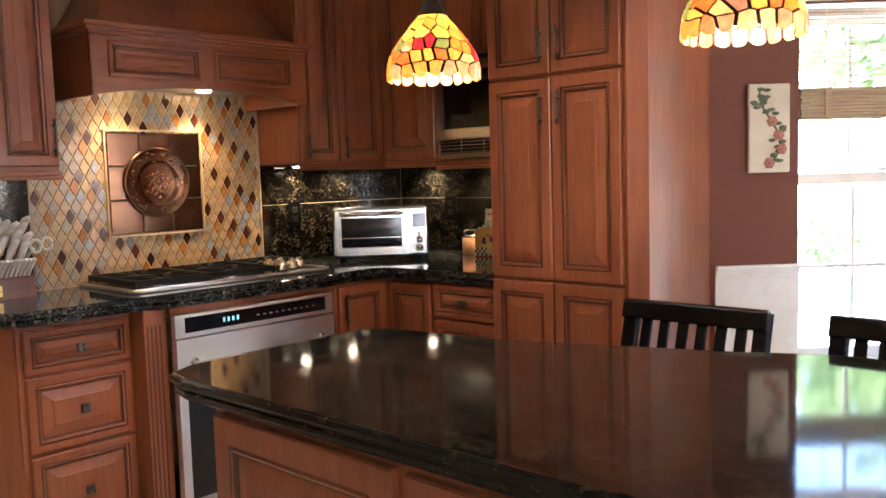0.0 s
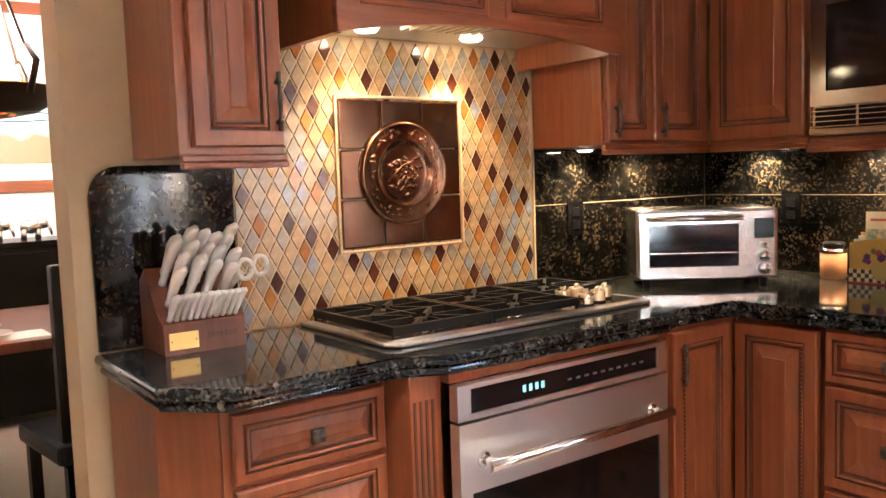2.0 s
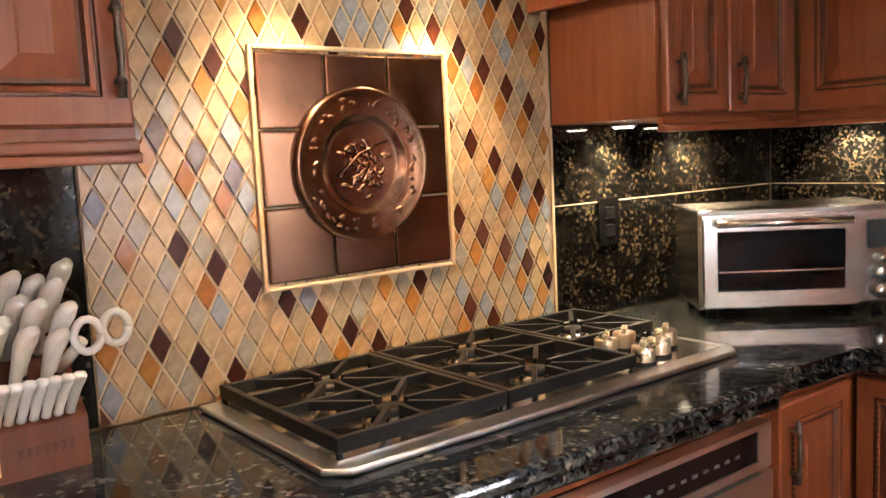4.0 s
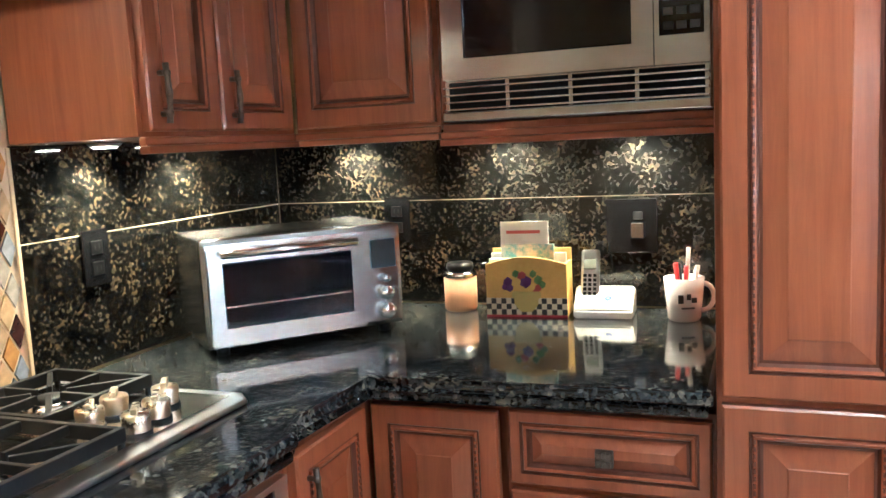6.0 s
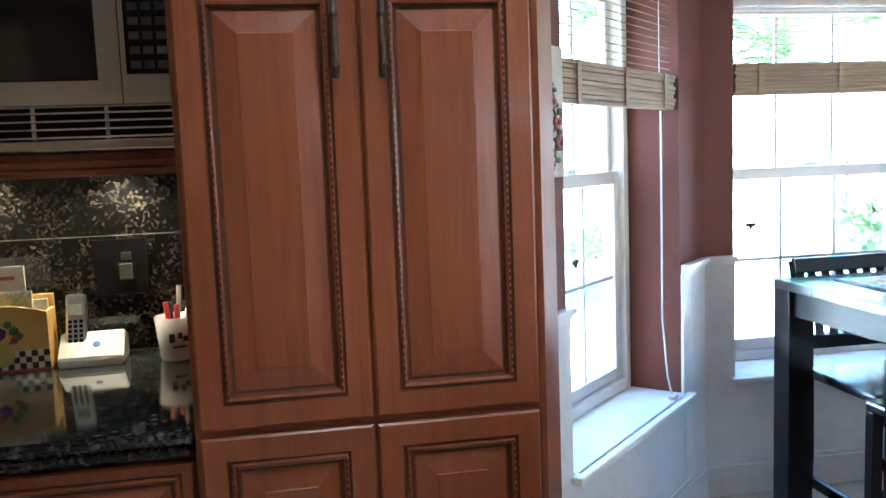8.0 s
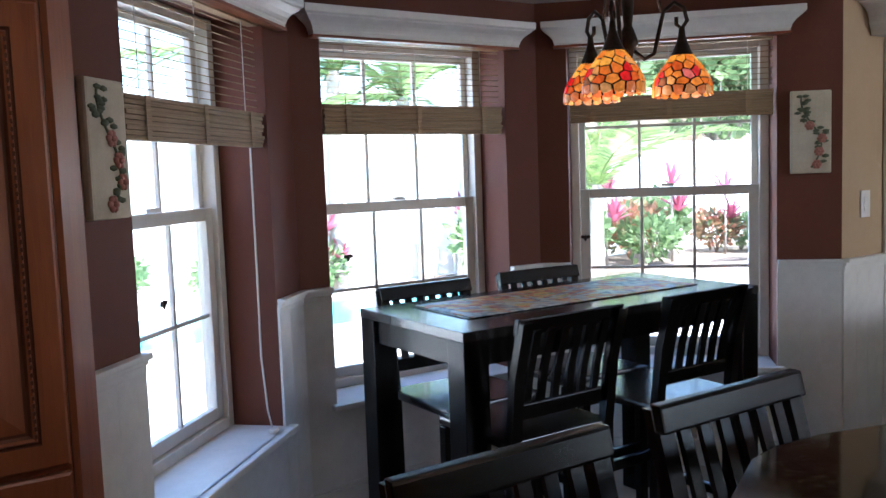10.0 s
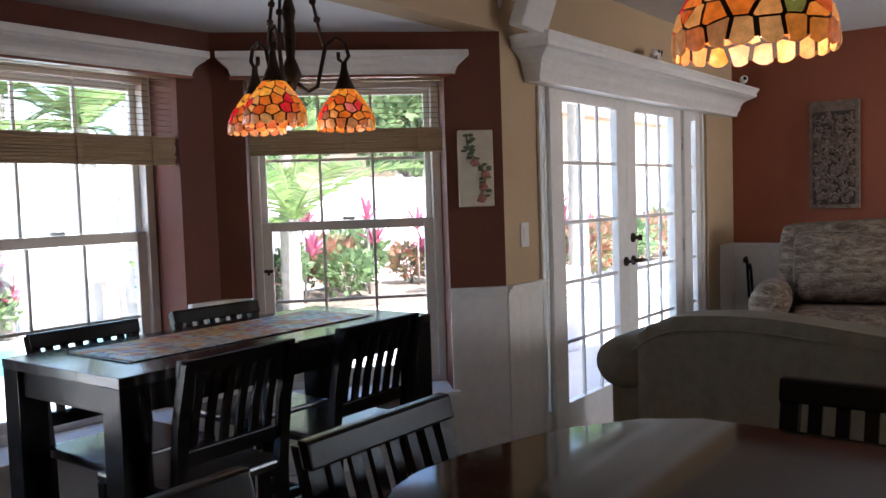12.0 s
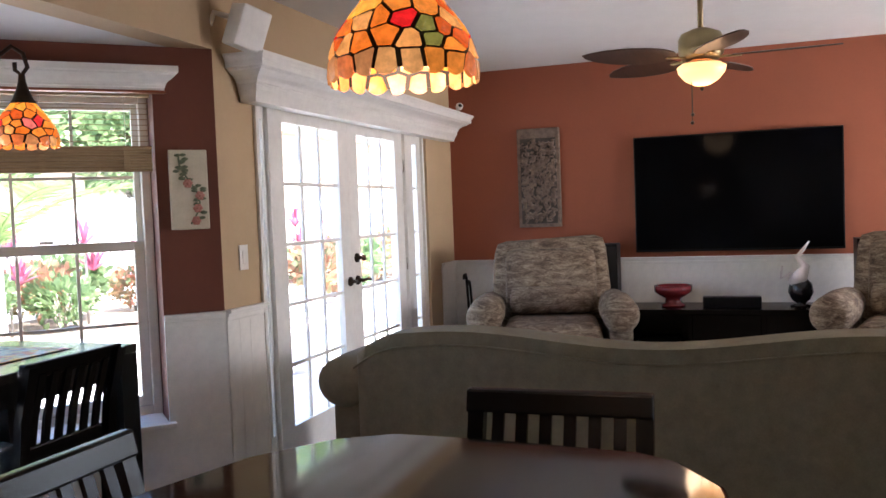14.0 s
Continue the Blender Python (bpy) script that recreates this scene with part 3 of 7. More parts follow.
def bar_pull(parent, x, z, length=0.13):
    bm = bmesh.new()
    tube(bm, [(x, -0.036, z - length / 2), (x, -0.039, z - length * 0.2), (x, -0.04, z), (x, -0.039, z + length * 0.2), (x, -0.036, z + length / 2)], [0.006, 0.0046, 0.0064, 0.0046, 0.006])
    for s in (-0.34, 0.34):
        rod(bm, (x, -0.02, z + s * length), (x, -0.037, z + s * length), 0.005)
        blob(bm, (x, -0.037, z + s * length), 0.0085, sub=1)
    return part("pull", bm, PEWTER, parent, "aged pewter pull")


def knob(parent, x, z):
    bm = bmesh.new()
    rod(bm, (x, -0.019, z), (x, -0.034, z), 0.006)
    box(bm, x - 0.016, -0.046, z - 0.016, x + 0.016, -0.034, z + 0.016, 0.003)
    for a in (-1, 1):
        for b in (-1, 1):
            box(bm, x + a * 0.008 - 0.005, -0.05, z + b * 0.008 - 0.005, x + a * 0.008 + 0.005, -0.045, z + b * 0.008 + 0.005, 0.0015)
    return part("knob", bm, PEWTER, parent, "square pewter knob")


def front(parent, kind, x0, z0, x1, z1, pull=None, ropes=False, rail=0.055):
    bm = bmesh.new()
    g = 0.0015
    panel_front(bm, x0 + g, z0 + g, x1 - g, z1 - g, 0.0, rail)
    d = part(kind, bm, (CHERRY, GLAZE), parent)
    if ropes:
        for x in (x0 + rail - 0.004, x1 - rail + 0.004):
            bm = bmesh.new()
            rope(bm, x, z0 + rail, z1 - rail, -0.021)
            part("rope_moulding", bm, GLAZE, d, "dark rope moulding")
    if pull == "knob":
        knob(d, 0.5 * (x0 + x1), 0.5 * (z0 + z1))
    elif pull:
        bar_pull(d, *pull)
    return d


def cabinet(name, label, m, body, fronts, group="kitchen cabinets"):
    """A cabinet whose fronts lie in the plane y = 0, facing -y. body: boxes (x0, y0, z0, x1, y1, z1)."""
    t = thing(name, label, "cabinet", m, group)
    bm = bmesh.new()
    for b in body:
        box(bm, *b, 0.002)
    part("body", bm, CHERRY, t)
    for f in fronts:
        front(t, *f)
    return t


EASTWARD = lambda x, y: pose(x, y, 0, 0, 0, 90)
# drawer base left of the oven; local x runs along +y of the room
c = cabinet("drawer_cabinet", "cherry drawer cabinet with a clipped corner beside the oven", EASTWARD(-2.962, 0.93),
            [(0.1, 0.0, 0.1, 0.5, 0.44, 0.879), (0.14, 0.05, 0.0, 0.49, 0.4, 0.1)],
            [("drawer", 0.117, 0.7, 0.487, 0.852, "knob", False, 0.035), ("drawer", 0.117, 0.432, 0.487, 0.69, "knob", False, 0.04), ("drawer", 0.117, 0.12, 0.487, 0.422, "knob", False, 0.04)])
bm = bmesh.new()
prism(bm, [(0.098, 0.004), (0.098, 0.44), (0.0, 0.44), (0.0, 0.1)], 0.1, 0.872, 0.003, 1)
part("clipped_end", bm, CHERRY, c)
# fluted pilaster, oven cabinet and corner door
c = thing("fluted_pilaster", "fluted cherry pilaster between drawers and oven", "pilaster", EASTWARD(-2.862, 1.431))
boxed("shaft", (0.0, 0.0, 0.0, 0.075, 0.5, 0.879), CHERRY, c, 0.003)
for k in range(4):
    bm = bmesh.new()
    x = 0.012 + 0.0165 * k
    box(bm, x - 0.0035, -0.003, 0.16, x + 0.0035, 0.001, 0.82, 0.001)
    part("flute", bm, GLAZE, c)
boxed("plinth", (-0.004, -0.008, 0.0, 0.079, -0.001, 0.12), CHERRY, c)
c = cabinet("oven_cabinet", "cherry cabinet housing the wall oven under the counter", EASTWARD(-2.835, 1.507),
            [(0.0, 0.03, 0.0, 0.012, 0.55, 0.879), (0.742, 0.0, 0.0, 0.775, 0.55, 0.879), (0.013, 0.0, 0.853, 0.741, 0.5, 0.879), (0.013, 0.0, 0.02, 0.741, 0.5, 0.11)], [])
c = cabinet("corner_cabinet", "cherry corner base cabinet with a narrow door", EASTWARD(-2.835, 2.284),
            [(0.0, 0.0, 0.1, 0.335, 0.55, 0.879), (0.0, 0.06, 0.0, 0.335, 0.5, 0.1)], [("door", 0.01, 0.115, 0.275, 0.862, (0.045, 0.77, 0.12), True, 0.05)])
NORTH = lambda x, y: pose(x, y, 0, 0, 0, 0)
c = cabinet("corner_cabinet", "cherry corner base cabinet with a raised-panel door", NORTH(-2.828, 2.602),
            [(-0.004, 0.02, 0.1, 0.28, 0.6, 0.879), (0.02, 0.06, 0.0, 0.28, 0.6, 0.1)], [("door", 0.008, 0.115, 0.272, 0.862, None, True, 0.05)])
c = cabinet("drawer_cabinet", "cherry drawer cabinet under the phone counter", NORTH(-2.545, 2.602),
            [(0.0, 0.0, 0.1, 0.378, 0.6, 0.879), (0.0, 0.06, 0.0, 0.378, 0.6, 0.1)],
            [("drawer", 0.008, 0.725, 0.372, 0.87, "knob", False, 0.035), ("drawer", 0.008, 0.43, 0.372, 0.715, "knob", False, 0.045), ("drawer", 0.008, 0.115, 0.372, 0.42, "knob", False, 0.045)])
# tall pantry
c = cabinet("pantry", "tall cherry pantry with raised-panel double doors", NORTH(-2.165, 2.55),
            [(0.0, 0.0, 0.1, 0.596, 0.7, 2.42), (0.0, 0.06, 0.0, 0.596, 0.7, 0.1)],
            [("door", 0.008, 0.93, 0.298, 1.675, (0.262, 1.56, 0.12), True), ("door", 0.302, 0.93, 0.592, 1.675, (0.338, 1.56, 0.12), True),
             ("door", 0.008, 0.115, 0.298, 0.92, None, True), ("door", 0.302, 0.115, 0.592, 0.92, None, True),
             ("door", 0.008, 1.685, 0.298, 2.36, (0.262, 1.79, 0.12), True), ("door", 0.302, 1.685, 0.592, 2.36, (0.338, 1.79, 0.12), True)])
bm = bmesh.new()
prism(bm, [(0.597, 0.0), (0.607, -0.004), (0.652, 0.062), (0.652, 0.535), (0.597, 0.72)], 0.0, 2.42, 0.002, 1)
part("end_panel", bm, CHERRY, c)
# uppers
def light_rail(parent, x0, x1, z, y=0.0):
    bm = bmesh.new()
    box(bm, x0, y - 0.024, z - 0.03, x1, y + 0.0, z - 0.016, 0.004)
    box(bm, x0, y - 0.016, z - 0.016, x1, y + 0.0, z, 0.004)
    return part("light_rail", bm, CHERRY_H, parent)


c = cabinet("wall_cabinet", "cherry wall cabinet over the knife block", EASTWARD(-3.105, 1.03),
            [(0.0, 0.0, 1.385, 0.245, 0.32, 2.42)], [("door", 0.025, 1.4, 0.24, 2.36, (0.222, 1.5, 0.13), False, 0.05)])
light_rail(c, 0.0, 0.245, 1.385, 0.0)
c = cabinet("wall_cabinet", "cherry wall cabinet with two narrow doors beside the hood", EASTWARD(-3.11, 2.335),
            [(0.0, 0.0, 1.4, 0.53, 0.3, 2.42)], [("door", 0.012, 1.408, 0.225, 2.36, (0.045, 1.475, 0.105), False, 0.05), ("door", 0.229, 1.408, 0.495, 2.36, (0.262, 1.475, 0.105), False, 0.05)])
light_rail(c, 0.0, 0.508, 1.4)
c = cabinet("wall_cabinet", "cherry corner wall cabinet with one door", NORTH(-3.105, 2.868),
            [(0.0, 0.0, 1.4, 0.36, 0.36, 2.42)], [("door", 0.01, 1.408, 0.35, 2.36, None, False)])
light_rail(c, 0.0, 0.36, 1.4)
c = cabinet("microwave_cabinet", "cherry cabinet above the built-in microwave", NORTH(-2.742, 2.865),
            [(0.0, 0.0, 1.386, 0.575, 0.4, 1.402), (0.0, 0.0, 1.403, 0.01, 0.4, 1.86), (0.56, 0.0, 1.403, 0.575, 0.4, 1.86), (0.0, 0.0, 1.861, 0.575, 0.4, 2.42)],
            [("door", 0.008, 1.87, 0.285, 2.36, None, False), ("door", 0.289, 1.87, 0.567, 2.36, None, False)])
light_rail(c, 0.0, 0.575, 1.386)

# worktops
def worktop(name, label, outline, top=0.915, stone=TOP_GRANITE):
    t = thing(name, label, "countertop")
    bm = bmesh.new()
    prism(bm, outline, top - 0.027, top, 0.011, 3)
    part("slab", bm, stone, t)
    inner = shrink(outline, 0.009)
    bm = bmesh.new()
    prism(bm, inner, top - 0.05, top - 0.0275, 0.009, 3)
    part("edge_moulding", bm, stone, t)
    return t


def shrink(outline, d):
    """The outline drawn in by d; it runs anticlockwise."""
    out, n = [], len(outline)
    for i in range(n):
        p, q, r = (Vector(outline[k % n]) for k in (i - 1, i, i + 1))
        a, b = (q - p).normalized(), (r - q).normalized()
        na, nb = Vector((-a.y, a.x)), Vector((-b.y, b.x))
        k = (na + nb) / max(0.3, 1 + na.dot(nb))
        out.append(tuple(q + k * d))
    return out


worktop("kitchen_worktop", "dark polished granite worktop with a double rounded edge",
        [(-3.405, 0.905), (-2.96, 0.9), (-2.845, 1.016), (-2.872, 1.395), (-2.80, 1.50), (-2.765, 2.225), (-2.82, 2.31), (-2.805, 2.555), (-2.17, 2.555), (-2.17, 3.25), (-3.405, 3.25)], TOP)
worktop("island_worktop", "large dark polished granite island top with clipped corners",
        [(-1.775, 0.985), (-1.735, 0.912), (-1.66, 0.895), (-0.62, 0.912), (-0.24, 0.965), (-0.115, 1.045), (-0.068, 1.12), (-0.05, 1.4), (-0.035, 1.62),
         (-0.1, 1.73), (-0.25, 1.838), (-0.48, 1.905), (-0.6, 1.916), (-0.68, 1.89), (-0.84, 1.808), (-1.08, 1.72), (-1.42, 1.592), (-1.72, 1.578), (-1.78, 1.5)], 0.915, ISLAND_GRANITE)
isl = thing("kitchen_island", "cherry island base with raised panels", "kitchen island")
bm = bmesh.new()
prism(bm, [(-1.68, 1.0), (-1.62, 0.955), (-0.45, 0.955), (-0.45, 1.55), (-1.45, 1.55), (-1.68, 1.45)], 0.0, 0.864, 0.004, 1)
part("body", bm, CHERRY, isl)
for k in range(2):
    bm = bmesh.new()
    panel_front(bm, 0.02 + 0.58 * k, 0.12, 0.57 + 0.58 * k, 0.84, 0.0, 0.07)
    d = part("panel", bm, (CHERRY, GLAZE), isl)
    d.matrix_basis = pose(-1.62, 0.953, 0)


# ---- stove wall: backsplash, mosaic, medallion ----
BACK = thing("granite_backsplash", "dark polished granite backsplash slabs behind the worktop", "backsplash")
bm = bmesh.new()
r, x0, x1, z0, z1 = 0.07, 0.92, 1.275, TOP + 0.001, 1.372
pts = [(x0, z0), (x1, z0), (x1, z1)] + [(x0 + r - r * math.sin(k * math.pi / 12), z1 - r + r * math.cos(k * math.pi / 12)) for k in range(7)]
prism(bm, pts, 0.0, 0.018, 0.003, 1)
for v in bm.verts:
    v.co = Vector((-3.4285 + v.co.z, v.co.x, v.co.y))
part("slab", bm, ISLAND_GRANITE, BACK)
for a, b in ((TOP + 0.001, 1.2095), (1.2115, 1.398)):
    boxed("slab", (-3.4285, 2.337, a, -3.41, 3.255, b), GRANITE, BACK, 0.001)
    boxed("slab", (-3.409, 3.256, a, -2.168, 3.2735, b), GRANITE, BACK, 0.001)
CAULK = plain("pale_caulk", (0.5, 0.42, 0.3), 0.6)
boxed("seam", (-3.4265, 2.337, 1.2095, -3.4105, 3.255, 1.2115), CAULK, BACK, 0)
boxed("seam", (-3.409, 3.257, 1.2095, -2.168, 3.27, 1.2115), CAULK, BACK, 0)

BLACK = plain("black_plastic", (0.006, 0.006, 0.007), 0.4)
BLACK.node_tree.nodes["Principled BSDF"].inputs["Specular IOR Level"].default_value = 0.2
SLOT = plain("dark_slot", (0.004, 0.004, 0.004), 0.6)


def wall_plate(m, w, h, jack=False):
    t = thing("wall_plate", "black phone jack plate on the granite" if jack else "black electrical outlet on the granite", "outlet", m, "wall plates")
    boxed("plate", (-w / 2, -0.007, -h / 2, w / 2, -0.0005, h / 2), BLACK_GLASS, t, 0.002)
    if jack:
        boxed("jack", (0.0, -0.03, -0.03, 0.032, -0.0075, 0.01), BRIGHT_STEEL, t, 0.003, "shiny plug in the jack")
        boxed("jack", (0.004, -0.016, 0.016, 0.028, -0.0075, 0.036), SLOT, t, 0.003)
    else:
        for z in (-0.022, 0.022):
            s_ = boxed("socket", (-0.016, -0.0095, z - 0.014, 0.016, -0.0075, z + 0.014), BLACK, t, 0.002)
            for x in (-0.006, 0.006):
                boxed("slot", (x - 0.0012, -0.0103, z - 0.004, x + 0.0012, -0.0096, z + 0.006), SLOT, s_, 0)


wall_plate(pose(-3.41, 2.52, 1.16, 0, 0, 90), 0.075, 0.12)
wall_plate(pose(-3.035, 3.256, 1.16), 0.075, 0.12)
wall_plate(pose(-2.4, 3.256, 1.135), 0.125, 0.135, True)

MOS = thing("mosaic_wall", "diamond mosaic tile panel behind the stove", "mosaic", pose(-3.4285, 1.277, 0, 0, 0, 90))
MW, MZ0, MZ1 = 1.058, TOP + 0.001, 1.72
boxed("grout_bed", (0, -0.014, MZ0, MW, -0.0005, MZ1), GROUT, MOS, 0)
boxed("edge_strip", (MW - 0.008, -0.02, MZ0, MW, -0.0145, 1.395), GROUT, MOS, 0.002)
TILE_LIGHT = by_random("cream_stone_tile", [(0.0, (0.44, 0.3, 0.16)), (0.3, (0.38, 0.28, 0.16)), (0.5, (0.34, 0.27, 0.18)), (0.68, (0.3, 0.27, 0.22)), (0.82, (0.36, 0.23, 0.12)), (0.9, (0.25, 0.27, 0.31))], 0.2, 0.0, 0, 0.3, 45.0)
TILE_AMBER = by_random("amber_glass_tile", [(0.0, (0.34, 0.15, 0.03)), (0.5, (0.26, 0.1, 0.022)), (0.8, (0.36, 0.18, 0.05))], 0.15, 0.0, 0, 0.2, 45.0)
TILE_DARK = by_random("brown_glass_tile", [(0.0, (0.05, 0.016, 0.01)), (0.5, (0.075, 0.022, 0.012)), (0.85, (0.035, 0.014, 0.012))], 0.12, 0.0, 0, 0.2, 45.0)

# ---- range hood ----
hood = thing("range_hood", "large cherry range hood with an arched panelled apron", "range hood", EASTWARD(-2.985, 1.36))
HW = 0.925
bm = bmesh.new()
N = 20
for k in range(N):
    u0, u1 = k / N, (k + 1) / N
    zz = [1.65 + 0.042 * (1 - (2 * u - 1) ** 2) for u in (u0, u1)]
    vs = [bm.verts.new((u * HW, y, z)) for u, zb in ((u0, zz[0]), (u1, zz[1])) for y in (0.0, 0.022) for z in (zb, 1.862)]
    for q in ((0, 4, 5, 1), (2, 3, 7, 6), (0, 2, 6, 4), (1, 5, 7, 3)):
        bm.faces.new([vs[i] for i in q])
bmesh.ops.remove_doubles(bm, verts=bm.verts, dist=1e-5)
part("apron", bm, CHERRY_H, hood)
for a, b in ((0.06, 0.435), (0.49, 0.865)):
    bm = bmesh.new()
    panel_front(bm, a, 1.715, b, 1.845, 0.002, 0.03, 0.008)
    part("panel", bm, (CHERRY_H, GLAZE), hood)
for x in (0.0, HW - 0.022):
    boxed("side_panel", (x, 0.0225, 1.65, x + 0.022, 0.42, 1.862), CHERRY, hood, 0.002)
bm = bmesh.new()
for a, b, pr in ((1.862, 1.876, 0.012), (1.876, 1.888, 0.022), (1.888, 1.905, 0.034)):
    box(bm, -pr, -pr, a, HW + pr, 0.42, b, 0.004)
part("mantel", bm, CHERRY_H, hood)
bm = bmesh.new()
prev = None
for k in range(13):
    u = k / 12
    e = 0.03 + 0.2 * (1 - (1 - u) ** 2.2)
    z = 1.905 + (H - 0.004 - 1.905) * u
    cur = [bm.verts.new(p) for p in ((e, e * 0.9, z), (HW - e, e * 0.9, z), (HW - e, 0.42, z), (e, 0.42, z))]
    if prev:
        for j in range(4):
            f = bm.faces.new((prev[j], prev[(j + 1) % 4], cur[(j + 1) % 4], cur[j]))
            f.smooth = j == 0
    prev = cur
part("chimney", bm, CHERRY, hood)
boxed("liner", (0.024, 0.024, 1.72, HW - 0.024, 0.418, 1.735), STEEL, hood, 0.002, "brushed steel liner")
for x in (0.26, 0.62):
    bm = bmesh.new()
    lathe(bm, [(0.001, 1.712), (0.026, 1.712), (0.03, 1.7165), (0.034, 1.7195)], 18, pose(x, 0.3, 0))
    part("lamp_lens", bm, emitter("hood_lamp_glow", (1.0, 0.75, 0.42), 2.0), hood, "glowing halogen lamp")
    lamp("hood_lamp", "SPOT", (-2.985 - 0.3, 1.36 + x, 1.708), 1.2, (1.0, 0.64, 0.28), 0.02, (-3.43, 1.36 + x, 1.18), 88, 1.0)
for k in range(9):
    boxed("filter_bar", (0.33 + k * 0.03, 0.06, 1.713, 0.342 + k * 0.03, 0.24, 1.7195), STEEL, hood, 0.001)

# puck lights under the wall cabinets
for x, y in ((-3.335, 2.5), (-3.335, 2.8), (-3.14, 3.195), (-2.7, 3.195), (-2.38, 3.195)):
    t = thing("puck_light", "small round puck light under the wall cabinet", "light", pose(x, y, 1.383 if x > -2.7 else 1.397), "puck lights")
    bm = bmesh.new()
    lathe(bm, [(0.001, -0.008), (0.028, -0.008), (0.034, -0.001), (0.001, -0.001)], 16)
    part("housing", bm, STEEL, t)
    bm = bmesh.new()
    lathe(bm, [(0.001, -0.0105), (0.022, -0.0105), (0.024, -0.0085)], 16)
    part("lens", bm, emitter("puck_glow", (1.0, 0.8, 0.5), 1.8), t)
    lamp("puck_lamp", "SPOT", (x, y, (1.383 if x > -2.7 else 1.397) - 0.02), 0.6, (1.0, 0.72, 0.38), 0.02, (x - (0.06 if y < 3 else 0), y + (0.06 if y > 3 else 0), 1.1), 130, 0.7)

# recessed ceiling lights over the kitchen, unseen and added to brighten the cabinets
for x, y in ((-1.95, 0.75), (-1.8, 1.9), (-1.0, 0.35), (-1.0, 2.3)):
    t = thing("recessed_light", "unseen recessed downlight added to brighten the kitchen", "light", pose(x, y, H), "recessed lights")
    bm = bmesh.new()
    lathe(bm, [(0.06, -0.001), (0.085, -0.001), (0.082, -0.008), (0.06, -0.006)], 20)
    part("trim_ring", bm, WHITE, t)
    bm = bmesh.new()
    lathe(bm, [(0.001, -0.004), (0.06, -0.003)], 20)
    part("lens", bm, emitter("fill_downlight_glow", (1.0, 0.82, 0.6), 0.4), t)
    lamp("kitchen_fill_lamp", "SPOT", (x, y, H - 0.012), (4.8 if y < 1 else 2.8) if x < -1.5 else 1.0, (1.0, 0.87, 0.7), 0.07, (x, y, 0), 100, 0.6)

# ---- oven ----
ov = thing("wall_oven", "stainless wall oven with black glass door under the cooktop", "oven", EASTWARD(-2.835, 1.52))
bm = bmesh.new()
holed(bm, 0.001, 0.728, 0.768, 0.851, -0.03, 0.0, [(0.04, 0.69, 0.783, 0.84)])
part("control_panel", bm, OVEN_STEEL, ov)
boxed("display_glass", (0.0405, -0.027, 0.7835, 0.6895, -0.004, 0.8395), BLACK_GLASS, ov, 0.001, "black glass control strip")
GLOW = emitter("blue_digits", (0.3, 0.75, 0.9), 0.01)
for k in range(4):
    boxed("digit", (0.2 + 0.02 * k, -0.0285, 0.803, 0.21 + 0.02 * k, -0.0275, 0.82), GLOW, ov, 0, "pale blue display digit")
for k in range(10):
    boxed("button", (0.35 + 0.03 * k, -0.0285, 0.805, 0.364 + 0.03 * k, -0.0275, 0.811), plain("button_grey", (0.12, 0.12, 0.12), 0.5), ov, 0)
bm = bmesh.new()
holed(bm, 0.001, 0.728, 0.12, 0.762, -0.034, 0.0, [(0.035, 0.694, 0.16, 0.598)])
part("door", bm, OVEN_STEEL, ov)
boxed("door_glass", (0.0355, -0.03, 0.1605, 0.6935, -0.006, 0.5975), BLACK_GLASS, ov, 0.002, "black glass oven window")
bm = bmesh.new()
tube(bm, [(0.045, -0.085, 0.672), (0.685, -0.085, 0.672)], 0.013, 14)
for x in (0.07, 0.66):
    tube(bm, [(x, -0.033, 0.672), (x, -0.085, 0.672)], 0.011, 10)
    lathe(bm, [(0.001, 0), (0.02, 0), (0.018, 0.006), (0.011, 0.008)], 14, pose(x, -0.033, 0.672, 90, 0, 0))
part("handle", bm, BRIGHT_STEEL, ov, "long steel bar handle")

# ---- cooktop ----
ck = thing("gas_cooktop", "stainless gas cooktop with black cast-iron grates", "cooktop", EASTWARD(-2.93, 1.43))
CW, CD = 0.935, 0.445
bm = bmesh.new()
prism(bm, [(0.0, 0.03), (0.03, 0.0), (CW - 0.03, 0.0), (CW, 0.03), (CW, CD), (0.0, CD)], TOP + 0.001, TOP + 0.012, 0.004, 2)
part("tray", bm, STEEL, ck)
boxed("spill_pan", (0.03, 0.035, TOP + 0.0125, CW - 0.03, CD - 0.02, TOP + 0.0145), BRIGHT_STEEL, ck, 0)
GZ = TOP + 0.045


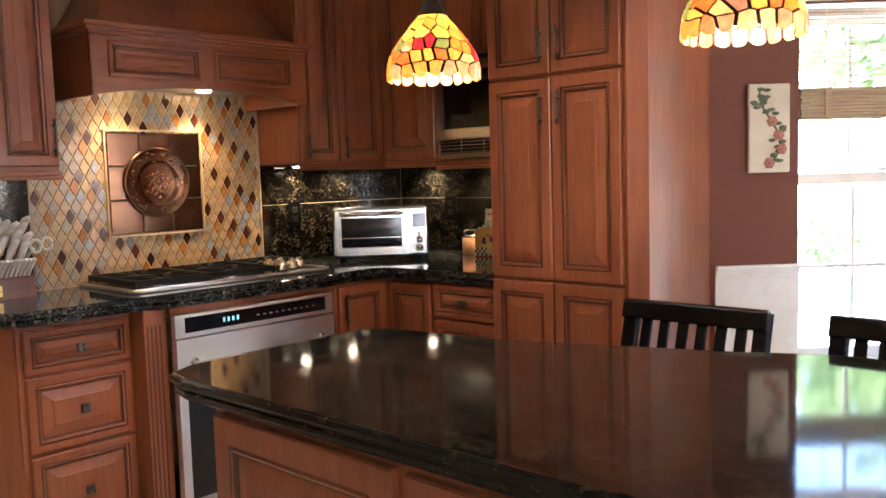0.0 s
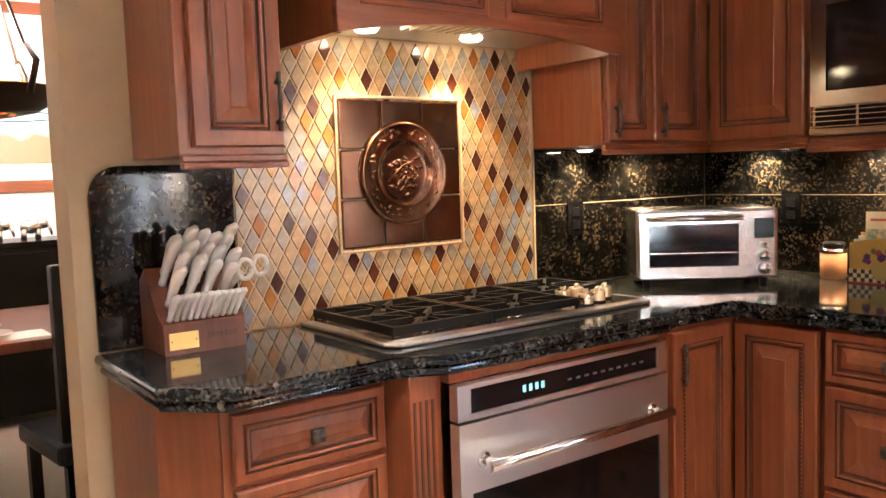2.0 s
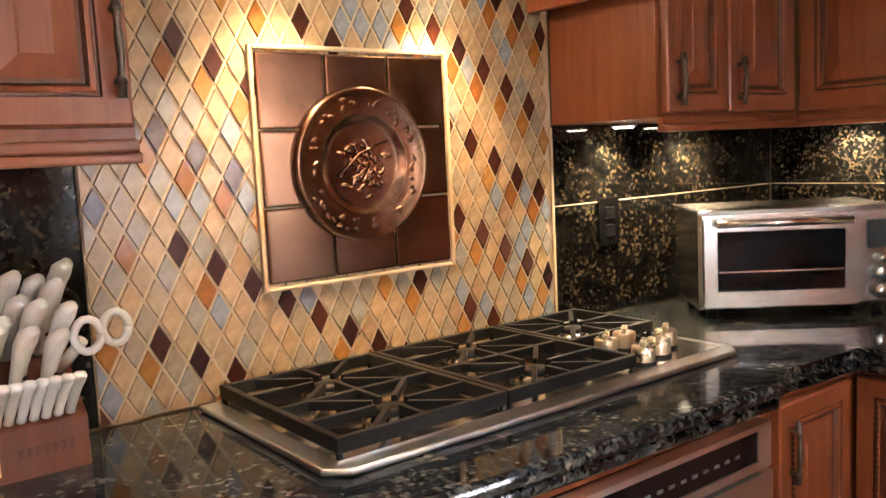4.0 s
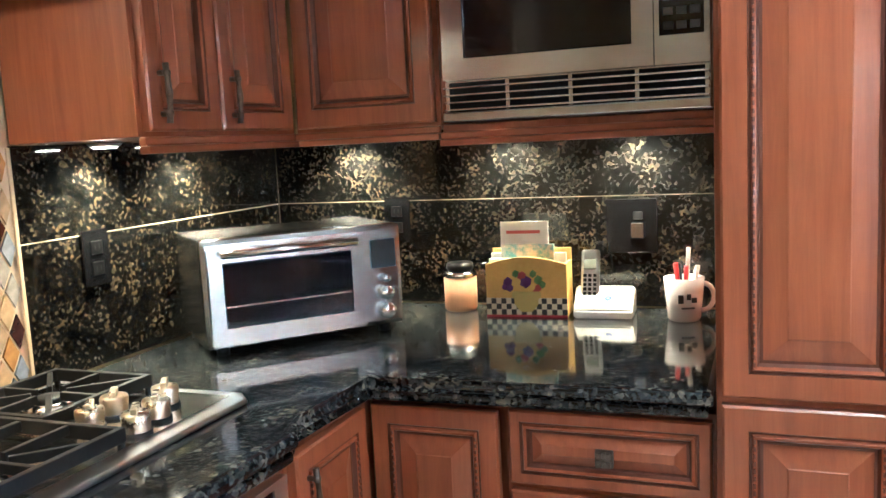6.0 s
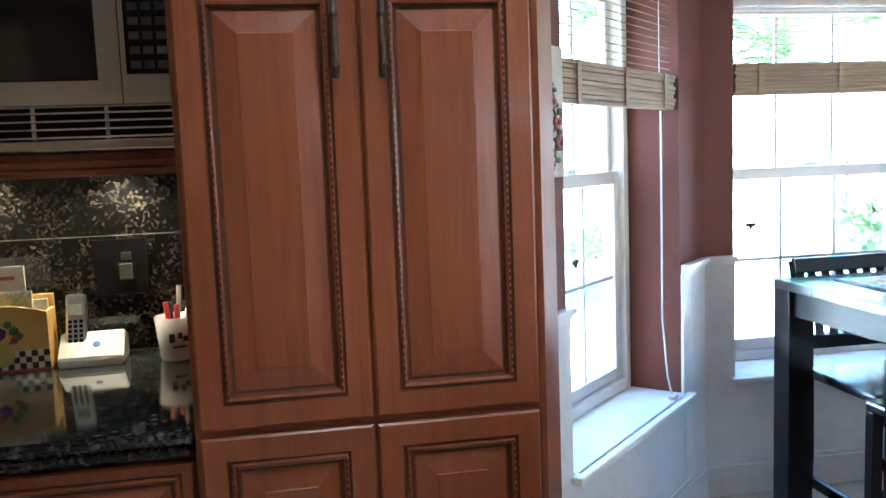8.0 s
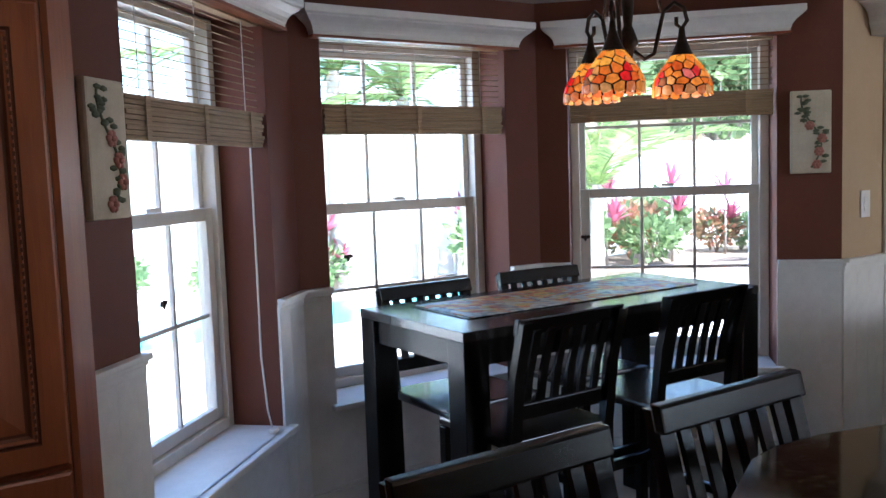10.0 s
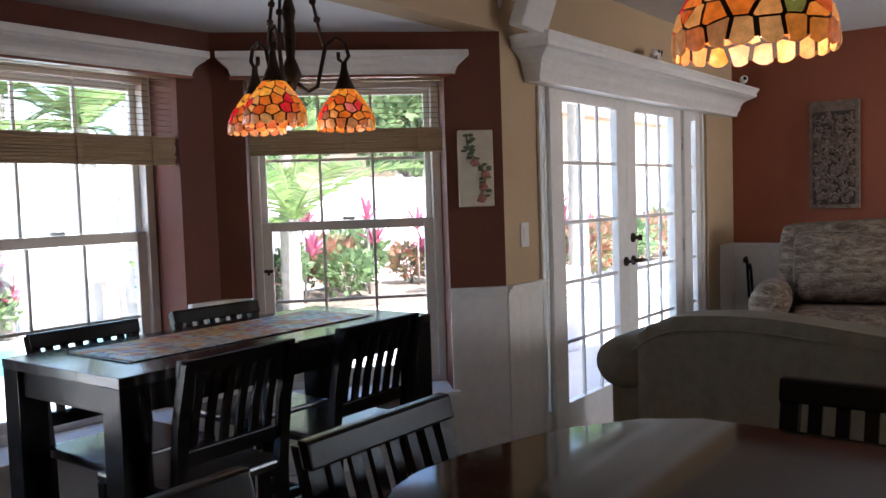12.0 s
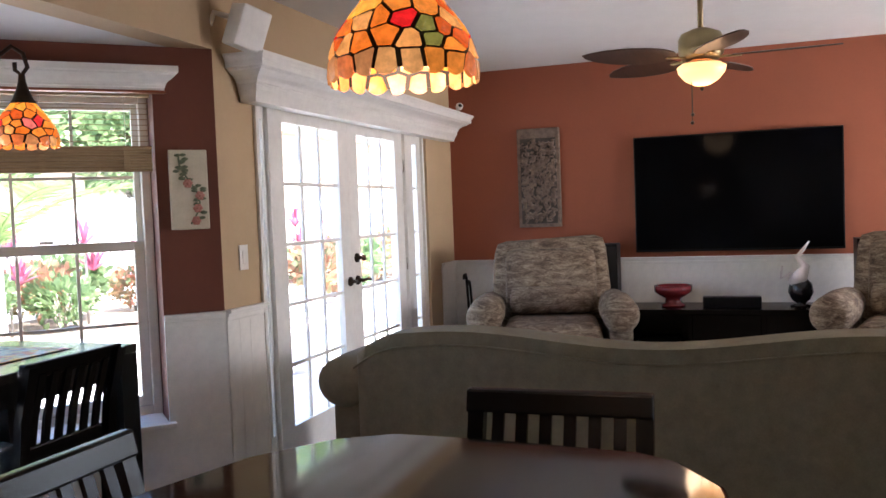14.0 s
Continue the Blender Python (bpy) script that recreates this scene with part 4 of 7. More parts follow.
def grate(x0, x1, y0, y1, burners):
    bm = bmesh.new()
    w = 0.012
    for a in ((x0, y0, x1, y0 + w), (x0, y1 - w, x1, y1), (x0, y0 + w, x0 + w, y1 - w), (x1 - w, y0 + w, x1, y1 - w)):
        box(bm, a[0], a[1], GZ - 0.022, a[2], a[3], GZ, 0.002)
    if len(burners) > 1:
        ym = 0.5 * (y0 + y1)
        box(bm, x0 + w, ym - w / 2, GZ - 0.018, x1 - w, ym + w / 2, GZ - 0.001, 0.002)
    for cx, cy in burners:
        hx, hy = (x1 - x0) / 2 - w, (y1 - y0) / (2 * len(burners)) - w / 2
        for k in range(8):
            a = math.pi * k / 4
            c, s_ = math.cos(a), math.sin(a)
            far = min(hx / max(1e-6, abs(c)), hy / max(1e-6, abs(s_)))
            m = Matrix.Translation((cx, cy, GZ)) @ Matrix.Rotation(a, 4, "Z")
            box(bm, 0.028, -0.0045, -0.016, far + 0.002, 0.0045, -0.001, 0.0015, m)
    for x in (x0 + 0.006, x1 - 0.006):
        for y in (y0 + 0.006, y1 - 0.006):
            rod(bm, (x, y, TOP + 0.0125), (x, y, GZ - 0.02), 0.006, 6)
    return part("grate", bm, IRON, ck, "black cast-iron grate")


g1, g2 = [(0.185, 0.135), (0.185, 0.325)], [(0.495, 0.135), (0.495, 0.325)]
grate(0.03, 0.338, 0.035, 0.425, g1)
grate(0.342, 0.65, 0.035, 0.425, g2)
grate(0.654, 0.905, 0.2, 0.425, [(0.78, 0.315)])
for cx, cy in g1 + g2 + [(0.78, 0.315)]:
    bm = bmesh.new()
    lathe(bm, [(0.045, TOP + 0.0145), (0.046, TOP + 0.02), (0.036, TOP + 0.026), (0.001, TOP + 0.027)], 20, pose(cx, cy, 0))
    bn = part("burner", bm, BRIGHT_STEEL, ck, "steel burner base")
    bm = bmesh.new()
    lathe(bm, [(0.026, TOP + 0.0265), (0.026, TOP + 0.033), (0.02, TOP + 0.036), (0.001, TOP + 0.036)], 18, pose(cx, cy, 0))
    part("burner_cap", bm, IRON, bn)
BRASS = plain("satin_gold", (0.86, 0.76, 0.58), 0.28, 1.0)
for cx, cy in ((0.7, 0.06), (0.7, 0.15), (0.765, 0.075), (0.765, 0.16), (0.83, 0.11)):
    bm = bmesh.new()
    lathe(bm, [(0.024, TOP + 0.0125), (0.024, TOP + 0.02), (0.001, TOP + 0.02)], 18, pose(cx, cy, 0))
    kb = part("knob_base", bm, IRON, ck)
    bm = bmesh.new()
    lathe(bm, [(0.021, TOP + 0.0205), (0.023, TOP + 0.046), (0.021, TOP + 0.05), (0.001, TOP + 0.05)], 18, pose(cx, cy, 0))
    box(bm, -0.02, -0.0055, TOP + 0.048, 0.02, 0.0055, TOP + 0.06, 0.002, pose(cx, cy, 0, 0, 0, 35))
    part("knob", bm, BRASS, kb, "gold coloured control knob")

# ---- microwave ----
mw = thing("microwave", "stainless built-in microwave with a dark window", "microwave", NORTH(-2.73, 2.862) @ pose(0, 0, 1.405) @ Matrix.Diagonal((1.035, 1, 1.045, 1)) @ pose(0, 0, -1.395))
bm = bmesh.new()
box(bm, 0.0, 0.0, 1.395, 0.528, 0.36, 1.828, 0.003)
part("body", bm, MICRO_STEEL, mw)
boxed("lower_trim", (0.0, -0.028, 1.395, 0.528, -0.0005, 1.415), MICRO_STEEL, mw, 0.003)
boxed("vent_back", (0.012, -0.006, 1.4155, 0.516, -0.0005, 1.474), BLACK, mw, 0)
for k in range(4):
    boxed("vent_louvre", (0.004, -0.028, 1.4175 + 0.0145 * k, 0.524, -0.012, 1.4215 + 0.0145 * k), MICRO_STEEL, mw, 0.001)
for k in range(5):
    boxed("vent_post", (0.004 + 0.128 * k, -0.0115, 1.4155, 0.012 + 0.128 * k, -0.0065, 1.474), MICRO_STEEL, mw, 0)
bm = bmesh.new()
holed(bm, 0.004, 0.425, 1.478, 1.8, -0.026, -0.0005, [(0.05, 0.385, 1.52, 1.76)])
part("door", bm, MICRO_STEEL, mw)
boxed("door_glass", (0.0505, -0.02, 1.5205, 0.3845, -0.004, 1.7595), BLACK_GLASS, mw, 0.002, "dark glass window")
bm = bmesh.new()
holed(bm, 0.427, 0.526, 1.478, 1.8, -0.026, -0.0005, [(0.436, 0.516, 1.53, 1.785)])
part("control_frame", bm, MICRO_STEEL, mw)
cp = boxed("control_panel", (0.4365, -0.022, 1.5305, 0.5155, -0.004, 1.7845), BLACK_GLASS, mw, 0.001)
for j in range(7):
    for k in range(3):
        boxed("key", (0.443 + 0.024 * k, -0.0232, 1.54 + 0.026 * j, 0.461 + 0.024 * k, -0.0225, 1.554 + 0.026 * j), plain("key_grey", (0.06, 0.06, 0.06), 0.4), cp, 0)
for k in range(3):
    boxed("upper_louvre", (0.004, -0.022, 1.803 + 0.008 * k, 0.524, -0.006, 1.8065 + 0.008 * k), BLACK, mw, 0)

# ---- things on the worktop ----
to = thing("toaster_oven", "brushed steel toaster oven angled in the corner", "toaster oven", pose(-3.195, 2.585, TOP, 0, 0, 48.0))
TW, TH, TD = 0.462, 0.255, 0.27
boxed("body", (0, 0.0, 0.018, TW, TD, TH), DARK_STEEL, to, 0.012)
bm = bmesh.new()
holed(bm, 0.012, 0.36, 0.028, 0.235, -0.02, -0.0005, [(0.042, 0.33, 0.065, 0.205)])
part("door", bm, DARK_STEEL, to)
boxed("door_glass", (0.0425, -0.016, 0.0655, 0.3295, -0.004, 0.2045), BLACK_GLASS, to, 0.002, "dark glass window")
bm = bmesh.new()
tube(bm, [(0.035, -0.045, 0.226), (0.337, -0.045, 0.226)], 0.009, 10)
for x in (0.05, 0.322):
    tube(bm, [(x, -0.02, 0.226), (x, -0.045, 0.226)], 0.007, 8)
part("handle", bm, BRIGHT_STEEL, to)
boxed("rack_line", (0.045, -0.0185, 0.109, 0.327, -0.0165, 0.1125), BRIGHT_STEEL, to, 0, "bright wire rack edge")
boxed("display", (0.385, -0.006, 0.155, 0.445, -0.0005, 0.22), plain("grey_display", (0.07, 0.075, 0.08), 0.15), to, 0.002, "grey display window")
for z, r in ((0.13, 0.009), (0.096, 0.017), (0.055, 0.019)):
    bm = bmesh.new()
    lathe(bm, [(0.001, 0.022), (r * 0.9, 0.022), (r, 0.018), (r, 0.0), (0.001, 0)], 16, pose(0.415, -0.0005, z, 90, 0, 0))
    part("knob", bm, BRIGHT_STEEL, to)
for x in (0.04, TW - 0.04):
    for y in (0.03, TD - 0.04):
        bm = bmesh.new()
        rod(bm, (x, y, 0.0), (x, y, 0.019), 0.014, 10)
        part("foot", bm, BLACK, to)

WALNUT = wood("red_walnut", (0.1, 0.03, 0.015), (0.2, 0.065, 0.03), 0.35)
IVORY = mixed("ivory_handle", (0.68, 0.65, 0.58), (0.82, 0.79, 0.73), 30, 0.35)
kb = thing("knife_block", "red wooden knife block full of ivory-handled knives", "knife block", pose(-3.25, 1.02, TOP, 0, 0, 90))
bm = bmesh.new()
prism(bm, [(0.0, 0.0), (0.158, 0.0), (0.158, 0.165), (0.118, 0.195), (0.045, 0.1), (0.03, 0.088), (0.0, 0.072)], 0.0, 0.2, 0.002, 1)
for v in bm.verts:
    v.co = Vector((v.co.z, v.co.x, v.co.y))
bmesh.ops.recalc_face_normals(bm, faces=bm.faces)
part("block", bm, WALNUT, kb)
plate_ = boxed("name_plate", (0.012, -0.003, 0.012, 0.082, -0.0005, 0.052), plain("plate_brass", (0.8, 0.55, 0.2), 0.4, 1.0), kb, 0.001, "small brass plate")
for x in (0.018, 0.076):
    bm = bmesh.new()
    blob(bm, (x, -0.003, 0.032), 0.002, sub=1)
    part("rivet", bm, BRONZE, plate_)
bm = bmesh.new()
for k in range(7):
    box(bm, 0.105 + 0.011 * k, -0.0012, 0.03, 0.112 + 0.011 * k, -0.0002, 0.044)
part("burnt_mark", bm, GLAZE, kb)


def knife(x, y, z, length, lean, r, side=0.0):
    """A bone handle that swells and hooks over at its end, with dark rivets."""
    bm = bmesh.new()
    d = Vector((math.sin(radians(side)), -math.sin(radians(lean)), math.cos(radians(lean)))).normalized()
    f = Vector((0.25, -0.9, -0.35)).normalized()
    p = Vector((x, y, z))
    tube(bm, [p, p + d * length * 0.12, p + d * length * 0.4, p + d * length * 0.7, p + d * length * 0.88 + f * r * 0.5, p + d * length * 0.98 + f * r * 1.3, p + d * length * 0.96 + f * r * 2.1],
         [r * 0.9, r * 0.8, r, r * 1.2, r * 1.25, r * 0.9, r * 0.35], 8)
    n_ = len(bm.faces)
    if length > 0.1:
        for u in (0.25, 0.8):
            blob(bm, p + d * length * u + Vector((r * 0.75, -r * 0.75, 0)), r * 0.36, sub=1)
    bm.faces.ensure_lookup_table()
    for f_ in bm.faces[n_:]:
        f_.material_index = 1
    part("knife_handle", bm, (IVORY, BRONZE), kb, "ivory knife handle")


for k in range(11):
    knife(0.02 + 0.016 * k, 0.014, 0.079, 0.078, 34, 0.0082, 4)
for j, n_ in enumerate((4, 4, 4, 5)):
    u = 0.12 + 0.25 * j
    for k in range(n_):
        knife(0.024 + 0.165 * (k + 0.35 * (j % 2)) / n_ + 0.01, 0.045 + 0.073 * u, 0.098 + 0.095 * u, 0.115 + 0.012 * ((k * 2 + j) % 3), 34, 0.0115, 6)
bm = bmesh.new()
tube(bm, [(0.185, 0.07, 0.13), (0.2, 0.04, 0.16), (0.21, 0.03, 0.175)], 0.009, 8)
for x in (0.215, 0.255):
    tube(bm, [(x + 0.019 * math.cos(a), 0.02, 0.182 + 0.006 * (x > 0.22) + 0.024 * math.sin(a)) for a in [k * math.pi / 7 for k in range(15)]], 0.0065, 6)
part("scissors", bm, IVORY, kb, "ivory scissors grips")

PEACH = mixed("peach_wax", (0.62, 0.3, 0.14), (0.72, 0.38, 0.19), 20, 0.45)
cj = thing("candle_jar", "peach candle in a glass jar with a dark lid", "candle", pose(-2.83, 3.17, TOP) @ Matrix.Diagonal((1.18, 1.18, 1.1, 1)))
bm = bmesh.new()
lathe(bm, [(0.001, 0), (0.032, 0), (0.036, 0.006), (0.036, 0.078), (0.001, 0.078)], 20)
part("wax", bm, PEACH, cj)
bm = bmesh.new()
lathe(bm, [(0.034, 0.0785), (0.037, 0.083), (0.034, 0.092), (0.001, 0.092)], 20)
part("rim", bm, BRIGHT_STEEL, cj)
bm = bmesh.new()
lathe(bm, [(0.026, 0.0925), (0.03, 0.1), (0.028, 0.112), (0.001, 0.114)], 20)
part("lid", bm, BLACK, cj)

YELLOW = mixed("painted_yellow", (0.55, 0.33, 0.07), (0.68, 0.44, 0.13), 12, 0.5)
nb = thing("letter_box", "yellow painted letter holder with fruit and checkered band", "letter holder", pose(-2.735, 3.1, TOP, 0, 0, 4))
bm = bmesh.new()
pr = [(0.0, 0.0), (0.2, 0.0), (0.2, 0.13)] + [(0.2 - 0.2 * k / 8, 0.13 + 0.018 * math.sin(math.pi * k / 8)) for k in range(1, 8)] + [(0.0, 0.13)]
prism(bm, pr, 0.0, 0.008, 0.001, 1)
for v in bm.verts:
    v.co = Vector((v.co.x, -v.co.z, v.co.y))
part("front_board", bm, YELLOW, nb)
boxed("back_board", (0.0, 0.075, 0.0, 0.2, 0.083, 0.16), YELLOW, nb)
for x in (0.0, 0.192):
    boxed("side_board", (x, 0.0005, 0.0, x + 0.008, 0.0745, 0.13), YELLOW, nb)
boxed("base", (0.0085, 0.0005, 0.0, 0.1915, 0.0745, 0.006), plain("red_edge", (0.4, 0.03, 0.03), 0.5), nb)
boxed("red_line", (0.0, -0.0105, 0.0, 0.2, -0.0085, 0.005), plain("red_line", (0.4, 0.03, 0.04), 0.5), nb, 0)
CREAM, INK = plain("cream_paint", (0.65, 0.58, 0.42), 0.5), plain("black_paint", (0.02, 0.02, 0.02), 0.5)
band = boxed("checkered_band", (0.0, -0.0092, 0.0055, 0.2, -0.0082, 0.0475), CREAM, nb, 0, "black and cream checkered band")
squares = []
for m_ in (CREAM, INK):
    bm = bmesh.new()
    box(bm, 0.0, -0.0108, 0.0, 0.0124, -0.0093, 0.0132)
    squares.append(mesh_of("check_square", bm, m_))
for j in range(3):
    for k in range(16):
        piece("check_square", squares[(j + k) % 2], band, pose(0.0125 * k, 0, 0.0058 + 0.0138 * j))
bm = bmesh.new()
lathe(bm, [(0.001, 0.0), (0.022, 0.004), (0.034, 0.022), (0.036, 0.05), (0.03, 0.054), (0.001, 0.05)], 18, pose(0.1, -0.0088, 0.01) @ Matrix.Diagonal((1, 0.12, 1, 1)))
part("painted_bowl", bm, plain("ochre_paint", (0.5, 0.4, 0.12), 0.5), nb)
for col, spots in ((plain("plum_paint", (0.1, 0.02, 0.14), 0.5), ((0.055, 0.075, 0.013), (0.06, 0.06, 0.01), (0.1, 0.075, 0.016), (0.048, 0.063, 0.009))), (plain("rose_paint", (0.4, 0.07, 0.06), 0.5), ((0.09, 0.09, 0.012), (0.13, 0.06, 0.01), (0.122, 0.05, 0.008))), (plain("leaf_paint", (0.1, 0.2, 0.06), 0.5), ((0.13, 0.08, 0.012), (0.14, 0.068, 0.01), (0.118, 0.095, 0.01), (0.075, 0.095, 0.01)))):
    for x, z, r in spots:
        bm = bmesh.new()
        blob(bm, (x, -0.009, z + 0.012), r, 1, 0.15, 1, 1)
        part("painted_fruit", bm, col, nb)
PAPER = plain("white_paper", (0.78, 0.76, 0.7), 0.6)
for x0, x1, y, z, m_, lab in ((0.03, 0.15, 0.045, 0.23, PAPER, "white card packet with a red corner"), (0.035, 0.165, 0.03, 0.175, mixed("floral_print", (0.1, 0.35, 0.4), (0.8, 0.65, 0.5), 60, 0.5, spread=0.1), "small packet with a turquoise floral print"), (0.0, 0.19, 0.062, 0.15, PAPER, "white folded papers"), (0.005, 0.1, 0.016, 0.142, mixed("teal_print", (0.25, 0.5, 0.55), (0.7, 0.8, 0.78), 40, 0.5), "teal and white napkin packet")):
    bm = bmesh.new()
    box(bm, x0, y - 0.004, 0.0065, x1, y + 0.004, z, 0.001)
    if z > 0.2:
        box(bm, x0 + 0.015, y - 0.0052, z - 0.03, x1 - 0.02, y - 0.0042, z - 0.022, 0, None, 1)
    solid("paper_packet", bm, (m_, plain("print_red", (0.5, 0.1, 0.08), 0.5)), lab + " in the letter holder", "packet", pose(-2.735, 3.1, TOP, 0, 0, 4))

ph = thing("cordless_phone", "silver cordless phone standing in a white charging base", "phone", pose(-2.44, 3.1, TOP, 0, 0, 3))
bm = bmesh.new()
pr = [(0.0, 0.0), (0.1, 0.0), (0.1, 0.055), (0.06, 0.07), (0.0, 0.02)]
lo, hi = ([bm.verts.new((x, y, z)) for y, z in pr] for x in (-0.08, 0.06))
bm.faces.new(lo), bm.faces.new(list(reversed(hi)))
for i in range(5):
    bm.faces.new((lo[i], hi[i], hi[(i + 1) % 5], lo[(i + 1) % 5]))
bmesh.ops.recalc_face_normals(bm, faces=bm.faces)
bmesh.ops.bevel(bm, geom=list(bm.edges), offset=0.004, segments=2, affect="EDGES")
part("base", bm, PAPER, ph, "white charging base")
m = pose(-0.045, 0.045, 0.035, -18, 0, 0)
bm = bmesh.new()
box(bm, -0.022, -0.012, 0.0, 0.022, 0.012, 0.125, 0.007, m)
hs = part("handset", bm, STEEL, ph, "silver handset")
bm = bmesh.new()
box(bm, -0.015, -0.0135, 0.075, 0.015, -0.0115, 0.1, 0.001, m)
part("screen", bm, plain("phone_screen", (0.25, 0.27, 0.22), 0.2), hs)
bm = bmesh.new()
for j in range(5):
    for k in range(3):
        box(bm, -0.016 + 0.012 * k, -0.0135, 0.012 + 0.011 * j, -0.008 + 0.012 * k, -0.0115, 0.02 + 0.011 * j, 0.001, m)
part("keypad", bm, BLACK, hs)
bm = bmesh.new()
lathe(bm, [(0.001, 0.002), (0.008, 0.002), (0.009, 0.0)], 12, pose(0.0, 0.03, 0.0435, 40, 0, 0))
part("blue_button", bm, plain("blue_button", (0.1, 0.15, 0.5), 0.4), ph)

mg = thing("pen_mug", "white mug with a black print holding pens", "mug", pose(-2.265, 3.12, TOP, 0, 0, 20))
CERAMIC = plain("white_ceramic", (0.72, 0.66, 0.64), 0.2)
bm = bmesh.new()
lathe(bm, [(0.001, 0.0), (0.033, 0.0), (0.037, 0.006), (0.046, 0.1), (0.043, 0.1), (0.035, 0.01), (0.001, 0.008)], 24)
part("cup", bm, CERAMIC, mg)
bm = bmesh.new()
tube(bm, [(0.041 + 0.028 * math.sin(a), 0, 0.052 + 0.032 * math.cos(a)) for a in [k * math.pi / 8 for k in range(9)]], 0.006, 8)
part("handle", bm, CERAMIC, mg)
for x, z, w, h in ((-0.018, 0.055, 0.012, 0.02), (0.0, 0.06, 0.01, 0.014), (0.012, 0.052, 0.012, 0.012), (-0.002, 0.034, 0.03, 0.004)):
    bm = bmesh.new()
    box(bm, x - w / 2, -0.0435, z - h / 2, x + w / 2, -0.036, z + h / 2, 0.002)
    part("print", bm, INK, mg, "black printed mark")
for k, (col, dx, dy, hgt) in enumerate((((0.5, 0.03, 0.03), -0.015, -0.01, 0.135), ((0.5, 0.03, 0.03), 0.0, -0.015, 0.128), ((0.02, 0.02, 0.03), -0.005, 0.01, 0.13), ((0.6, 0.56, 0.5), 0.022, 0.0, 0.125), ((0.3, 0.28, 0.25), 0.012, 0.015, 0.165))):
    bm = bmesh.new()
    tube(bm, [(dx * 0.4, dy * 0.4, 0.012), (dx * 1.5, dy * 1.5, hgt)], 0.0055, 8)
    solid("pen", bm, plain("pen_colour", col, 0.35), "pen standing in the white mug", "pen", pose(-2.265, 3.12, TOP, 0, 0, 20), group="pens")


# ---- stained-glass lamps ----
LEAD = plain("dark_lead", (0.02, 0.014, 0.01), 0.45, 0.6)
ORANGE_GLASS = by_random("orange_glass", [(0.0, (0.75, 0.16, 0.012)), (0.3, (0.78, 0.22, 0.022)), (0.55, (0.62, 0.09, 0.01)), (0.72, (0.75, 0.3, 0.07)), (0.88, (0.28, 0.1, 0.04)), (0.94, (0.18, 0.16, 0.03))], 0.25, 0.0, 0.12, 0.25, 70.0)
AMBER_GLASS = by_random("amber_glass", [(0.0, (0.82, 0.28, 0.022)), (0.4, (0.85, 0.34, 0.035)), (0.75, (0.75, 0.18, 0.015))], 0.25, 0.0, 0.14, 0.25, 70.0)
ROSE_GLASS = by_random("rose_glass", [(0.0, (0.6, 0.012, 0.01)), (0.6, (0.65, 0.03, 0.025)), (0.85, (0.7, 0.14, 0.1))], 0.25, 0.0, 0.13, 0.25, 70.0)
SKIRT_GLASS = by_random("skirt_glass", [(0.0, (0.72, 0.22, 0.025)), (0.35, (0.55, 0.22, 0.07)), (0.6, (0.68, 0.17, 0.04)), (0.85, (0.75, 0.34, 0.1))], 0.25, 0.0, 0.085, 0.25, 70.0)


def curve_at(profile, u):
    """The point at the share u of a run of (r, z)."""
    k = min(int(u * (len(profile) - 1)), len(profile) - 2)
    f = u * (len(profile) - 1) - k
    return tuple(a + (b - a) * f for a, b in zip(profile[k], profile[k + 1]))


